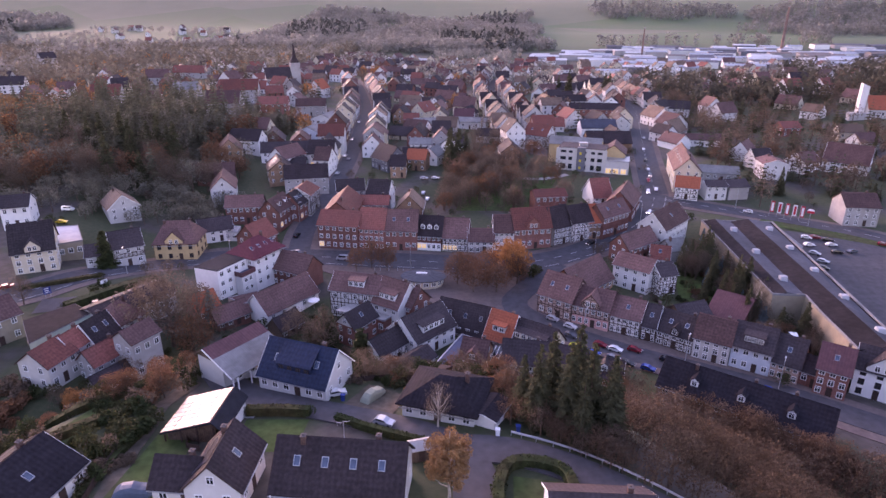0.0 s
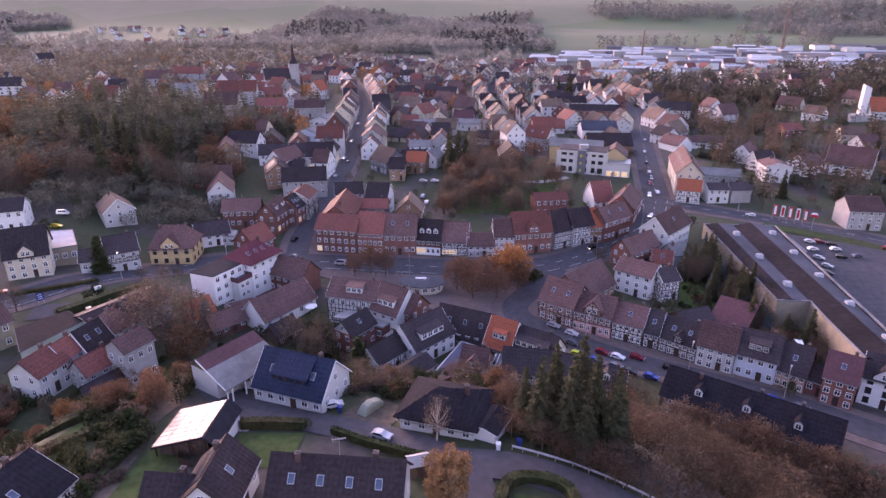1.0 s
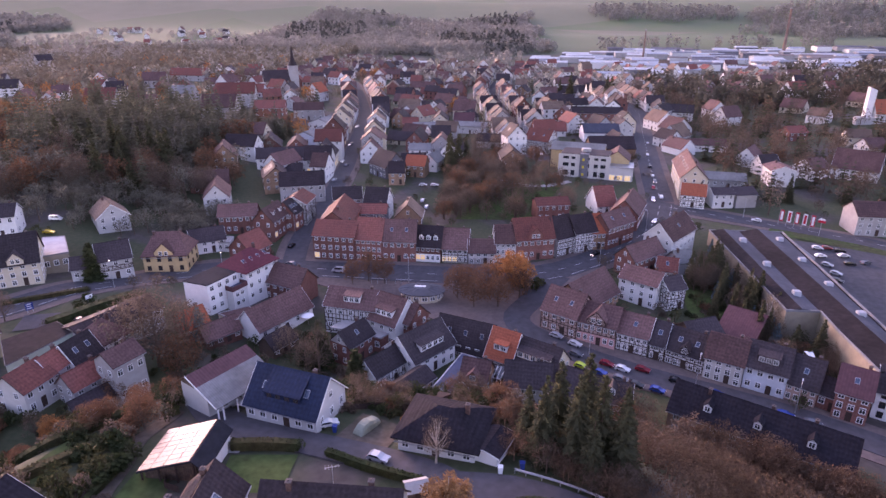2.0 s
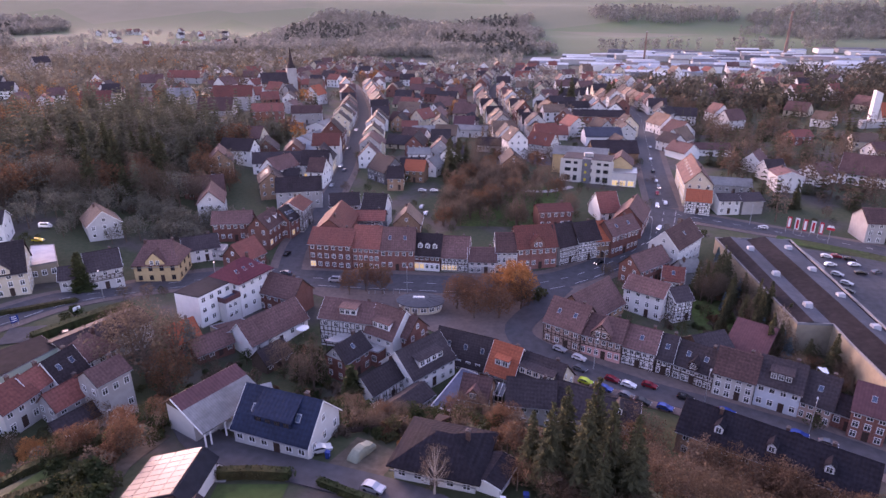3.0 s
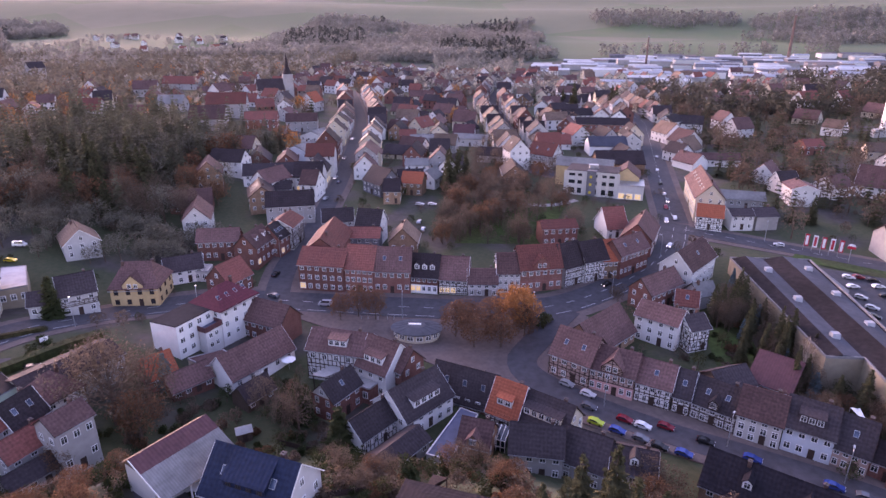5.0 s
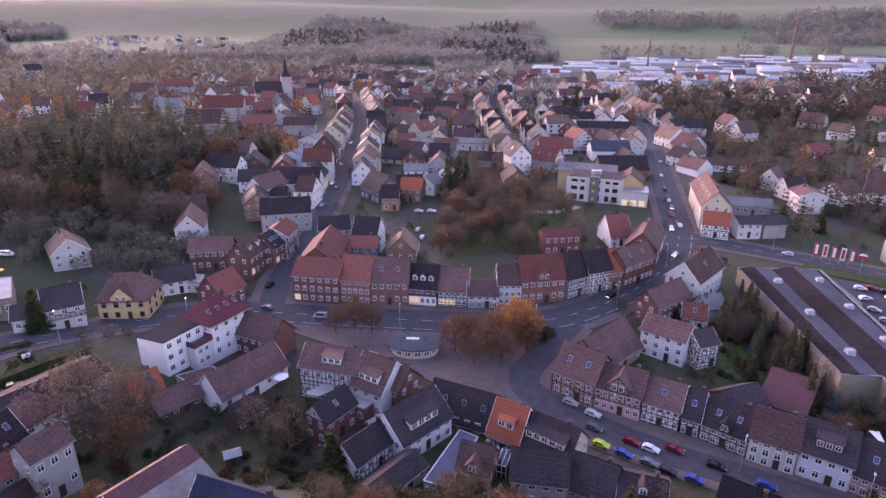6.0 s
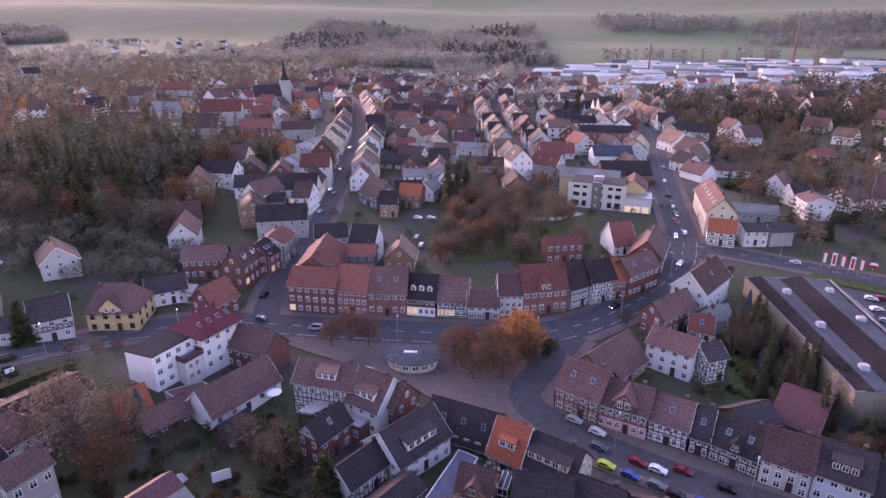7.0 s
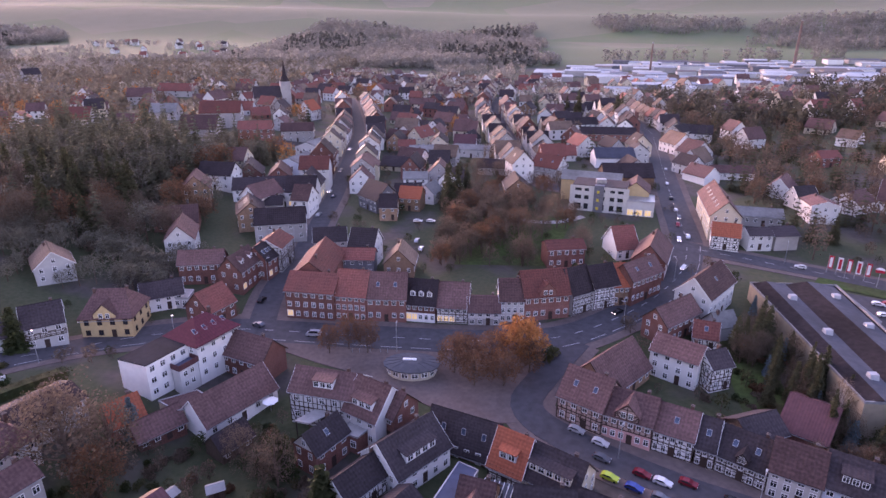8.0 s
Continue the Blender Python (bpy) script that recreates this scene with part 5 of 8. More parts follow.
def pavilion(x, y):
    """A rounded kiosk on the square."""
    top = thing("kiosk", pose(x, y, ground_z(x, y)), "rounded grey kiosk pavilion on the square", "kiosk")
    ring = [(4.6 * math.cos(a * math.pi / 8), 4.0 * math.sin(a * math.pi / 8)) for a in range(16)]
    top.scale = (1.15, 0.92, 0.84)
    part("wall", Shape().prism(ring, 2, -1.0, 2.5), WALL["cream"], top)
    edge = [(u * 1.16, v * 1.16) for u, v in ring]
    cap = Shape()
    cap.add([(u, v, 2.6) for u, v in edge] + [(u, v, 2.85) for u, v in edge] + [(u * 0.35, v * 0.35, 3.7) for u, v in edge] + [(0, 0, 3.75)],
            [tuple(range(15, -1, -1))] + [(i, (i + 1) % 16, (i + 1) % 16 + 16, i + 16) for i in range(16)] +
            [(i + 16, (i + 1) % 16 + 16, (i + 1) % 16 + 32, i + 32) for i in range(16)] + [(i + 32, (i + 1) % 16 + 32, 48) for i in range(16)])
    part("roof", cap, KIOSK_SHEET, top)
    for i in range(8):
        a = math.pi * (1.05 + 0.9 * i / 7)
        add_window(top, 4.64 * math.cos(a), 4.04 * math.sin(a), 1.55, 1.3, 1.3, math.degrees(a) + 90, 0.0)
    for i in range(16):
        a = math.pi * i / 8
        part("roof_seam", Shape().beam((5.2 * math.cos(a), 4.5 * math.sin(a), 2.92), (1.9 * math.cos(a), 1.65 * math.sin(a), 3.76), 0.09, 0.08), KIOSK_SHEET, top)
    part("vent", Shape().box(-1.6, 0.9, -0.35, 0.35, 3.5, 4.0), PAINT_WHITE, top)


HALL_GREY = material("ribbed_grey_sheet", (0.075, 0.080, 0.100), 0.85, 0.0, stain=0.3, spread=0.15, grain=0.8, rows=(90, 1.0), bump=0.3)
HALL_DARK = material("brown_felt_roof", (0.030, 0.024, 0.026), 0.95, stain=0.3, spread=0.25, grain=0.9, spec=0.08)
KIOSK_SHEET = material("kiosk_roof_sheet", (0.085, 0.090, 0.105), 0.7, stain=0.3, spread=0.15, grain=0.8)
pavilion(-15.6, 151.0)


def market_hall():
    """The long hall with saw-tooth roof bands beside the car park; its west bays end sooner."""
    z, o = -1.0, Vector((78.0, 155.0))
    top = thing("market_hall", pose(o.x, o.y, z), "long hall with grey and dark roof bands", "hall")
    west = [Vector(p) - o for p in ((68.2, 136.5), (75.6, 136.5), (77.4, 190), (68.5, 190))]
    east = [Vector(p) - o for p in ((74.4, 112), (84.0, 112), (90.0, 190), (77.4, 190), (75.6, 136.5), (74.9, 128))]
    part("wall", Shape().prism([tuple(p) for p in west], 2, -5.0, 5.2), WALL["tan"], top)
    part("wall", Shape().prism([tuple(p) for p in east], 2, -5.0, 5.2), WALL["tan"], top)
    slab = part("roof", Shape().prism([tuple(p) for p in east], 2, 5.204, 5.36).prism([tuple(p) for p in west], 2, 5.204, 5.34), HALL_DARK, top)
    lines = (((68.2, 136.5), (68.5, 190)), ((71.4, 136.5), (72.6, 190)), ((75.6, 136.5), (77.4, 190)), ((80.2, 112), (82.6, 190)), ((83.4, 112), (89.2, 190)))
    for k, (z0, z1, mat) in enumerate(((5.4, 6.1, HALL_DARK), (6.1, 5.4, HALL_GREY), (5.42, 6.4, HALL_DARK), (6.4, 5.4, HALL_GREY))):
        (p, s), (q, r) = ([Vector(v) - o for v in line] for line in lines[k:k + 2])
        if k == 2:
            p = Vector((74.6, 112)) - o
        part("roof_band", Shape().add([(*p, z0), (*q, z1), (*r, z1), (*s, z0), (*p, 5.3), (*q, 5.3), (*r, 5.3), (*s, 5.3)],
                                      [(0, 1, 2, 3), (7, 6, 5, 4), (0, 4, 5, 1), (1, 5, 6, 2), (2, 6, 7, 3), (3, 7, 4, 0)]), mat, slab)
    for (x0, y0), (x1, y1), n in (((73.6, 136.5), (75.0, 190), 3), ((81.8, 112), (86.0, 190), 5)):
        for i in range(n):
            f = (i + 0.45) / n
            part("roof_vent", Shape().prism([(-0.9, 5.6), (0.9, 5.6), (0.6, 6.8), (-0.6, 6.8)], 0, -0.8, 0.8), PALE_SHEET, slab, at=pose(x0 + (x1 - x0) * f - o.x, y0 + (y1 - y0) * f - o.y, 0))
    for p, q, w in (((68.2, 136.5), (68.5, 190), 0.25), ((84.0, 112), (90.0, 190), 0.41), ((68.5, 190), (90, 190), 0.25), ((68.2, 136.5), (75.6, 136.5), 0.3), ((75.6, 136.5), (74.9, 128), 0.3), ((74.9, 128), (74.4, 112), 0.3)):
        part("parapet", Shape().beam((*(Vector(p) - o), 5.5), (*(Vector(q) - o), 5.5), w, 0.5), EDGE, slab)
    part("canopy", Shape().prism([(8.5, 12.0), (13.5, 17.0), (13.5, 31.0), (11.6, 34.5)], 2, 4.0, 4.4), EDGE, top)
    PLACED.extend([(80, 120, 8), (78, 145, 11), (78, 165, 11), (78, 182, 11)])


market_hall()
yard("square", [(-40, 157.5), (-22, 144.5), (4, 140.5), (15.5, 160.0)], PAVING, "reddish paved square round the kiosk", 0.12)
yard("car_park", [(91.0, 112), (150, 112), (128, 182), (92.5, 196)], ASPHALT, "grey asphalt car park beside the hall", 0.16)
yard("lawn_strip", [(90, 200), (125, 181), (131, 184), (94, 205.5)], GRASS, "green verge beside the road", 0.2)


YELLOW = material("landing_light_yellow", (0.55, 0.42, 0.06), 0.6, stain=0.1, spread=0.08)


def bank_block():
    """Pale three-storey office with glazed bands, lit shop and an ochre gabled hall behind."""
    ring = [(30.0, 256.0), (48.0, 250.5), (51.0, 261.0), (33.0, 267.0)]
    cx, cy = 40.5, 258.6
    o = thing("office_block", pose(cx, cy, 3.6), "pale three-storey office block with dark glass bands", "building")
    ring = [(x - cx, y - cy) for x, y in ring]
    part("core", Shape().prism([(u * 0.97, v * 0.97) for u, v in ring], 2, -2, 9.2), GLASS, o)
    for k in range(4):
        z0 = (0.0, 3.0, 6.0, 8.6)[k]
        part("floor_band", Shape().prism(ring, 2, z0 - (2.5 if k == 0 else 0), z0 + (0.9 if k == 0 else 1.55 if k < 3 else 1.0)), WALL["pale"], o)
    a, b = Vector((*ring[0], 0)), Vector((*ring[1], 0))
    turn = math.degrees(math.atan2((b - a).y, (b - a).x))
    for i, w in ((0.0, 0.9), (0.2, 0.5), (0.36, 0.9), (0.66, 0.9), (0.82, 0.5), (1.0, 0.9)):
        q = a.lerp(b, i)
        part("pier", Shape().box(-w, w, -0.06, 0.4, -2, 9.4), WALL["pale"], o, at=pose(q.x, q.y, 0, 0, 0, turn))
    q = a.lerp(b, 0.5)
    part("stair_tower", Shape().box(-1.7, 1.7, -0.5, 2.0, -2, 10.0), WALL["slate"], o, at=pose(q.x, q.y, 0, 0, 0, turn))
    # yellow colour stands in for the lights on the stair landings
    for k in range(3):
        part("yellow_panel", Shape().box(-0.7, 0.2, -0.54, -0.45, 1.2 + 3 * k, 2.2 + 3 * k), YELLOW, o, at=pose(q.x, q.y, 0, 0, 0, turn))
    top = part("roof", Shape().prism([(u * 1.01, v * 1.01) for u, v in ring], 2, 9.61, 9.8), ROOF["dark"], o)
    part("roof_plant", Shape().box(-1.8, 1.6, -1.2, 1.2, 9.8, 11.2), METAL, top)
    PLACED.append((cx, cy, 10))
    wing = box_building("shop_wing", [(48.5, 250.0), (57.5, 248.0), (59.5, 257.5), (50.5, 260.0)], 5.4, WALL["white"], METAL, "low white wing with brightly lit shop", "building", 3.5, 0.5, 3, 1, ())
    a = math.degrees(math.atan2(-2.0, 9.0))
    for i in range(3):
        add_window(wing, -4.2 + 2.9 * i, -4.25 - 0.645 * i, 1.6, 2.4, 2.2, a, 0, False, True, True)
    house(54.0, 262.5, 3.8, 76, 12.0, 9.5, 7.0, 10.5, wall="yellow", roof="brown", front=False, chimneys=0, plain=True, label="ochre gabled hall behind the shop", name="hall")
    house(39.0, 270.5, 3.8, -16, 22.0, 8.0, 8.5, 11.0, wall="yellow", roof="grey", front=False, chimneys=0, plain=True, label="ochre hall with grey sheet roof", name="hall")
    house(56.0, 291.0, 4.4, 2, 20.0, 13.0, 5.2, 9.5, wall="brown", roof="umber", front=False, chimneys=0, plain=True, label="large brown-roofed barn behind the hall", name="barn")
    house(57.0, 327.0, 4.9, 3, 18.0, 13.0, 5.0, 8.5, wall="white", roof="slate", front=False, chimneys=0, plain=True, label="white hall with dark blue-grey roof", name="hall")
    house(70.3, 334.5, 4.9, 84, 11.0, 9.0, 6.0, 9.5, wall="white", roof="dark", ends="-", chimneys=1, deep=False, label="white gabled house at the road bend")


bank_block()


def church(x, y):
    top = thing("church", pose(x, y, ground_z(x, y), 0, 0, 25), "old stone church with slender dark spire", "church")
    top.scale = (0.8, 0.8, 0.78)
    body = Shape().prism([(-7, -3), (7, -3), (7, 11), (0, 20), (-7, 11)], 0, -15, 9)
    part("nave", body, WALL["grey"], top)
    part("nave_roof", roof_shape(24, 14, 11, 20.2, 0.6, 0.4), ROOF["dark"], top, at=pose(-3, 0, 0))
    part("tower", Shape().box(9, 18, -4.5, 4.5, -3, 24), WALL["grey"], top)
    s = Shape()
    ring = [(13.5 + 4.6 * math.cos(a * math.pi / 4 + math.pi / 8), 4.6 * math.sin(a * math.pi / 4 + math.pi / 8), 24) for a in range(8)]
    mid = [(13.5 + 1.9 * math.cos(a * math.pi / 4 + math.pi / 8), 1.9 * math.sin(a * math.pi / 4 + math.pi / 8), 30) for a in range(8)]
    s.add(ring + mid + [(13.5, 0, 44)], [tuple(range(7, -1, -1))] + [(i, (i + 1) % 8, (i + 1) % 8 + 8, i + 8) for i in range(8)] + [(i + 8, (i + 1) % 8 + 8, 16) for i in range(8)])
    part("spire", s, ROOF["dark"], top)
    for i in range(4):
        part("window", WINDOW_WHOLE, None, top, at=pose(-12 + 5 * i, -7.04, 6), scale=(1.6, 1, 4.5))
    PLACED.append((x, y, 18))


church(-162, 484)


def white_church(x, y):
    top = thing("church", pose(x, y, ground_z(x, y), 0, 0, -8), "modern white church with square tower and orange roof", "church")
    part("tower", Shape().prism([(-1.7, -2), (1.7, -2), (1.7, 17), (-1.7, 18.5)], 1, -1.9, 1.9), WALL["white"], top)
    part("nave", Shape().prism([(-6, -3), (6, -3), (6, 6), (0, 12), (-6, 6)], 0, 2.3, 22), WALL["white"], top)
    part("nave_roof", roof_shape(20, 12, 6, 12.3, 0.5, 0.4), ROOF["orange"], top, at=pose(12.2, 0, 0))
    part("porch", Shape().box(-7, 2, -7, -2.3, -2, 3.4), WALL["white"], top)
    for i in range(4):
        part("window", WINDOW_WHOLE, None, top, at=pose(5 + 4.2 * i, -6.04, 3.4), scale=(1.2, 1, 2.2))
    PLACED.append((x + 10, y, 18))


white_church(203, 357)


PALE_BRICK = material("pale_brick", (0.24, 0.16, 0.135), 0.9, stain=0.25, spread=0.2, grain=1.0)


def works_chimney(x, y, h, r):
    ob = thing("works_chimney", pose(x, y, ground_z(x, y)), "tall tapering brick works chimney", "chimney")
    part("shaft", Shape().tube([(0, 0, -1), (0, 0, h * 0.5), (0, 0, h)], [r, r * 0.75, r * 0.55], 12), PALE_BRICK, ob)
    part("rim", Shape().tube([(0, 0, h - 1.2), (0, 0, h + 0.3)], [r * 0.66, r * 0.66], 12), CONCRETE, ob)


works_chimney(432, 992, 66, 2.5)
works_chimney(212, 918, 38, 1.5)


def flat_cover(name, corners, h, mat, label, category):
    """A thin flat roof on corner posts."""
    cx, cy = sum(p[0] for p in corners) / 4, sum(p[1] for p in corners) / 4
    top = thing(name, pose(cx, cy, ground_z(cx, cy)), label, category)
    ring = [(x - cx, y - cy) for x, y in corners]
    part("cover", Shape().prism(ring, 2, h, h + 0.18), mat, top)
    for u, v in ring:
        part("post", Shape().box(u * 0.92 - 0.08, u * 0.92 + 0.08, v * 0.92 - 0.08, v * 0.92 + 0.08, -1.0, h), TIMBER, top)


flat_cover("carport", [(-34.2, 128.6), (-31.3, 127.9), (-28.0, 131.4), (-31.0, 133.0)], 4.0, CONCRETE, "pale flat-roofed carport between old houses", "carport")
box_building("annexe", [(-25.6, 127.2), (-22.0, 125.6), (-19.8, 129.4), (-23.6, 131.4)], 3.4, WALL["brick"], CONCRETE, "brick annexe under a flat grey roof", windows=2)
flat_cover("pergola", [(-7.6, 83.6), (-7.0, 86), (-4, 88.5), (-6, 89)], 2.4, TIMBER, "dark timber pergola behind the bungalow", "pergola")


def workshop():
    """White workshop: a broad slope of grey sheets with a plum-red top strip, that runs out over a carport."""
    top = thing("workshop", pose(-43.9, 84.3, 9.2, 0, 0, 60), "white workshop with grey and plum-red sheet roof", "workshop")
    D, W, R, E, B = 10.8, 6.6, 6.7, 3.7, 2.2   # depth, width of the broad slope, ridge, eaves, width of the back slope
    part("wall", Shape().prism([(B, -1.5), (B, R - 1.9), (0, R - 0.25), (-W * 0.62, R - 0.25 - (R - E) * 0.62), (-W * 0.62, -1.5)], 0, 0.2, D - 0.2), WALL["white"], top)
    part("gable_boarding", Shape().prism([(B - 0.1, R - 1.8), (0, R - 0.3), (-W * 0.34, R - 0.3 - (R - E) * 0.34), (-W * 0.2, R - 1.9)], 0, 0.12, 0.2), WALL["wood"], top)
    slope = lambda f: (-(W + 0.3) * f, R - (R - E) * f * (W + 0.3) / W)
    sheet = lambda a, b, t: [(*slope(a),), (*slope(b),), (slope(b)[0], slope(b)[1] - t), (slope(a)[0], slope(a)[1] - t)]
    part("roof", Shape().prism(sheet(0.34, 1.0, 0.16), 0, -0.3, D + 0.3), ROOF["grey"], top)
    part("roof_sheet", Shape().prism([(y, z + 0.03) for y, z in sheet(0.0, 0.36, 0.16)], 0, -0.3, D + 0.3), ROOF["plum"], top, "plum-red metal sheeting")
    # sunlight on this back slope is put into its tan colour
    part("back_roof", Shape().prism([(0, R + 0.03), (B + 0.4, R - 1.75), (B + 0.4, R - 1.9), (0, R - 0.14)], 0, -0.3, D + 0.3), ROOF["tan"], top)
    part("barge_board", Shape().beam((-0.33, 0, R - 0.1), (-0.33, *slope(1.0)), 0.06, 0.26), PAINT_WHITE, top)
    for u in (0.2, 1.1, 3.6, 6.2, 8.8):
        part("post", Shape().box(u - 0.09, u + 0.09, -W + 0.05, -W + 0.23, -1.0, E - 0.1), PAINT_WHITE, top)
    for u in (3.0, 5.6, 8.2):
        add_window(top, u, -W * 0.62 - 0.03, 1.5, 1.2, 1.1, 0, 0)
    PLACED.append((-38.5, 90, 7))


workshop()


def solar_shed():
    """An open shed whose broad west slope is all solar glass."""
    x0, xr, x1, y0, y1 = -42.3, -35.1, -33.7, 67.3, 75.0
    z = ground_z(-37, 71) - 0.7
    top = thing("shed", pose(x0, y0, z), "open timber shed roofed with glass solar panels", "shed")
    W, R, E, D = xr - x0, 4.7, x1 - x0, y1 - y0
    part("roof", Shape().prism([(-0.3, 2.5), (W, R), (E + 0.3, 3.1), (E + 0.3, 2.9), (W, R - 0.22), (-0.3, 2.3)], 1, -0.4, D + 0.4), FELT, top)
    part("back_wall", Shape().prism([(0, -1.0), (E, -1.0), (E, 2.9), (W, R - 0.25), (0, 2.3)], 1, D - 0.15, D), WALL["wood"], top)
    part("side_wall", Shape().box(E - 0.15, E, 0, D, -1.0, 2.9), WALL["white"], top)
    # dark sheet added for the shade inside the open front
    part("front_wall", Shape().prism([(0.3, -1.0), (W, -1.0), (W, R - 0.9), (0.3, 1.9)], 1, 0.5, 0.62), WALL["wood"], top)
    for i in range(4):
        for j in (0.1, D * 0.5):
            u = 0.1 + (W - 0.2) * i / 3
            part("post", Shape().box(u - 0.09, u + 0.09, j - 0.09, j + 0.09, -1.0, 2.3 + (R - 2.5) * u / W), TIMBER, top)
    rise = lambda u: 2.5 + (R - 2.5) * (u + 0.3) / (W + 0.3)
    for i in range(4):
        for j in range(8):
            u0, u1, v0, v1 = -0.2 + (W + 0.05) * i / 4, -0.2 + (W + 0.05) * (i + 1) / 4 - 0.09, -0.3 + (D + 0.6) * j / 8, -0.3 + (D + 0.6) * (j + 1) / 8 - 0.07
            pts = [(u, v, rise(u) + lift) for lift in (0.11, 0.05) for u, v in ((u0, v0), (u1, v0), (u1, v1), (u0, v1))]
            part("solar_panel", Shape().add(pts, [(0, 1, 2, 3), (7, 6, 5, 4), (0, 4, 5, 1), (1, 5, 6, 2), (2, 6, 7, 3), (3, 7, 4, 0)]), SOLAR, top, "black glass solar panel")
    PLACED.append((-38, 71, 6))


solar_shed()


# low sheds and a stone house beside the west road
box_building("workshop", [(-86.4, 98.5), (-82.2, 111.5), (-88.5, 115.5), (-94.0, 107.0)], 4.3, WALL["mint"], HALL_DARK, "low mint green workshop with brown flat roof", "workshop", 2.2, 0.15, 4, rim_mat=EDGE)
house(-100.8, 106.2, 2.2, 62, 9.0, 8.0, 6.0, 9.0, wall="tan", roof="brown", floors=2, cols=3, ends="-", label="old stone house with brown roof beside the road")
yard("parking", [(-101.0, 117.5), (-93.0, 120.6), (-96.0, 126.5), (-103.4, 124.6)], ASPHALT, "grey asphalt parking area beside the road", 0.2)
bay = thing("stair_bay", pose(-60.9, 140.2, -0.6, 0, 0, 66), "projecting white bay with a plum-red railed terrace", "building")
part("wall", Shape().box(-2.2, 2.2, -2.3, 0.0, -2, 4.9), WALL["white"], bay)
deck = part("roof", Shape().box(-2.3, 2.3, -2.4, 0.0, 4.904, 5.05), BLUE_SHEET, bay)
part("parapet", Shape().box(-2.4, 2.4, -2.5, -2.3, 4.7, 5.9).box(-2.4, -2.2, -2.3, 0.0, 4.7, 5.9).box(2.2, 2.4, -2.3, 0.0, 4.7, 5.9), ROOF["plum"], deck)
for z in (1.3, 3.6):
    for u in (-1.0, 0.6):
        add_window(bay, u, -2.335, z, 1.0, 1.2, 0, 0.0)


# ---- the far town ----
ROAD_POINTS = [(p.x, p.y) for line in (MAIN, RIGHT, LEFT_STREET, MID, FLAG, OLD) for p in smooth_line(line, 8)]
town = random.Random(5)


def free(x, y, r, road=0.0):
    return all((x - a) ** 2 + (y - b) ** 2 > (r + q) ** 2 for a, b, q in PLACED) and all((x - a) ** 2 + (y - b) ** 2 > (r + road) ** 2 for a, b in ROAD_POINTS)


FAR = Heap({**{"w_" + k: m for k, m in WALL.items()}, **{"r_" + k: m for k, m in ROOF.items()}, "glass": GLASS, "brick": CHIMNEY})
SINGLE = [0]


def far_house(x, y, rot, L, W, floors, wall, roof, group="", rise=0.46, windows=True):
    """A plain house: an object of its own in the nearer quarters, part of the far heap beyond."""
    vary = random.Random(int(x * 7) + int(y * 13))
    h = floors * 2.8 + 0.2 + vary.uniform(-0.5, 0.9)
    rise *= vary.uniform(0.85, 1.15)
    toward = (0 - x) * math.cos(radians(rot)) + (20 - y) * math.sin(radians(rot))
    side = -(0 - x) * math.sin(radians(rot)) + (20 - y) * math.cos(radians(rot))
    if side > 0:
        rot += 180
        toward = -toward
    if y > 385 or SINGLE[0] > 180:
        m, r = pose(x, y, ground_z(x, y), 0, 0, rot), h + W * rise
        PLACED.append((x, y, max(L, W) * 0.5))
        FAR.add(Shape().prism([(-W / 2, -3.0), (W / 2, -3.0), (W / 2, h - 0.12), (0, r - 0.16), (-W / 2, h - 0.12)], 0, -L / 2, L / 2), m, "w_" + wall)
        FAR.add(roof_shape(L, W, h, r, 0.45, 0.3), m, "r_" + roof)
        FAR.add(Shape().box(-0.4, 0.4, -0.3, 0.3, r - 0.8, r + 0.9), m @ pose(L * 0.2, 0.3, 0), "brick")
        for k in range(floors):
            for i in range(3):
                FAR.add(Shape().box(-0.55, 0.55, -0.03, 0.02, -0.7, 0.7), m @ pose(L * (i - 1) / 3, -W / 2 - 0.01, 1.6 + 2.8 * k), "glass")
        if abs(toward) > 60:
            s = 1 if toward > 0 else -1
            for i in (-1, 1):
                FAR.add(Shape().box(-0.03, 0.02, -0.5, 0.5, -0.7, 0.7), m @ pose(s * (L / 2 + 0.01), i * W / 4, h - 1.3), "glass")
        return
    SINGLE[0] += 1
    house(x, y, ground_z(x, y), rot, L, W, h, h + W * rise, wall=wall, roof=roof, floors=floors, cols=3, chimneys=1 if town.random() < 0.6 else 0,
          deep=False, plain=True, front=windows, shop=town.choice((0, 1, 2)) if "high street" in group and "along" in group and y < 340 else 0, trim=False, lit=0, ends=("+" if toward > 0 else "-") if windows and y < 420 and abs(toward) > 60 else "", group=group,
          skylights=1 if town.random() < 0.18 and y < 420 else 0, solar=(0.5 if math.sin(radians(rot)) < 0 else -0.5) if town.random() < 0.14 and abs(x) < 110 else 0)


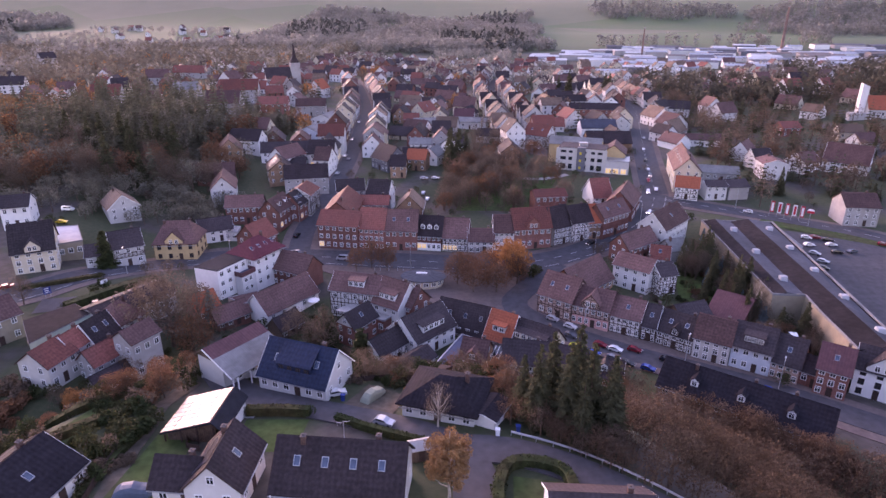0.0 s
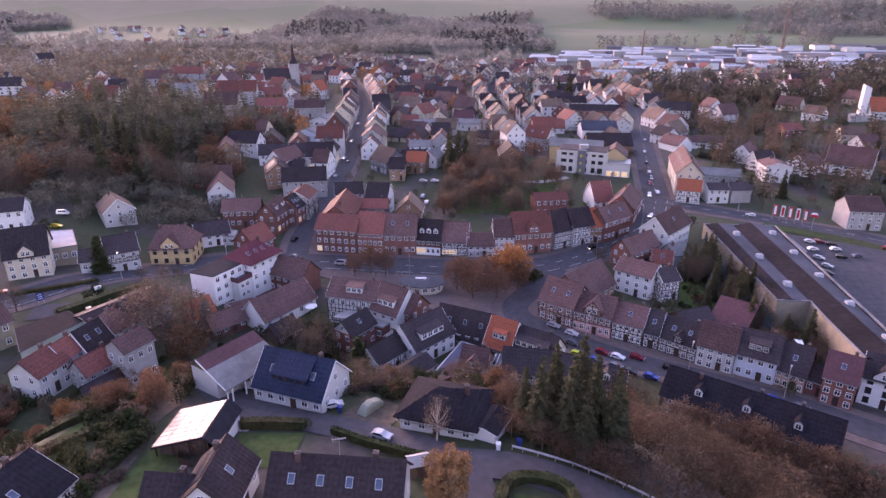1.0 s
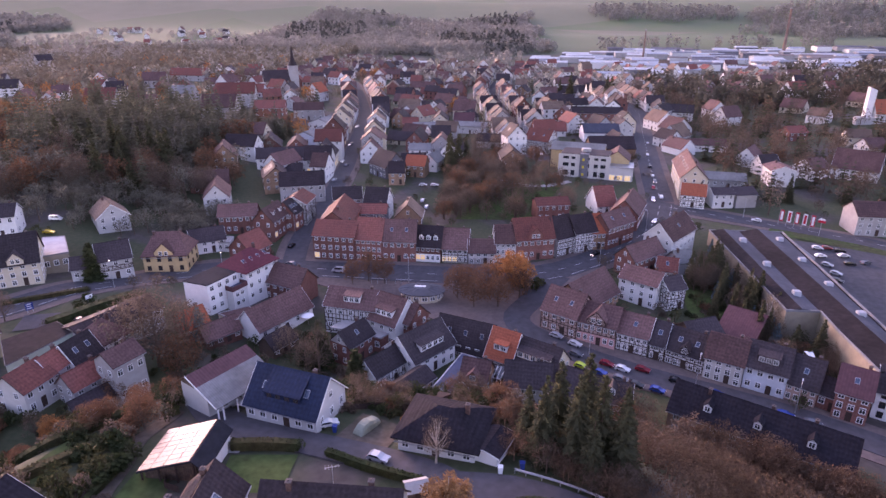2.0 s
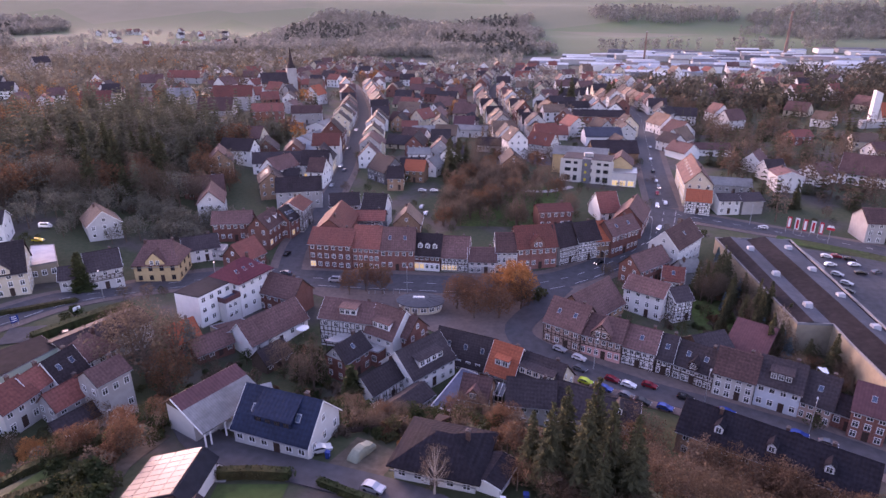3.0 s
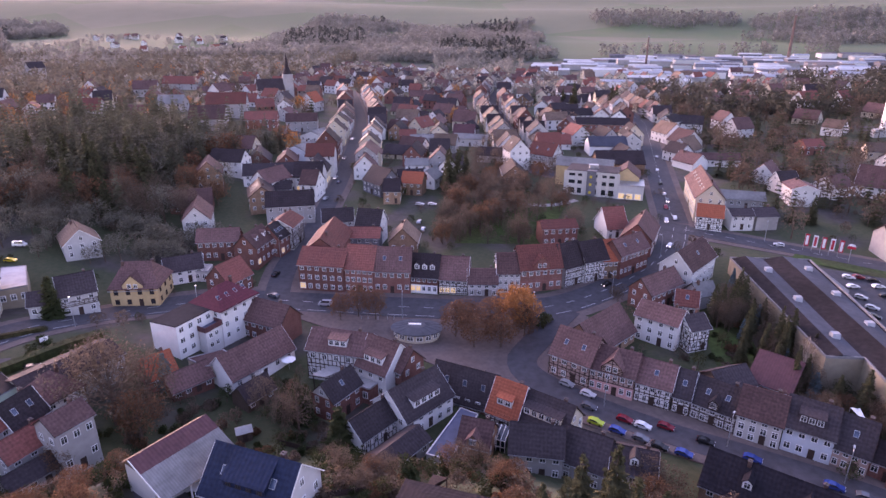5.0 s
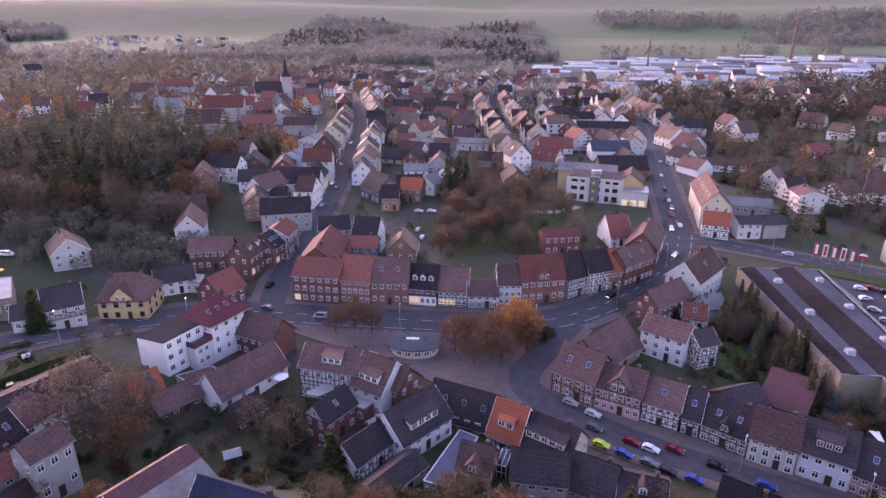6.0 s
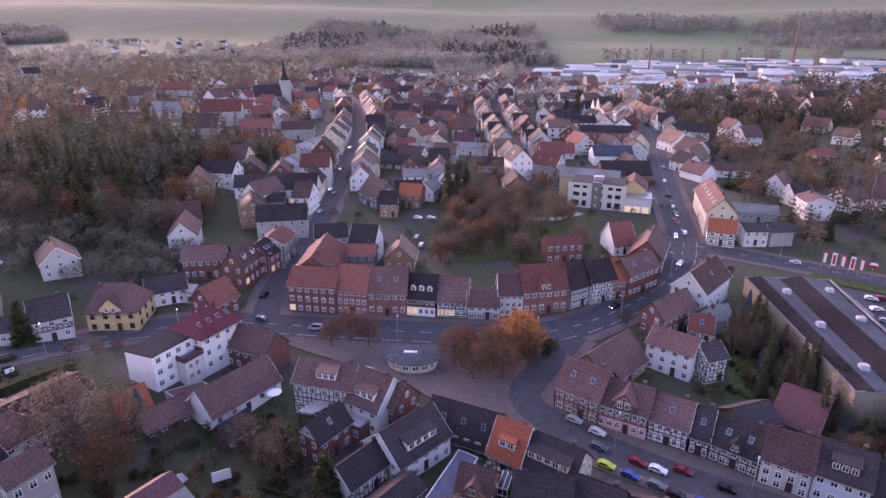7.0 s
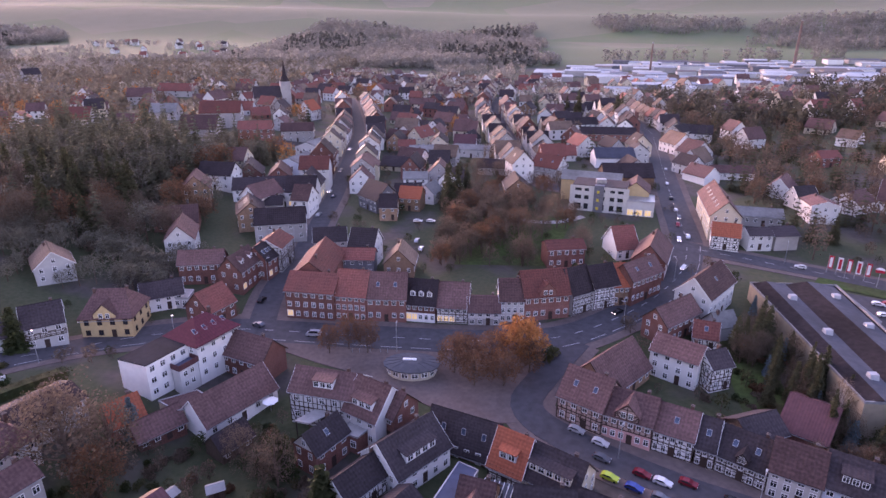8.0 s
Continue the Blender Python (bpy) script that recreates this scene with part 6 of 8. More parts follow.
def far_row(line, start, end, set_back, sides, group):
    """Old houses wall to wall along both sides of a street."""
    pts = smooth_line(line, 1.0)
    for s in sides:
        run, need = 0.0, 0.0
        for i in range(1, len(pts) - 1):
            run += (pts[i] - pts[i - 1]).length
            if pts[i].y < start or pts[i].y > end or run < need:
                continue
            way = (pts[i + 1] - pts[i - 1]).normalized()
            L, W = town.uniform(7.5, 11.5), town.uniform(8.5, 10.5)
            q = pts[i] + way * (L / 2) + Vector((way.y, -way.x, 0)) * s * (set_back + W / 2)
            if not all((q.x - a) ** 2 + (q.y - b) ** 2 > (4.5 + r) ** 2 for a, b, r in PLACED):
                continue
            need = run + L + 0.15
            turn = math.degrees(math.atan2(way.y, way.x)) + (90 if town.random() < 0.12 else 0)
            far_house(q.x, q.y, turn, L, W, town.choice((2, 2, 2, 3)), town.choice(("white", "white", "cream", "brick", "grey", "white")),
                      town.choice(("brown", "tan", "dark", "red", "brown", "umber", "dark", "brown", "dark")), group)
            PLACED[-1] = (q.x, q.y, 4.2)


def placed_house(x, y, rot, L, W, h, r, wall, roof, floors, group="houses in the old town", **more):
    """A house of the middle distance, placed to fit the camera's view, its front and one gable turned to it."""
    side = x * math.sin(radians(rot)) + (20 - y) * math.cos(radians(rot))
    turn = rot + 180 if side > 0 else rot
    toward = -x * math.cos(radians(turn)) + (20 - y) * math.sin(radians(turn))
    house(x, y, ground_z(x, y), turn, L, W, h, r, wall=wall, roof=roof, floors=floors, cols=max(2, round(L / 3.4)), deep=False, trim=False, lit=0,
          ends="+" if toward > 0 else "-", group=group, **more)


placed_house(-85.2, 255.5, 14, 21.1, 9, 5.2, 8.5, "white", "dark", 2)
placed_house(-81.7, 244.5, 62, 12.0, 9, 5.6, 9.5, "white", "brown", 2)
placed_house(-65.3, 242.0, -4, 6.2, 10, 6.4, 10.5, "white", "brown", 2)
placed_house(-77.8, 241.9, 14, 8.8, 8, 3.4, 5.5, "white", "dark", 1)
placed_house(-67.2, 221.6, 15, 15.8, 9.5, 6.2, 10, "grey", "umber", 2)
placed_house(-82.4, 291.0, 75, 15.0, 13, 6.5, 9, "paleblue", "grey", 2)
placed_house(-84.8, 323.0, 75, 12.0, 13, 6.5, 9, "white", "grey", 2)
placed_house(-122.1, 348.0, 12, 16.9, 10, 5.5, 9, "brick", "red", 2)
placed_house(-103.8, 360.0, 12, 16.9, 9, 6, 9.5, "grey", "brown", 2)
placed_house(-118.2, 378.5, 80, 9.0, 9, 5, 8, "white", "brown", 2)
placed_house(-118.2, 431.6, 75, 12.0, 10, 6.5, 12, "white", "orange", 2)
placed_house(-46.5, 383.8, 60, 11.0, 11, 5, 9, "white", "tan", 2)
placed_house(-32.7, 400.9, 70, 10.0, 8, 6, 9.5, "white", "dark", 2)
placed_house(-33.6, 338.3, 11, 13.6, 12, 4, 6, "grey", "grey", 1)
placed_house(-42.6, 344.0, 5, 8.5, 7, 5, 7.5, "brick", "red", 2)
placed_house(-31.3, 264.5, 12, 10.1, 8, 4, 6.5, "white", "dark", 1)
placed_house(-29.9, 276.5, 4, 9.5, 7, 6, 8, "white", "grey", 2)
placed_house(-22.8, 262.3, 70, 8.0, 7, 4.5, 7.5, "white", "grey", 1)
placed_house(-35.2, 242.3, 4, 6.1, 8, 5, 8.5, "brown", "umber", 2)
placed_house(-16.4, 399.8, 12, 9.0, 9, 6, 10, "white", "brown", 2)
placed_house(-13.3, 353.5, -4, 11.1, 9, 5, 9, "white", "plum", 2)
placed_house(-9.1, 341.8, -10, 17.9, 8, 4.2, 6, "white", "grey", 1)
placed_house(1.9, 306.0, -10, 13.5, 8, 3.6, 6.5, "grey", "dark", 1)
placed_house(10.3, 273.6, 95, 14.0, 9, 4.2, 8, "brown", "umber", 1)
placed_house(43.6, 376.0, 75, 11.0, 9, 6, 10, "brick", "brown", 2)
placed_house(65.8, 392.1, -3, 30.3, 10, 4.5, 7.5, "brick", "umber", 1)
placed_house(69.6, 417.9, 80, 11.0, 9, 6, 10, "white", "brown", 2)
placed_house(80.0, 416.5, 80, 11.0, 9, 5.4, 9, "white", "dark", 2)
placed_house(53.8, 419.5, 12, 19.6, 9, 5.5, 9, "white", "dark", 2)
placed_house(114.2, 392.3, -16, 17.4, 10, 5.5, 9.5, "white", "dark", 2)
placed_house(95.2, 360.5, 112, 13.0, 11, 5.5, 10.5, "white", "tan", 2)
placed_house(99.3, 343.4, 118, 11.0, 13, 4.2, 9.5, "white", "brown", 2)
placed_house(87.6, 313.0, 120, 10.0, 9, 4.8, 8.5, "white", "dark", 2)
placed_house(103.5, 305.6, -3, 17.2, 8, 3.4, 5.5, "white", "brown", 1)
placed_house(153.0, 327.6, 12, 10.1, 8, 4.5, 7, "brick", "red", 2)
placed_house(183.2, 365.7, 130, 10.0, 9, 4.4, 8, "white", "tan", 1)
placed_house(25.8, 495.1, 70, 12.0, 10, 5, 9, "brown", "umber", 2)
placed_house(-56.9, 315.5, 12, 6.0, 8, 5, 9, "grey", "brown", 2)
placed_house(174.1, 310.9, -12, 10.2, 9, 4, 7, "cream", "tan", 1)
placed_house(170.2, 291.4, 12, 9.3, 9, 4, 7.5, "white", "brown", 2)


far_row(LEFT_STREET, 206, 520, 4.2, (-1,), "houses along the high street")
far_row(LEFT_STREET, 268, 520, 5.4, (1,), "houses along the high street")
far_row(MID, 292, 600, 4.2, (-1, 1), "houses along the second street")
far_row(RIGHT, 400, 500, 7.0, (-1, 1), "houses along the through road")


def scatter(x0, x1, y0, y1, count, gap, tones, tops, group, keep=lambda x, y: True, windows=True, turn=0, floors=(1, 2, 2), jitter=18):
    made = tries = 0
    while made < count and tries < count * 14:
        tries += 1
        x, y = town.uniform(x0, x1), town.uniform(y0, y1)
        if not keep(x, y) or not free(x, y, gap, 3.0):
            continue
        made += 1
        far_house(x, y, turn + town.choice((0, 90)) + town.uniform(-jitter, jitter), town.uniform(9, 14), town.uniform(8, 10.5), town.choice(floors), town.choice(tones), town.choice(tops), group, windows=windows)


OLD_WALLS, OLD_TOPS = ("white", "white", "cream", "brick", "grey", "brown"), ("brown", "dark", "umber", "tan", "brown", "dark", "red")
scatter(-118, -66, 205, 300, 8, 7.0, OLD_WALLS, ("brown", "dark", "umber", "brown"), "houses behind the high street", lambda x, y: x > -100 + (y - 205) * -0.15, turn=10)
scatter(-52, 12, 262, 420, 26, 6.5, OLD_WALLS, OLD_TOPS, "houses in the old town", lambda x, y: not (-14 < x < 8 and y < 330), turn=-15)
scatter(30, 92, 300, 460, 14, 7.0, OLD_WALLS, OLD_TOPS, "houses in the old town", turn=5)
scatter(-190, 60, 420, 760, 150, 7.0, ("white", "cream", "grey", "brick", "white"), ("brown", "dark", "red", "brown", "tan", "dark"), "houses in the far town", windows=False, turn=-10)
scatter(60, 260, 470, 760, 50, 8.0, ("white", "cream", "grey", "white"), ("brown", "dark", "red", "tan"), "houses in the far town", windows=False, turn=10)
scatter(135, 300, 270, 480, 14, 11.0, ("white", "white", "cream"), ("brown", "dark", "brown", "red"), "villas on the slope", turn=25)
for x, y, turn, L, floors, roof in ((-334, 421, 20, 15, 2, "dark"), (-481, 661, 60, 16, 3, "dark"), (-228, 361, 10, 17, 2, "red"), (-271, 501, 15, 18, 2, "brown"), (-269, 557, -5, 34, 2, "red"), (-201, 406, 5, 16, 2, "grey"),
                                   (-193, 460, 70, 13, 3, "brown"), (-152, 376, 12, 22, 3, "red"), (-144, 333, 5, 18, 2, "brown"), (-226, 604, 0, 15, 2, "red"), (-398, 489, 10, 18, 2, "dark")):
    # grey on the larger white villas stands in for haze that dims them
    far_house(x, y, turn, L, 11, floors, "grey" if L > 15 else "white", roof, "villas among the trees")
    PLACED.extend([(x - x / y * 16, y - 16, 8), (x - x / y * 32, y - 32, 6)])
scatter(-330, -120, 345, 640, 26, 11.0, ("white", "white", "cream", "brick"), ("brown", "red", "dark", "brown"), "villas among the trees", turn=15)
scatter(-780, -470, 1080, 1300, 16, 12.0, ("white",), ("dark", "brown", "red"), "far hamlet on the hill", windows=False, floors=(2,))
scatter(260, 520, 420, 760, 40, 11.0, ("white", "cream"), ("brown", "dark", "red"), "far villas", windows=False)

FAR.finish("far_houses", "tiled houses of the far town quarters", "houses")
WORKS = [material(f"pale_works_roof_{i}", c, 0.75, 0.0, stain=0.3, spread=0.15, grain=0.15) for i, c in enumerate(((0.45, 0.48, 0.50), (0.30, 0.34, 0.38), (0.40, 0.41, 0.41), (0.17, 0.19, 0.22), (0.17, 0.14, 0.13), (0.10, 0.10, 0.12), (0.46, 0.48, 0.50)))]


def works_hall(x, y, L, W, h, rot, mat, saw):
    ob = thing("works_hall", pose(x, y, ground_z(x, y), 0, 0, rot), "long low works hall with pale sheet roof", "factory", "halls of the works")
    part("wall", Shape().box(-L / 2, L / 2, -W / 2, W / 2, -3, h), WALL[town.choice(("white", "grey", "white", "grey", "slate"))], ob)
    n = max(1, int(W / 12)) if saw else 1
    for i in range(n):
        y0, y1 = -W / 2 + W * i / n, -W / 2 + W * (i + 1) / n
        part("roof", Shape().prism([(y0, h + 0.01), (y1, h + 0.01), (y1, h + 0.3), ((y0 + y1) / 2, h + 1.8), (y0, h + 0.3)], 0, -L / 2 - 0.3, L / 2 + 0.3), mat, ob)
    PLACED.append((x, y, 20))


for row in range(9):
    for col in range(15):
        wx, wy = 70 + col * 41 + town.uniform(-12, 12), 770 + row * 35 + town.uniform(-9, 9)
        if wx < 60 + (row - 3) * 22 or town.random() < 0.22 or wx > 650:
            continue
        works_hall(wx, wy, town.uniform(20, 46), town.uniform(12, 26), town.uniform(4, 6.5), town.uniform(-16, 0), town.choice(WORKS), False)
for wx, wy, L in ((150, 690, 40), (200, 705, 46), (170, 735, 50), (235, 745, 42), (270, 700, 40), (310, 730, 44), (130, 755, 46), (340, 690, 38), (210, 770, 50), (380, 745, 50), (120, 640, 30), (175, 650, 34)):
    works_hall(wx, wy, L, town.uniform(14, 24), town.uniform(4, 7), town.uniform(-12, -2), town.choice(WORKS), town.random() < 0.4)
for wx, wy in ((-112, 758), (-94, 764), (-78, 757), (-150, 770), (10, 700), (40, 720), (-30, 730), (60, 760)):
    works_hall(wx, wy, 18, 12, 4, town.uniform(-8, 8), WORKS[0], False)


# ---- trees and shrubs ----
woods = random.Random(9)
# lawns, drives and paths stay open
PLACED.extend([(-57, 70.5, 4.0), (-55.5, 73, 3.0), (-40.5, 54, 3.0), (-40.5, 59, 3.0), (-41, 64, 2.5), (-44, 56, 1.2), (-45, 60, 1.2), (-46, 65, 1.2), (-46.3, 70, 1.2), (-47.4, 76, 1.2), (-33.8, 76, 2.5), (-28, 70, 4.5), (-15, 81, 4.0)])
tree("gold0", 8.0, 156.5, 1.28, label="large golden orange tree on the square")
for x, y, s in ((-6.5, 151.5, 0.95), (-2, 147, 0.9), (1.5, 153, 1.0), (4, 147.5, 0.9), (-4, 155, 0.85), (9.5, 152.5, 0.85)):
    tree("rust%d" % woods.randrange(3), x, y, s, "trees on the square")
for x, y, s in ((-31, 158.5, 0.95), (-26.5, 157.5, 0.9), (-35, 156.5, 0.8)):
    tree("rust%d" % woods.randrange(3), x, y, s, "trees beside the main road", wide=0.75)
tree("bare0", -65.5, 112, 1.75, label="large bare willow-like tree with rusty twigs", wide=1.15)
tree("rust1", -60, 110, 1.05)
tree("bare1", -71, 117, 1.35)
tree("bare2", -61, 116, 1.4)
tree("amber0", -2.6, 59.6, 1.12, wide=1.0)
tree("birch0", -5.2, 73.6, 0.9)
for x, y, s, w in ((-24.5, 111.5, 0.95, 1.9), (-32.5, 119, 0.95, 1.1), (-38, 119.5, 0.5, 1.3)):
    tree("thuja0", x, y, s, wide=w)
tree("thuja0", -100.2, 145.6, 1.15, wide=1.55, label="tall dense dark conifer before a white house")
tree("blue0", -62.5, 124.5, 1.0)
tree("blue0", -100, 150.5, 0.6)
tree("gold0", -70.0, 86.5, 0.55, label="small golden yellow garden tree")
tree("rust2", -49.5, 80.5, 0.55, label="round russet garden tree")
for x, y, s in ((-52, 84, 0.5), (-55, 80, 0.45)):
    tree("rust0", x, y, s)
for x, y in ((62, 157), (66, 160), (68, 150), (64, 148), (70, 144), (60, 163)):
    tree("fir%d" % woods.randrange(3), x, y, woods.uniform(0.55, 0.8), "conifers behind the hall")
for _ in range(26):
    x, y = woods.uniform(55, 66.5), woods.uniform(128, 172)
    if free(x, y, 1.5):
        tree(woods.choice(("bare0", "fir2", "fir1", "fir0")), x, y, woods.uniform(0.5, 0.75), "trees behind the hall")
for _ in range(16):
    x, y = woods.uniform(63, 74), woods.uniform(117, 133)
    if free(x, y, 0.5):
        tree(woods.choice(("bare0", "bare2", "fir1", "rust0")), x, y, woods.uniform(0.45, 0.7), "trees behind the hall")
tree("birch0", 66.5, 140, 1.15, label="slim pale birch beside the hall")
tree("blue0", 65.5, 133, 0.8)
# thicket on the bank below the guard rail, down to the long building
spots_a, spots_b, spots_c = [], [], []
made = 0
while made < 380:
    x = woods.uniform(4, 100)
    rail_y = 72.6 - (x - 5) * 0.70
    front = 99.6 - ((x - 48.6) * 0.53 + 6.0) / 0.848
    y = rail_y + 2.4 + (front - rail_y - 2.4) * woods.random() ** 0.8 if x > 22 else rail_y + woods.uniform(2.6, 13)
    if x < 9 and y < 74:
        continue
    made += 1
    room = -(x - 48.6) * 0.53 - (y - 99.6) * 0.848 - 4.8
    size = woods.uniform(0.62, 0.92) if room > 12 else woods.uniform(0.62, 0.82)
    if x < 24:
        size *= 0.55
    if made < 26:
        tree(woods.choice(("bare0", "bare1", "bare2", "rust1")), x, y, size, "bare thicket on the bank")
    else:
        woods.choice((spots_a, spots_a, spots_a, spots_b, spots_c)).append((x, y, size))
for i in range(30):
    u, v = woods.uniform(0, 19), woods.uniform(6.2, 11)
    spots_a.append((48.6 + u * 0.848 - v * 0.53, 99.6 - u * 0.53 - v * 0.848, woods.uniform(0.62, 0.8)))
tree_mass("thicket", "dense bare brown thicket on the bank", spots_a + spots_c, ("bare", "bare", "bare", "bare"), SHADED_TWIG, 3, 2.5)
tree_mass("russet_thicket", "russet bushes in the thicket on the bank", spots_b, ("bare", "bare", "rust"), BROWN_LEAF, 33, 2.4)
for x, y, s in ((9.0, 76.0, 0.95), (13.0, 74.4, 1.05), (16.2, 75.5, 1.05), (18.6, 73.0, 0.9), (11.2, 79.5, 1.0), (15, 80, 1.1), (19.6, 76.5, 0.9), (7.0, 78.5, 0.75), (14.6, 71.8, 0.8)):
    tree("fir%d" % woods.randrange(3), x, y, s, "spruces on the bank", wide=0.95)
for _ in range(60):
    x, y = woods.uniform(-24, 6), woods.uniform(86, 106)
    if free(x, y, 1.5):
        if woods.random() < 0.25:
            tree(woods.choice(("bare0", "bare2", "rust2")), x, y, woods.uniform(0.35, 0.6))
        else:
            shrub(woods.choice(("green", "brown", "brown", "rust")), x, y, woods.uniform(0.6, 1.2))
for _ in range(70):
    x, y = woods.uniform(-74, -42), woods.uniform(62, 104)
    if free(x, y, 1.0) and not (-46 < x < -34 and y > 76):
        if woods.random() < 0.2:
            tree(woods.choice(("bare0", "bare1", "rust0")), x, y, woods.uniform(0.3, 0.5))
        else:
            shrub(woods.choice(("green", "green", "green", "green", "brown", "rust")), x, y, woods.uniform(0.7, 1.5))
for _ in range(60):
    x, y = woods.uniform(-66, -22), woods.uniform(104, 134)
    if free(x, y, 1.5):
        shrub(woods.choice(("green", "brown", "rust", "brown")), x, y, woods.uniform(0.6, 1.2))
yard("rough_lawn", [(50, 140), (60, 133), (63, 165), (54, 172)], GRASS, "rough dark lawn behind the old street", 0.1)
for _ in range(60):
    x, y = woods.uniform(44, 67), woods.uniform(126, 180)
    if free(x, y, 1.5):
        shrub(woods.choice(("green", "green", "brown", "rust")), x, y, woods.uniform(0.7, 1.3))
for i in range(44):
    x, y = woods.uniform(57, 66.8), 133 + 50 * woods.random() ** 1.2
    if x < 60 and not free(x, y, 1.0):
        continue
    tree(woods.choice(("fir2", "bare2", "fir1", "fir0", "blue0", "bare1")), x, y, woods.uniform(0.55, 0.8), "trees behind the hall", wide=0.8)
# the wood on the west slope
masses = {"bare": [], "rust": [], "fir": [], "gold": []}
near = 0
tries = 0
while tries < 2600:
    tries += 1
    x, y = woods.uniform(-250, -80), woods.uniform(186, 318)
    if x > -92 - (y - 190) * 0.05 or not free(x, y, 2.0, 3.0) or (x > -152 and y < 197) or sum(len(v) for v in masses.values()) + near > 560:
        continue
    dark = -200 < x < -118 and y > 222 + 8 * math.sin(x * 0.1)
    pick = woods.choice(("fir", "fir", "bare", "fir", "fir", "bare") if dark else ("bare", "bare", "rust", "bare", "fir", "bare", "bare", "fir") if x > -170 else ("bare", "gold", "rust", "fir", "bare"))
    size = woods.uniform(0.85, 1.3) * (1.25 if dark else 1.08)
    if y < 232 and x > -165 and near < 60 and pick != "gold":
        near += 1
        tree("%s%d" % (pick, woods.randrange(3)), x, y, size, "trees at the edge of the wood")
    else:
        masses[pick].append((x, y, size))
tree_mass("bare_wood", "bare brown broadleaf wood on the slope", masses["bare"], ("bare", "bare", "bare"), GREY_TWIG, 4, 1.6)
tree_mass("russet_wood", "russet autumn trees in the wood", masses["rust"], ("rust", "rust"), RUST, 5, 1.5)
tree_mass("golden_wood", "golden autumn larches in the wood", masses["gold"], ("rust", "fir"), AMBER, 8)
tree_mass("spruce_wood", "dark spruce stand on the slope", masses["fir"], ("fir", "fir", "fir"), HAZED_NEEDLE, 6, 1.5)
# gardens behind the market row
for _ in range(60):
    x, y = woods.uniform(-18, 30), woods.uniform(203, 300)
    if free(x, y, 2.0, 2.0):
        tree(woods.choice(("bare0", "bare1", "bare2", "rust0", "bare2")), x, y, woods.uniform(0.55, 1.0), "garden trees behind the row")
for x, y, s in ((-14.5, 252, 1.25), (-12, 258, 1.15), (-16, 260, 1.1), (-9, 268, 0.95), (-12, 275, 0.9)):
    tree("fir%d" % woods.randrange(3), x, y, s)
tree("bare1", 22.8, 236, 1.25, label="large bare tree on the lawn")
yard("park_lawn", [(-10, 206), (18, 207), (30, 246), (-6, 247)], GRASS, "rough green lawn behind the row", 0.12)
# trees between the villas, east and west
masses = {"bare": [], "rust": [], "fir": [], "gold": []}
single = 0
for x0, x1, y0, y1, count in ((95, 340, 212, 540, 900), (-420, -105, 345, 760, 620), (-110, 60, 300, 560, 110)):
    for _ in range(count):
        x, y = woods.uniform(x0, x1), woods.uniform(y0, y1)
        if not free(x, y, 2.6, 2.0):
            continue
        pick = woods.choice(("bare", "bare", "rust", "fir", "fir", "fir", "gold" if x < 0 else "bare"))
        size = woods.uniform(0.55, 1.1)
        if y < 290 and x > 0 and single < 40:
            single += 1
            tree(pick + str(0 if pick == "gold" else woods.randrange(3)), x, y, size, "trees between the villas")
        else:
            masses[pick].append((x, y, size))
for _ in range(330):
    x, y = woods.uniform(96, 330), woods.uniform(214, 430)
    if free(x, y, 1.8, 2.0) and not (y < 232 - (x - 90) * 0.2):
        masses["fir" if woods.random() < 0.45 else "bare"].append((x, y, woods.uniform(0.45, 0.8)))
for key, leaf, label in (("bare", TWIG, "bare trees between the villas"), ("rust", BROWN_LEAF, "russet trees between the villas"), ("fir", NEEDLE, "dark conifers between the villas"), ("gold", GOLD, "yellow trees between the villas")):
    tree_mass(key + "_garden_trees", label, masses[key], (key if key != "gold" else "rust",) * 2, leaf, 7 + len(key), 0.65)
for x, y, s in ((58, 465, 1.5), (82, 455, 1.4), (88, 470, 1.3), (52, 478, 1.1)):
    tree("fir0", x, y, s)


def rough_crown(seed, quads, tall):
    """A far tree, one metre high: ragged clumps and a stem, all four-sided."""
    rng = random.Random(seed)
    s = Shape()
    for i in range(quads):
        f = rng.random()
        z = 0.16 + 0.80 * f
        wide = (0.20 * (1 - f) + 0.02) if tall else 0.27 * math.sqrt(max(0.03, 1 - ((z - 0.52) / 0.5) ** 2))
        a, k = rng.uniform(0, 6.283), wide * rng.uniform(0.45, 1.1)
        leaves(s, rng, (math.cos(a) * k, math.sin(a) * k, z), (0.01, 0.01, 0.01), 1, 0.075 * math.sqrt(46 / quads))
    for i in range(4):
        c, d = (-1, -1, 1, 1)[i] * 0.012, (-1, 1, 1, -1)[i] * 0.012
        e, h = (-1, 1, 1, -1)[i] * 0.012, (1, 1, -1, -1)[i] * 0.012
        s.add([(c, d, -0.05), (e, h, -0.05), (e * 0.4, h * 0.4, 0.7), (c * 0.4, d * 0.4, 0.7)], [(0, 1, 2, 3)])
    return np.array(s.points), np.array(s.faces)


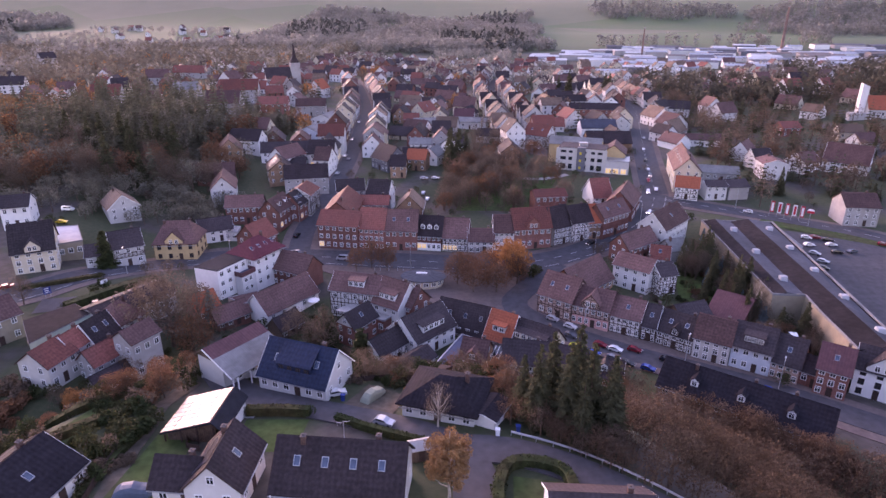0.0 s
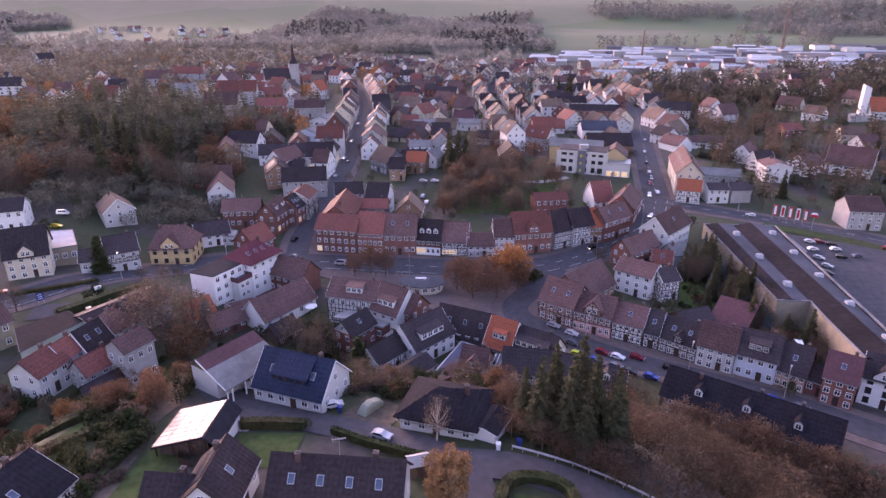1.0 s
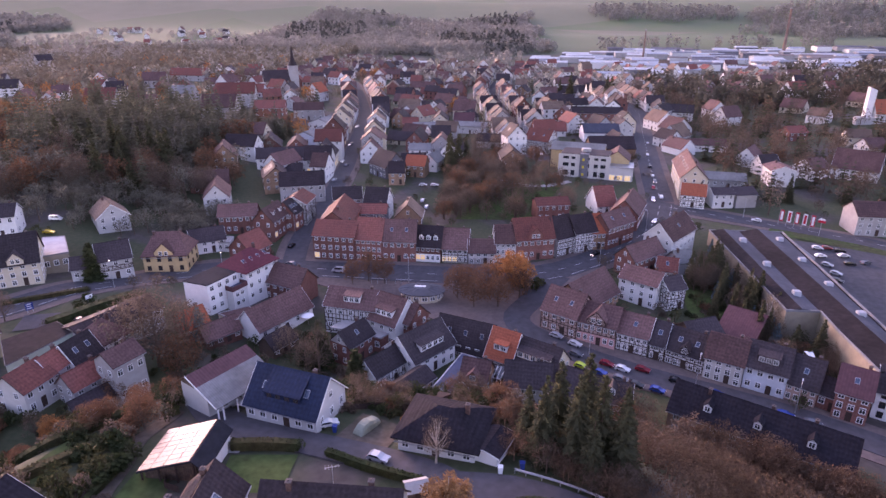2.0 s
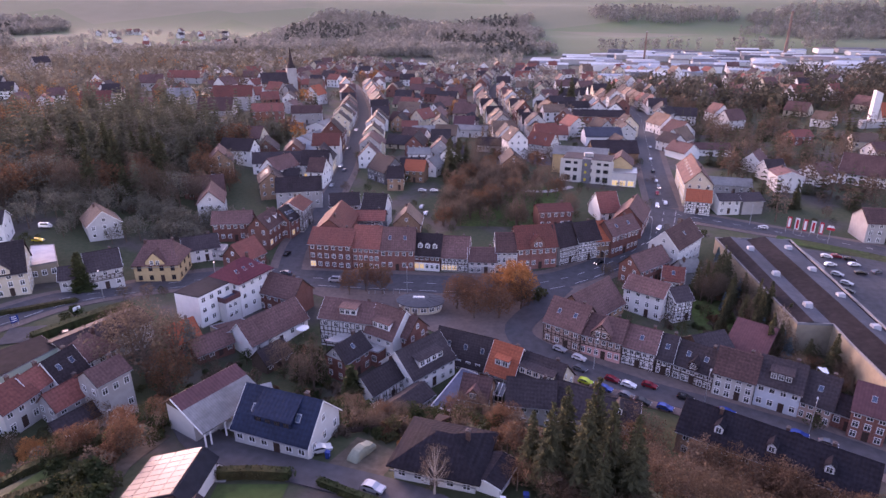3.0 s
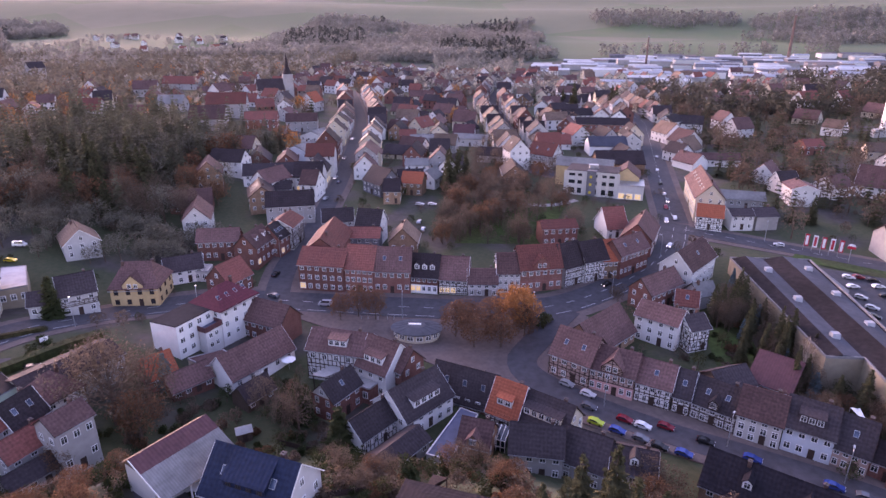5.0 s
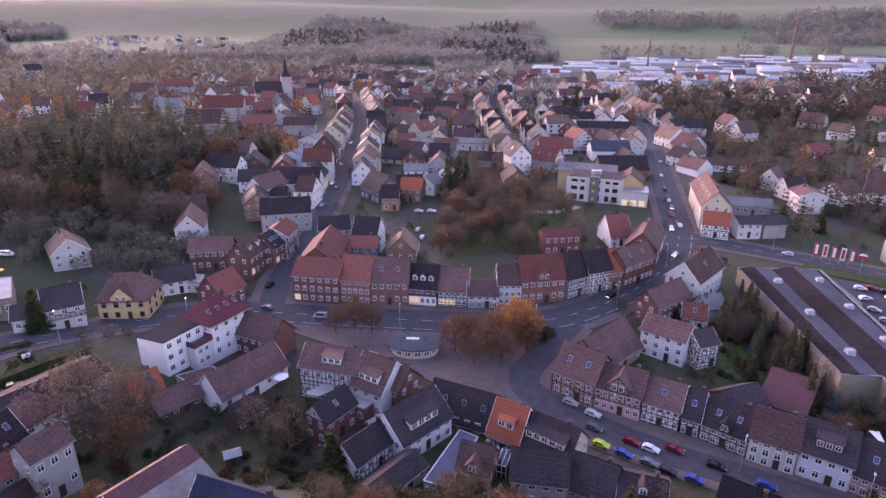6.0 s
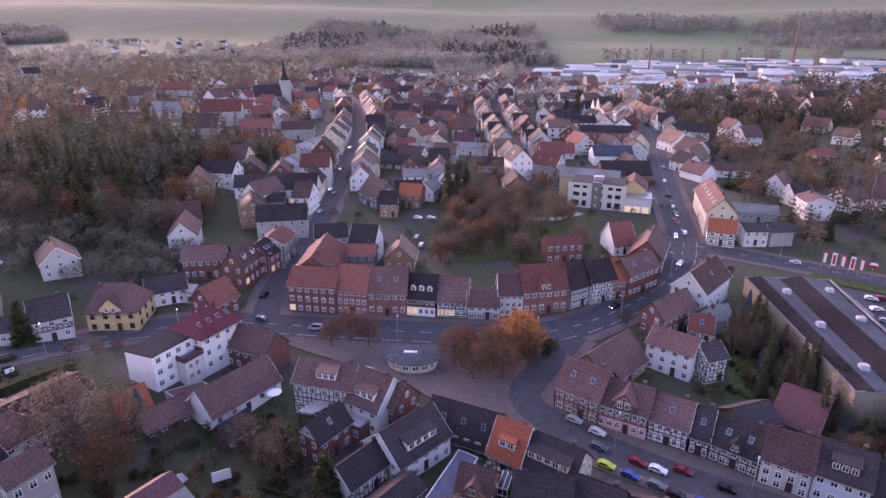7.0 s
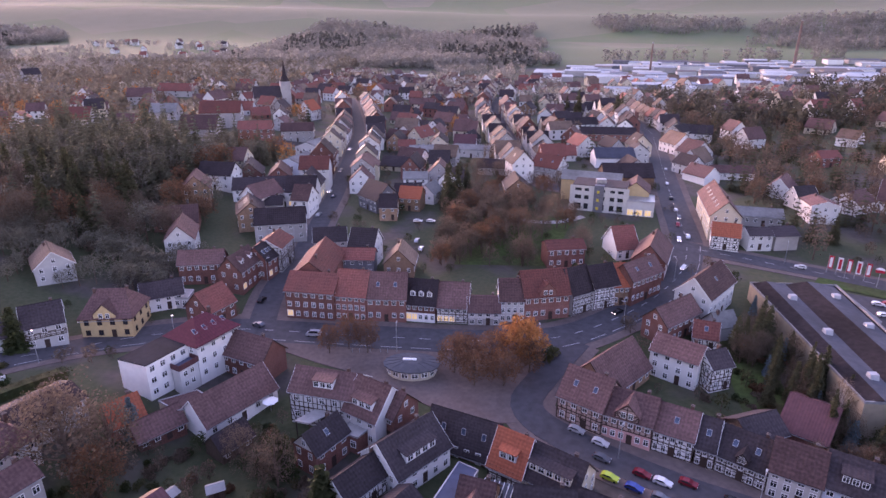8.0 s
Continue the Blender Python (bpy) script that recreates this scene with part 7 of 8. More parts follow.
def far_woods(name, label, spots, leaf, seed, tall=False, quads=24):
    """Countless far trees in one mesh."""
    rng = random.Random(seed)
    base = [rough_crown(seed * 7 + i, quads, tall) for i in range(5)]
    pts, faces, o = [], [], 0
    for x, y, size in spots:
        p, q = base[rng.randrange(5)]
        a, h = rng.uniform(0, 6.283), size * rng.uniform(0.7, 1.25)
        turn = np.array([[math.cos(a), -math.sin(a), 0], [math.sin(a), math.cos(a), 0], [0, 0, 1]]) * np.array([[h * rng.uniform(0.85, 1.25)], [h], [h]])
        pts.append(p @ turn.T + np.array([x, y, ground_z(x, y)]))
        faces.append(q + o)
        o += len(p)
    pts, faces = np.concatenate(pts), np.concatenate(faces)
    me = bpy.data.meshes.new(name)
    me.vertices.add(len(pts))
    me.vertices.foreach_set("co", pts.ravel())
    me.loops.add(faces.size)
    me.loops.foreach_set("vertex_index", faces.ravel())
    me.polygons.add(len(faces))
    me.polygons.foreach_set("loop_start", np.arange(0, faces.size, 4))
    me.materials.append(leaf)
    me.update(calc_edges=True)
    tagged(new(name, me), label, "woods", kind="stuff")


def spots(count, x0, x1, y0, y1, size, keep, seed):
    rng = random.Random(seed)
    out = []
    while len(out) < count:
        x, y = rng.uniform(x0, x1), rng.uniform(y0, y1)
        if keep(x, y):
            out.append((x, y, size))
    return out


waves = lambda x, y: math.sin(x * 0.011 + 1.3) + math.sin(y * 0.013 + x * 0.004) + 0.6 * math.sin(x * 0.037)
hill_wood = lambda x, y: ((x > -430 or y < 900) and 880 + max(0, x + 160) * 0.55 < y < 1600 + 50 * math.sin(x * 0.012) - 0.10 * abs(x + 250) and x < 92 + 14 * math.sin(y * 0.02)
                          and (y < 1060 or x > -470 - (y - 1080) * 0.55 + 30 * math.sin(y * 0.03)))
west_wood = lambda x, y: x < -840 - 0.35 * (y - 1050) + 40 * math.sin(y * 0.02) and 1020 < y < 1420
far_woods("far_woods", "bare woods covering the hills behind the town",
          spots(6800, -1250, 110, 860, 1660, 17, lambda x, y: (hill_wood(x, y) and waves(x, y) > -1.9) or west_wood(x, y), 1), HAZED_WOOD, 1, quads=32)
far_woods("far_conifers", "dark conifers among the far woods",
          spots(900, -1200, 60, 930, 1600, 21, lambda x, y: waves(x * 1.7, y) > 0.8 and (hill_wood(x, y) or west_wood(x, y)), 2), FAR_NEEDLE, 2, True)
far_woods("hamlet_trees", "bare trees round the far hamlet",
          spots(420, -860, -440, 1000, 1330, 9, lambda x, y: free(x, y, 6.0) and waves(x * 3, y * 2.5) > 0.1, 12), HAZED_WOOD, 12, quads=40)
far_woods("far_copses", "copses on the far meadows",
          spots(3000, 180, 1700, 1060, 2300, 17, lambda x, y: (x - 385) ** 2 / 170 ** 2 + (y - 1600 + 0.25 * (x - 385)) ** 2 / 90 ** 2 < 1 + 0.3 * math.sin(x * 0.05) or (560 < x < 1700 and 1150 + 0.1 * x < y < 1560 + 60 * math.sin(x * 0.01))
                or (x - 530) ** 2 / 45 ** 2 + (y - 1335) ** 2 / 30 ** 2 < 1 or (100 < x < 560 and 1085 < y < 1115 + 14 * math.sin(x * 0.05)), 3), HAZED_WOOD, 3, quads=32)
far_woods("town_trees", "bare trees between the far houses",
          spots(2000, -620, 620, 540, 980, 11, lambda x, y: waves(x * 2.1, y * 1.7) > -0.5 and free(x, y, 3.0) and not (y > 770 and x > 40) and not (70 < x < 290 and y > 610), 4), HAZED_WOOD, 4)
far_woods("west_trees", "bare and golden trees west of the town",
          spots(1900, -900, -190, 420, 930, 13, lambda x, y: free(x, y, 3.0) and waves(x * 1.5, y * 1.9) > -1.2, 6), HAZED_BROWN, 6)
far_woods("east_trees", "bare and russet trees on the east slope",
          spots(1700, 130, 640, 400, 780, 13, lambda x, y: waves(x * 1.3, y * 2.2) > -0.9 and free(x, y, 3.0) and not (x < 290 and y > 610), 5), EAST_RUSSET, 5)

small = []
scrub = []
for _ in range(170):
    x, y = woods.uniform(-155, -84), woods.uniform(170, 203)
    if free(x, y, 1.6, 2.0) and y > 172 + max(0, (x + 110)) * 0.3:
        scrub.append((x, y, woods.uniform(0.35, 0.85)))
tree_mass("scrub_wood", "bare scrub at the edge of the wood", scrub, ("bare", "bare", "rust"), GREY_TWIG, 31)
for x0, x1, y0, y1, count in ((-60, 70, 196, 420, 420), (-130, -60, 140, 200, 40), (30, 68, 125, 185, 40), (-66, -20, 104, 135, 60), (-24, 6, 86, 108, 70), (-75, -42, 56, 104, 130), (95, 330, 212, 420, 620)):
    for _ in range(count):
        x, y = woods.uniform(x0, x1), woods.uniform(y0, y1)
        if free(x, y, 0.8, 2.5):
            small.append((x, y, woods.uniform(0.16, 0.42)))
tree_mass("garden_shrubs", "bare brown shrubs in the town gardens", small[::2], ("bare", "bare", "rust"), TWIG, 21, 0.6)
tree_mass("evergreen_shrubs", "dark evergreen shrubs in the town gardens", small[1::2], ("rust", "rust", "bare"), HEDGE, 22, 0.6)

near_hall = []
for _ in range(46):
    x, y = woods.uniform(60, 79), woods.uniform(110, 134)
    if y < 137 - (x - 60) * 1.0 + 8 and free(x, y, 0.3):
        near_hall.append((x, y, woods.uniform(0.28, 0.5)))
tree_mass("hall_shrubs", "dark evergreen shrubs below the hall", near_hall, ("rust", "bare", "rust"), HEDGE, 41, 1.6)

park = []
for _ in range(60):
    x, y = woods.uniform(-16, 16), woods.uniform(206, 262)
    if free(x, y, 1.2) and not (6 < x < 30 and 208 < y < 238):
        park.append((x, y, woods.uniform(0.5, 0.95)))
tree_mass("park_trees", "bare reddish-brown trees in the park", park, ("bare", "bare", "rust"), BROWN_LEAF, 43, 1.5)
strip("park_path", ((6, 247), (14, 241), (24, 241), (33, 247)), 2.6, CONCRETE, 0.2, "pale curved footpath through the park", "path")


# ---- cars, hedges, flags and small things ----
for x, y, rot, colour in ((17.4, 134.2, -28, "silver"), (21.3, 131.2, -28, "white"), (21.0, 127.4, -28, "grey"), (21.6, 122.8, -28, "green"), (27.2, 124.0, -28, "red"), (25.2, 120.6, -28, "blue"),
                          (30.2, 122.3, -28, "white"), (29.0, 118.6, -28, "grey"), (34.4, 122.4, -28, "red"), (31.8, 116.6, -28, "black"), (40.4, 118.6, -27, "black"), (35.6, 115.0, -27, "blue"),
                          (47.0, 114.5, -27, "blue"), (57.6, 108.6, -27, "blue"), (61.5, 106.4, -27, "grey")):
    car(x, y, rot, colour, group="cars parked along the old street")
car(-21.9, 81.7, 28, "white", label="white car parked on the driveway")
car(-12.9, 73.6, -20, "silver")
car(-36.6, 86.8, 80, "white")
car(-131.8, 177.5, 15, "white", van=True, label="white van parked behind the cream house")
for x, y, rot, colour in ((-58.6, 178.5, 80, "black"), (-24.5, 237.5, 0, "white"), (-20.0, 237.7, 0, "white"), (-21.0, 216.0, 85, "white"), (-23, 222, 85, "silver"), (-60, 240, 86, "silver"), (-60.2, 262, 85, "grey")):
    car(x, y, rot, colour)
car(-40.5, 163.0, 178, "silver", van=True, label="silver van driving along the main road")
car(-55.0, 166.0, 160, "grey", on=True)
for x, y, rot, colour, on in ((67.2, 256, 82, "white", True), (61.0, 228, -100, "white", True), (64.5, 230.5, 80, "white", False), (57.0, 207.5, -125, "white", True), (63.8, 240, -98, "red", False),
                              (69.6, 271, 82, "black", False), (73.4, 292, 80, "white", True), (79.2, 317, 80, "silver", True), (66.0, 247, -98, "grey", True), (33.0, 179.5, -140, "black", True)):
    car(x, y, rot, colour, on=on, group="cars queuing on the through road")
for x, y, rot, colour in ((-60.5, 222, -92, "silver"), (-63.2, 268, -95, "white"), (-66.5, 300, -97, "grey"), (-72.5, 345, -97, "white"), (15.5, 341, -85, "white"), (24.5, 291, -75, "silver")):
    car(x, y, rot, colour, on=True, group="cars in the old town streets")
car(91, 210.5, 152, "white", label="white car driving past the flags")
for x, y, rot, colour in ((100.3, 188.1, -20, "white"), (103.1, 188.3, -20, "red"), (106, 186.5, -20, "black"), (98.7, 182.6, 0, "white"), (97.5, 176.4, -35, "silver"), (97.0, 170.5, -35, "silver"), (105.4, 183.0, 0, "white"),
                          (104.4, 177.6, -10, "black"), (109.2, 178.6, 20, "grey"), (121.1, 184.3, -20, "red"), (95.0, 166.0, -35, "black")):
    car(x, y, rot, colour, group="cars in the car park")

hedge(((-33.5, 74.5), (-29, 75.2), (-24.2, 75.2)), 1.8, 1.6)
hedge(((-20, 74.2), (-14, 71.6), (-6.8, 69.4)), 1.4, 1.2, "clipped hedge of mixed green and brown", None)
hedge(((3.4, 57), (3.3, 61), (4.6, 65.4), (7.6, 66.4), (11.6, 65.0), (12.6, 61.0)), 1.6, 1.9)
hedge(((-112, 128.5), (-104, 133), (-97, 138)), 1.3, 1.6)
yard("garden_lawn", [(-32.5, 66), (-23.8, 66.5), (-24, 74), (-33, 73.2)], GRASS, "green lawn behind a hedge", 0.12)
yard("garden_lawn", [(5, 56), (11.5, 56), (10.8, 63.5), (5.2, 64)], GRASS, "green lawn inside the hedge", 0.12)
yard("garden_lawn", [(-44, 54), (-38, 54), (-39, 70), (-44, 70)], GRASS, "green garden strip beside the path", 0.12)
yard("drive", [(-20.5, 78.6), (-12.5, 76), (-10.6, 82.5), (-17.5, 85.5)], EARTH, "brown earthen drive beside the blue house", 0.14)


def guard_rail(points):
    """A pale steel rail on posts along the road edge."""
    line = smooth_line(points, 2.0)
    top = thing("guard_rail", pose(0, 0, 0), "pale steel guard rail along the road edge", "rail")
    for a, b in zip(line, line[1:]):
        za, zb = ground_z(a.x, a.y), ground_z(b.x, b.y)
        part("rail", Shape().beam((a.x, a.y, za + 0.62), (b.x, b.y, zb + 0.62), 0.1, 0.3), GALVANISED, top)
        part("post", Shape().box(a.x - 0.06, a.x + 0.06, a.y - 0.06, a.y + 0.06, za - 0.3, za + 0.8), METAL, top)


guard_rail(((5.2, 72.6), (13, 69.8), (21, 65.4), (29.5, 59), (42, 47)))

FLAG_RED, FLAG_WHITE = material("red_cloth", (0.50, 0.03, 0.05), 0.8, spread=0.1), material("white_cloth", (0.75, 0.74, 0.76), 0.8, spread=0.05)
for i in range(5):
    x, y = 97.0 + 1.85 * i, 208.0 - 1.32 * i
    f = thing("banner_flag", pose(x, y, ground_z(x, y), 0, 0, -35), "tall red banner flag on a pole" if i % 2 == 0 else "tall white banner flag on a pole", "flag", "banner flags beside the road")
    part("pole", Shape().tube([(0, 0, -0.3), (0, 0, 5.6)], [0.06, 0.05], 6), METAL, f)
    part("banner", Shape().prism([(0.06, 5.5), (0.06, 1.7), (0.5, 1.75), (0.95, 1.68), (1.25, 1.75), (1.25, 5.5)], 1, -0.02, 0.02), FLAG_RED if i % 2 == 0 else FLAG_WHITE, f)
    part("emblem", Shape().box(0.3, 1.0, -0.035, 0.035, 2.1, 5.0), FLAG_WHITE if i % 2 == 0 else FLAG_RED, f)
g = thing("shop_sign", pose(105.6, 198.6, ground_z(105.6, 198.6), 0, 0, -30), "red and white shop sign on a mast", "sign")
g.scale = (0.62, 0.62, 0.72)
part("mast", Shape().box(-0.12, 0.12, -0.12, 0.12, -0.3, 6.2), METAL, g)
part("board", Shape().box(-1.7, 1.7, -0.2, 0.2, 6.2, 7.3), FLAG_RED, g)
part("top_board", Shape().prism([(-1.7, 7.3), (1.7, 7.3), (0.9, 8.1), (-0.9, 8.1)], 1, -0.2, 0.2), FLAG_WHITE, g)


def street_lamp(x, y, rot=0):
    s = thing("street_lamp", pose(x, y, ground_z(x, y), 0, 0, rot), "slim grey street lamp at the roadside", "lamp", "street lamps")
    part("pole", Shape().tube([(0, 0, -0.3), (0, 0, 6.5), (0.5, 0, 7.1)], [0.09, 0.06, 0.05], 6), METAL, s)
    part("head", Shape().box(0.3, 1.1, -0.14, 0.14, 7.05, 7.2), METAL, s)


for x, y, rot in ((-92, 141, 120), (-70, 155, 110), (-20, 158.5, 90), (12, 160, 90), (33, 172, 140), (-61, 190, 0), (-61, 215, 0), (52, 199, 140), (24, 128, 60), (44, 118, 60), (60, 110, 60), (88, 214, -120)):
    street_lamp(x, y, rot)

p = thing("parasol", pose(-41.5, 136.0, ground_z(-41.5, 136.0)), "white parasol open on a terrace", "parasol")
part("pole", Shape().tube([(0, 0, 0), (0, 0, 2.6)], [0.04, 0.04], 6), METAL, p)
part("canopy", Shape().add([(1.6 * math.cos(i * math.pi / 4), 1.6 * math.sin(i * math.pi / 4), 2.35) for i in range(8)] + [(0, 0, 2.9), (0, 0, 2.6)],
                           [(i, (i + 1) % 8, 8) for i in range(8)] + [((i + 1) % 8, i, 9) for i in range(8)]), PAINT_WHITE, p)

hedge(((-64, 73), (-58.6, 76), (-54, 80), (-51.5, 84)), 1.6, 1.8, "rough dark green garden hedge")
hedge(((-58.5, 67), (-54, 71), (-50.5, 75)), 1.8, 1.8, "rough dark green garden hedge")
hedge(((-47, 57), (-46.8, 64), (-46.2, 71)), 1.0, 1.2, "low garden hedge beside a path")
strip("path", ((-42.5, 50), (-44, 56), (-45.9, 65), (-46.2, 70), (-47.5, 76), (-46, 84)), 2.4, EARTH, 0.1, "narrow earthen path through gardens", "path")

yard("garden_lawn", [(-60.5, 67.5), (-55.0, 65.5), (-53.5, 73.5), (-57.5, 76.5)], GRASS, "green lawn between garden hedges", 0.12)
yard("garden_lawn", [(-42.4, 52), (-37.6, 52), (-38.2, 66.5), (-43.6, 66)], GRASS, "green grass strip beside the path", 0.14)
yard("patio", [(-35.4, 73.4), (-32.2, 73.6), (-31.8, 78.6), (-34.8, 78.2)], CONCRETE, "pale paved forecourt of the shed", 0.14)
hedge(((-94.5, 120.0), (-91.0, 125.0), (-86.5, 131.0), (-82.5, 136.0)), 2.2, 3.2, "broad dark evergreen hedge beside the road")
hedge(((-2.6, 121.5), (1.5, 118.5)), 1.4, 1.2, "low dark hedge behind old houses")
for key, x, y, s in (("green", -92.6, 129.9, 1.8), ("green", -48.0, 67.8, 1.9), ("green", -46.6, 70.4, 2.0), ("green", -49.6, 71.2, 2.1), ("green", -52.8, 72.6, 1.7), ("green", -54.6, 73.9, 1.5), ("brown", -57.5, 78.5, 1.6),
                     ("brown", -61.0, 76.0, 1.6), ("rust", -50.5, 77.0, 1.5), ("green", -49.0, 64.5, 1.5), ("brown", -47.6, 61.0, 1.3), ("green", -47.2, 58.0, 1.4), ("rust", -7.8, 85.5, 1.4), ("brown", -11.6, 88.0, 1.8),
                     ("green", -9.8, 90.6, 1.6), ("brown", -14.6, 90.5, 1.7), ("gold", -10.2, 84.4, 0.9), ("brown", -17.8, 90.0, 1.5), ("green", 12.5, 158.0, 2.6), ("green", -13.5, 85.6, 1.2), ("brown", 3.0, 77.6, 1.4), ("rust", 5.2, 78.8, 1.3)):
    shrub(key, x, y, s)
tree("rust1", -66.5, 98.5, 0.62, label="round green and russet garden tree")
tree("rust2", -48.4, 78.7, 0.6, label="round russet garden tree beside the road")
for x, y, s in ((-41.0, 120.6, 0.9), (-36.7, 117.8, 0.7), (-33.6, 116.6, 1.0)):
    tree("bare%d" % (int(-x) % 3), x, y, s, "garden trees behind old houses")
tree("fir1", -34.2, 119.6, 0.75, wide=0.9)


def covered_car(x, y, rot, mat, label):
    """A car under a loose cloth cover."""
    top = thing("covered_car", pose(x, y, ground_z(x, y) + 0.15, 0, 0, rot), label, "car")
    s = Shape()
    rings = [(-2.3, 0.35, 0.8), (-1.9, 0.95, 0.9), (-1.2, 1.42, 0.82), (0.1, 1.48, 0.82), (0.95, 1.05, 0.92), (1.9, 0.85, 0.9), (2.25, 0.4, 0.8)]
    pts = [(u, w * k + 0.04 * math.sin(5 * u + 3 * k), z) for u, hh, w in rings for k, z in ((-1.06, 0.0), (-1, hh * 0.62), (-0.72, hh), (0, hh + 0.05), (0.72, hh), (1, hh * 0.62), (1.06, 0.0))]
    faces = [(i * 7 + j, i * 7 + j + 1, i * 7 + j + 8, i * 7 + j + 7) for i in range(6) for j in range(6)]
    s.add(pts, faces + [tuple(range(7)), tuple(range(48, 41, -1))] + [(i * 7, i * 7 + 7, i * 7 + 13, i * 7 + 6) for i in range(6)])
    part("cover", s, mat, top)


covered_car(-16.1, 81.7, 62, material("olive_tarpaulin", (0.24, 0.26, 0.20), 0.6, spread=0.15, stain=0.3), "car under a pale olive cloth cover")
covered_car(-40.7, 56.9, 15, material("blue_tarpaulin", (0.07, 0.10, 0.15), 0.5, spread=0.15, stain=0.3), "car under a blue-grey cloth cover")


def waste_bin(x, y, mat, words):
    ob = thing("waste_bin", pose(x, y, ground_z(x, y)), words, "bin")
    part("body", Shape().prism([(-0.26, -0.1), (0.26, -0.1), (0.32, 1.0), (-0.32, 1.0)], 1, -0.3, 0.3), mat, ob)
    part("lid", Shape().prism([(-0.36, 1.0), (0.36, 1.0), (0.36, 1.06), (-0.36, 1.14)], 1, -0.34, 0.34), mat, ob)


waste_bin(3.3, 72.5, PAINT_WHITE, "pale plastic waste bin at the roadside")
waste_bin(6.2, 73.6, CAR_PAINT["blue"], "blue plastic waste bin at the roadside")
g = thing("notice_board", pose(-91.9, 131.2, ground_z(-91.9, 131.2), 0, 0, 55), "white notice board on two posts", "sign")
for s in (-0.5, 0.5):
    part("post", Shape().box(s - 0.05, s + 0.05, -0.05, 0.05, -0.3, 1.4), METAL, g)
part("board", Shape().box(-0.8, 0.8, -0.04, 0.04, 1.4, 2.4), PAINT_WHITE, g)
car(-88.8, 123.0, 40, "black")
car(-128.4, 169.1, 10, "yellow", label="yellow car parked behind the cream house")


def conservatory(x, y, rot, z):
    """White glazed lean-to behind the orange-roofed house."""
    top = thing("conservatory", pose(x, y, z, 0, 0, rot), "white framed glass conservatory behind a house", "conservatory")
    part("glazing", Shape().prism([(-1.6, -0.5), (1.6, -0.5), (1.6, 3.4), (-1.6, 2.5)], 0, -2.4, 2.4), GLASS, top)
    for i in range(7):
        u = -2.4 + 4.8 * i / 6
        part("frame_bar", Shape().beam((u, -1.66, -0.5), (u, -1.66, 2.5), 0.09, 0.09).beam((u, -1.66, 2.56), (u, 1.6, 3.46), 0.09, 0.09), PAINT_WHITE, top)
    for z0 in (0.0, 1.1, 2.5):
        part("frame_rail", Shape().box(-2.45, 2.45, -1.72, -1.62, z0, z0 + 0.1), PAINT_WHITE, top)


conservatory(2.5, 115.2, -18, -3.8)


def aerial(x, y, z, h=2.2, rot=0.0):
    """A roof aerial with cross rods."""
    a = thing("roof_aerial", pose(x, y, z, 0, 0, rot), "thin metal television aerial on a roof", "aerial", "roof aerials")
    part("mast", Shape().tube([(0, 0, -0.6), (0, 0, h)], [0.035, 0.03], 5), METAL, a)
    part("boom", Shape().box(-0.8, 0.8, -0.02, 0.02, h - 0.2, h - 0.15), METAL, a)
    for i in range(5):
        part("rod", Shape().box(-0.7 + 0.35 * i - 0.012, -0.7 + 0.35 * i + 0.012, -0.45 + 0.06 * i, 0.45 - 0.06 * i, h - 0.19, h - 0.16), METAL, a)


aerial(-15.0, 59.5, 19.9, 2.4, 20)


def bollards(points, count, words):
    line = smooth_line(points, 0.5)
    for i in range(count):
        p = line[int((len(line) - 1) * i / max(1, count - 1))]
        b = thing("bollard", pose(p.x, p.y, ground_z(p.x, p.y) + 0.1), words, "bollard", "bollards round the square")
        part("post", Shape().tube([(0, 0, -0.2), (0, 0, 0.95)], [0.09, 0.07], 6), METAL, b)


bollards(((-30, 157.4), (-22, 157.8)), 5, "low grey bollard at the kerb")

g = thing("road_sign", pose(-102.9, 126.0, ground_z(-102.9, 126.0), 0, 0, 50), "blue direction sign on two grey posts", "sign")
g.scale = (0.6, 0.6, 0.7)
for s in (-0.9, 0.9):
    part("post", Shape().box(s - 0.06, s + 0.06, -0.06, 0.06, -0.3, 2.0), METAL, g)
part("board", Shape().box(-1.3, 1.3, -0.05, 0.05, 1.2, 3.6), CAR_PAINT["blue"], g)
for z in (1.7, 2.4, 3.1):
    part("letter_bar", Shape().box(-0.9, 0.7, -0.075, -0.055, z, z + 0.22), PAINT_WHITE, g)
tree("bare1", -106, 121.9, 0.75, label="small bare roadside tree")
tree("bare2", -110.5, 118, 0.6, label="small bare roadside tree")
car(-115.4, 129.0, 38, "red")
for i in range(26):
    x, y = woods.uniform(-98, -78), woods.uniform(78, 97)
    if free(x, y, 0.5):
        shrub(("brown", "rust", "green", "brown")[i % 4], x, y, woods.uniform(1.0, 1.9))

sail = thing("shade_sail", pose(67.3, 121.4, ground_z(67.3, 121.4)), "white triangular sheet stretched over a yard", "sail")
part("cloth", Shape().add([(-0.9, 1.6, 6.2), (0.9, 1.7, 6.0), (0.1, -2.8, 5.4), (-0.9, 1.6, 6.16), (0.9, 1.7, 5.96), (0.1, -2.8, 5.36)], [(0, 1, 2), (5, 4, 3), (0, 3, 4, 1), (1, 4, 5, 2), (2, 5, 3, 0)]), PAINT_WHITE, sail)
for u, v, z in ((-0.9, 1.6, 6.2), (0.9, 1.7, 6.0), (0.1, -2.8, 5.4)):
    part("post", Shape().tube([(u, v, -0.3), (u, v, z)], [0.06, 0.05], 6), METAL, sail)


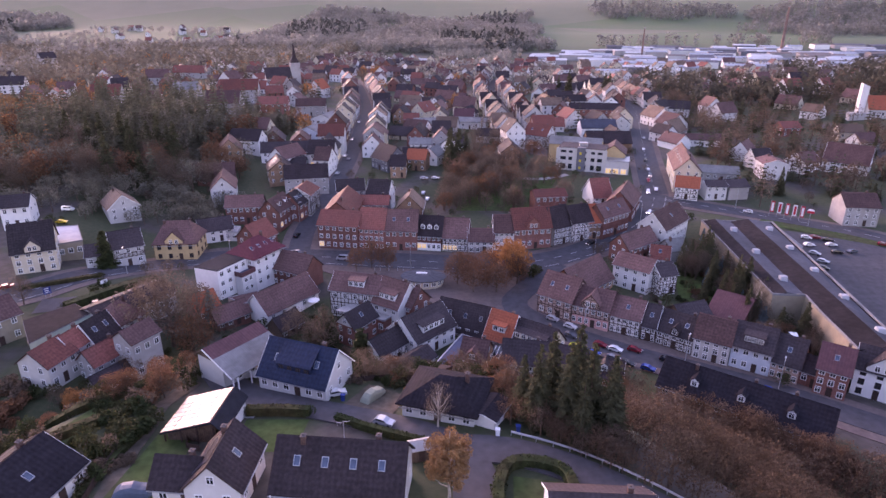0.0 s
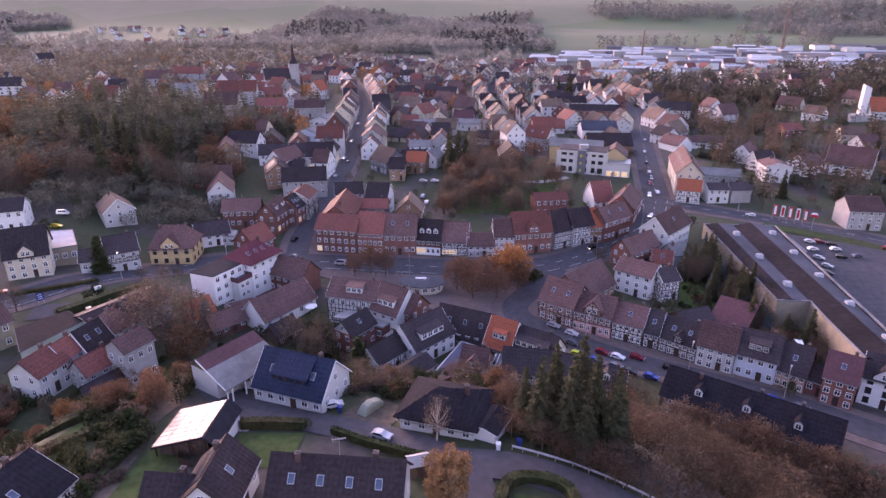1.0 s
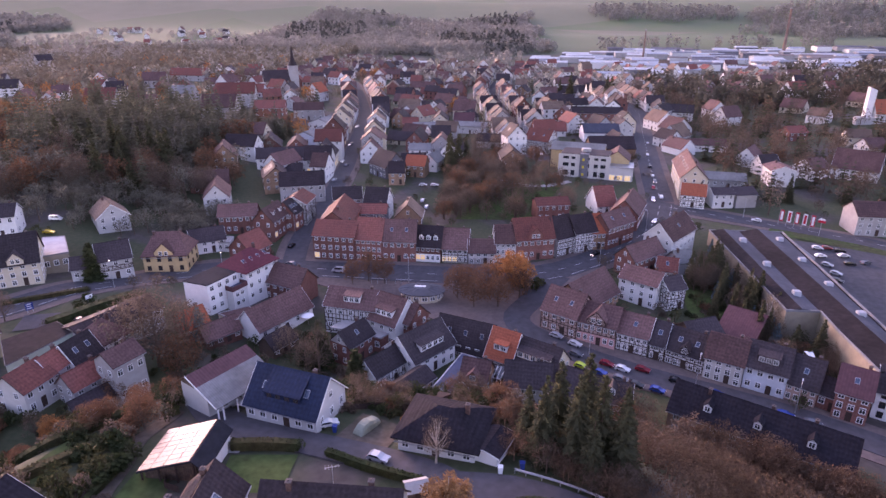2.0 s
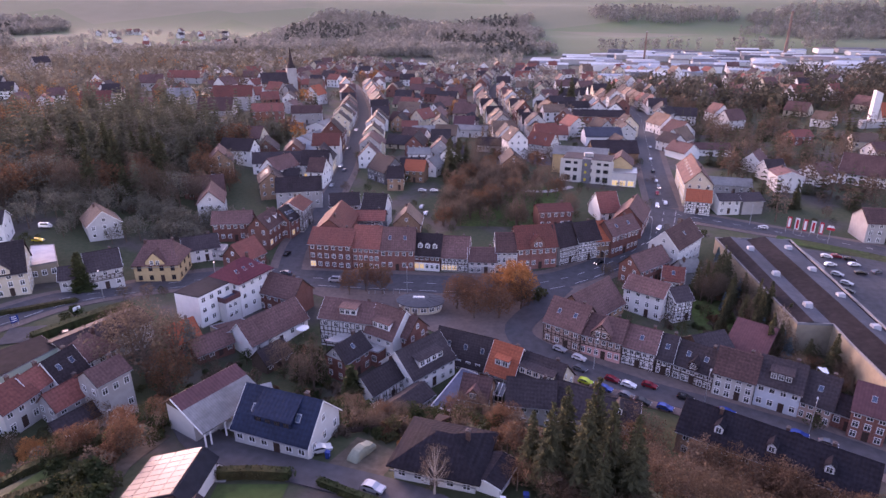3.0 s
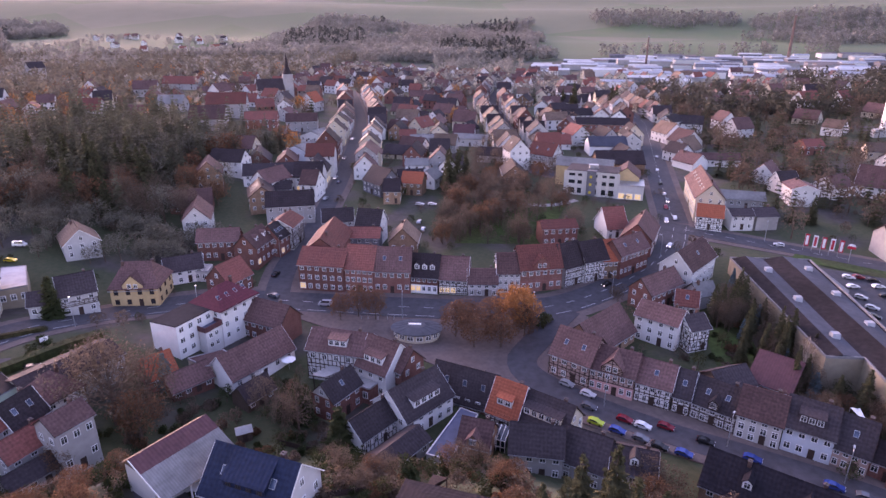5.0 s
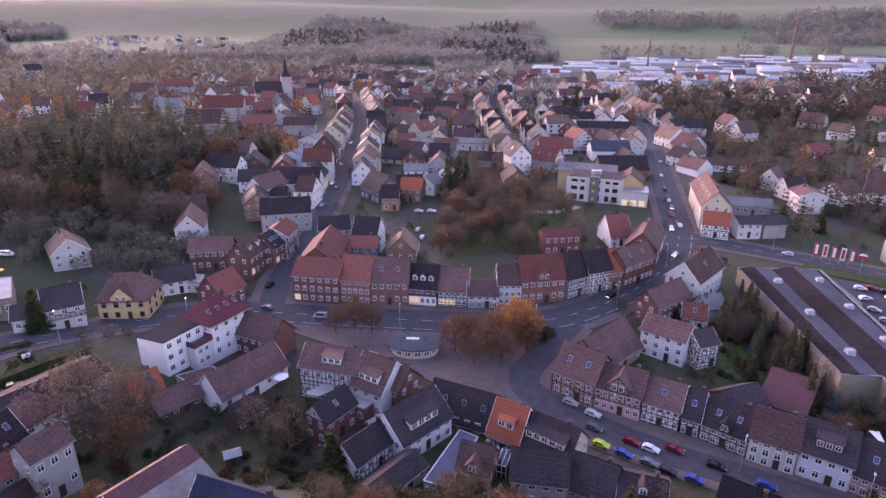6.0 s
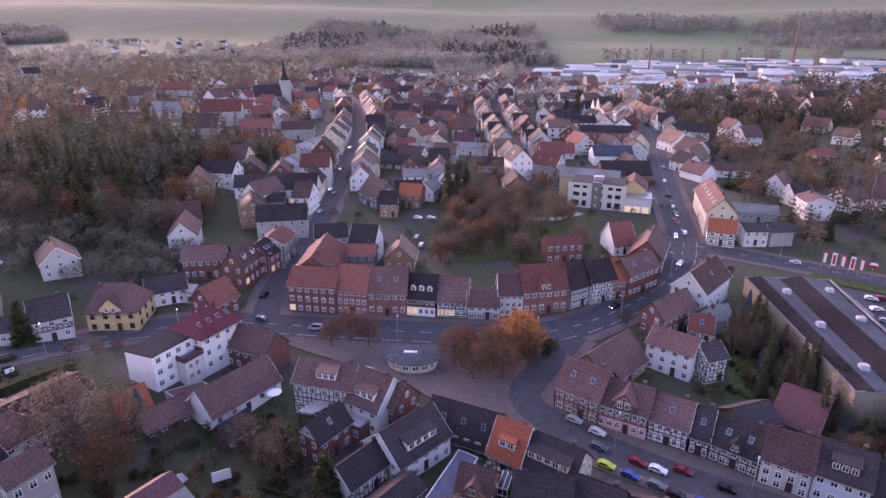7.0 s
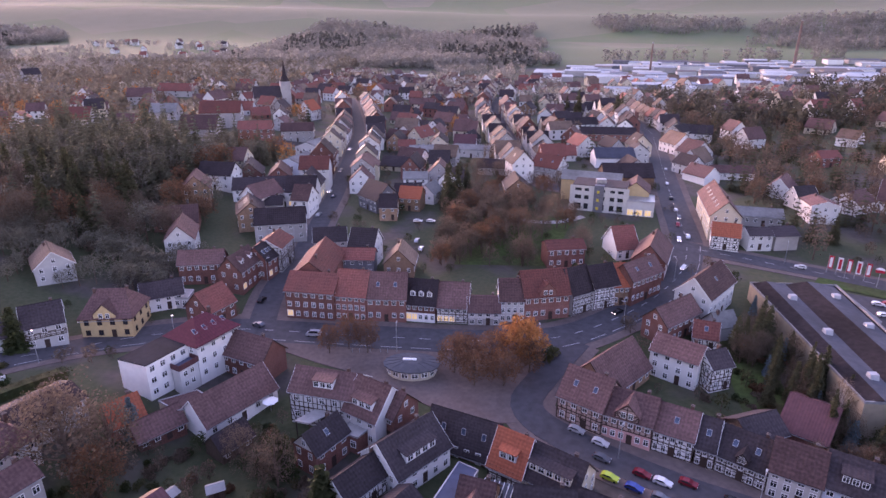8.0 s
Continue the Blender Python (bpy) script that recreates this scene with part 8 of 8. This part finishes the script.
def garden_fence(points, words, mat=TIMBER, h=1.1):
    """Posts with closed panels between them along a line."""
    line = smooth_line(points, 1.6)
    f = thing("garden_fence", pose(0, 0, 0), words, "fence")
    for a, b in zip(line, line[1:]):
        za, zb = ground_z(a.x, a.y), ground_z(b.x, b.y)
        part("post", Shape().box(a.x - 0.06, a.x + 0.06, a.y - 0.06, a.y + 0.06, za - 0.3, za + h + 0.1), mat, f)
        part("panel", Shape().beam((a.x, a.y, za + h * 0.52), (b.x, b.y, zb + h * 0.52), 0.04, h * 0.9), mat, f)


garden_fence(((-45.0, 52), (-46.4, 58), (-47.6, 65)), "weathered timber fence along a garden path")
garden_fence(((-40.2, 70.5), (-38.6, 66.2), (-36.5, 65.6)), "weathered timber fence beside the shed")
garden_fence(((-19.5, 86.5), (-14.0, 88.5), (-9.0, 91.5)), "dark timber fence behind a drive")
garden_fence(((-36, 112), (-28, 109.5), (-21, 107)), "dark timber fence behind old houses")

for key, x, y, s in (("green", -61.5, 88.5, 2.4), ("green", -59.5, 86.0, 2.0), ("brown", -64.5, 84.0, 2.0), ("brown", -68.0, 81.0, 2.0), ("rust", -72.0, 80.0, 1.8), ("brown", 1.5, 84.0, 1.8), ("rust", 4.0, 86.0, 1.6), ("brown", 7.0, 86.5, 2.0), ("green", 2.0, 90.0, 1.7)):
    shrub(key, x, y, s)


def garden_table(x, y, rot, mat):
    """A small garden table with two benches."""
    t = thing("garden_table", pose(x, y, ground_z(x, y) + 0.1, 0, 0, rot), "garden table with two benches in a yard", "table")
    part("tabletop", Shape().box(-0.9, 0.9, -0.4, 0.4, 0.70, 0.75), mat, t)
    for s in (-1, 1):
        part("bench", Shape().box(-0.9, 0.9, s * 0.75 - 0.15, s * 0.75 + 0.15, 0.40, 0.45).box(-0.8, -0.7, s * 0.75 - 0.12, s * 0.75 + 0.12, -0.1, 0.40).box(0.7, 0.8, s * 0.75 - 0.12, s * 0.75 + 0.12, -0.1, 0.40), mat, t)
        part("leg", Shape().box(s * 0.75 - 0.05, s * 0.75 + 0.05, -0.35, 0.35, -0.1, 0.70), mat, t)


garden_table(-42.6, 139.6, 25, WALL["wood"])
waste_bin(-20.6, 80.6, CAR_PAINT["blue"], "blue plastic barrel beside the parked car")


def garden_shed(x, y, rot):
    g = thing("garden_shed", pose(x, y, ground_z(x, y), 0, 0, rot), "small grey garden shed with pale roof", "shed")
    part("wall", Shape().box(-1.3, 1.3, -1.0, 1.0, -0.5, 2.0), WALL["wood"], g)
    part("roof", Shape().prism([(-1.25, 1.95), (0, 2.7), (1.25, 1.95), (1.25, 2.03), (0, 2.8), (-1.25, 2.03)], 0, -1.5, 1.5), CONCRETE, g)
    part("door", Shape().box(-0.4, 0.4, -1.05, -1.0, -0.3, 1.7), TIMBER, g)


# the first two sheds are added in place of a white tarpaulin
garden_shed(-42.5, 113.0, 30)
garden_shed(-49.0, 110.5, 70)
garden_shed(-7.0, 67.0, 20)
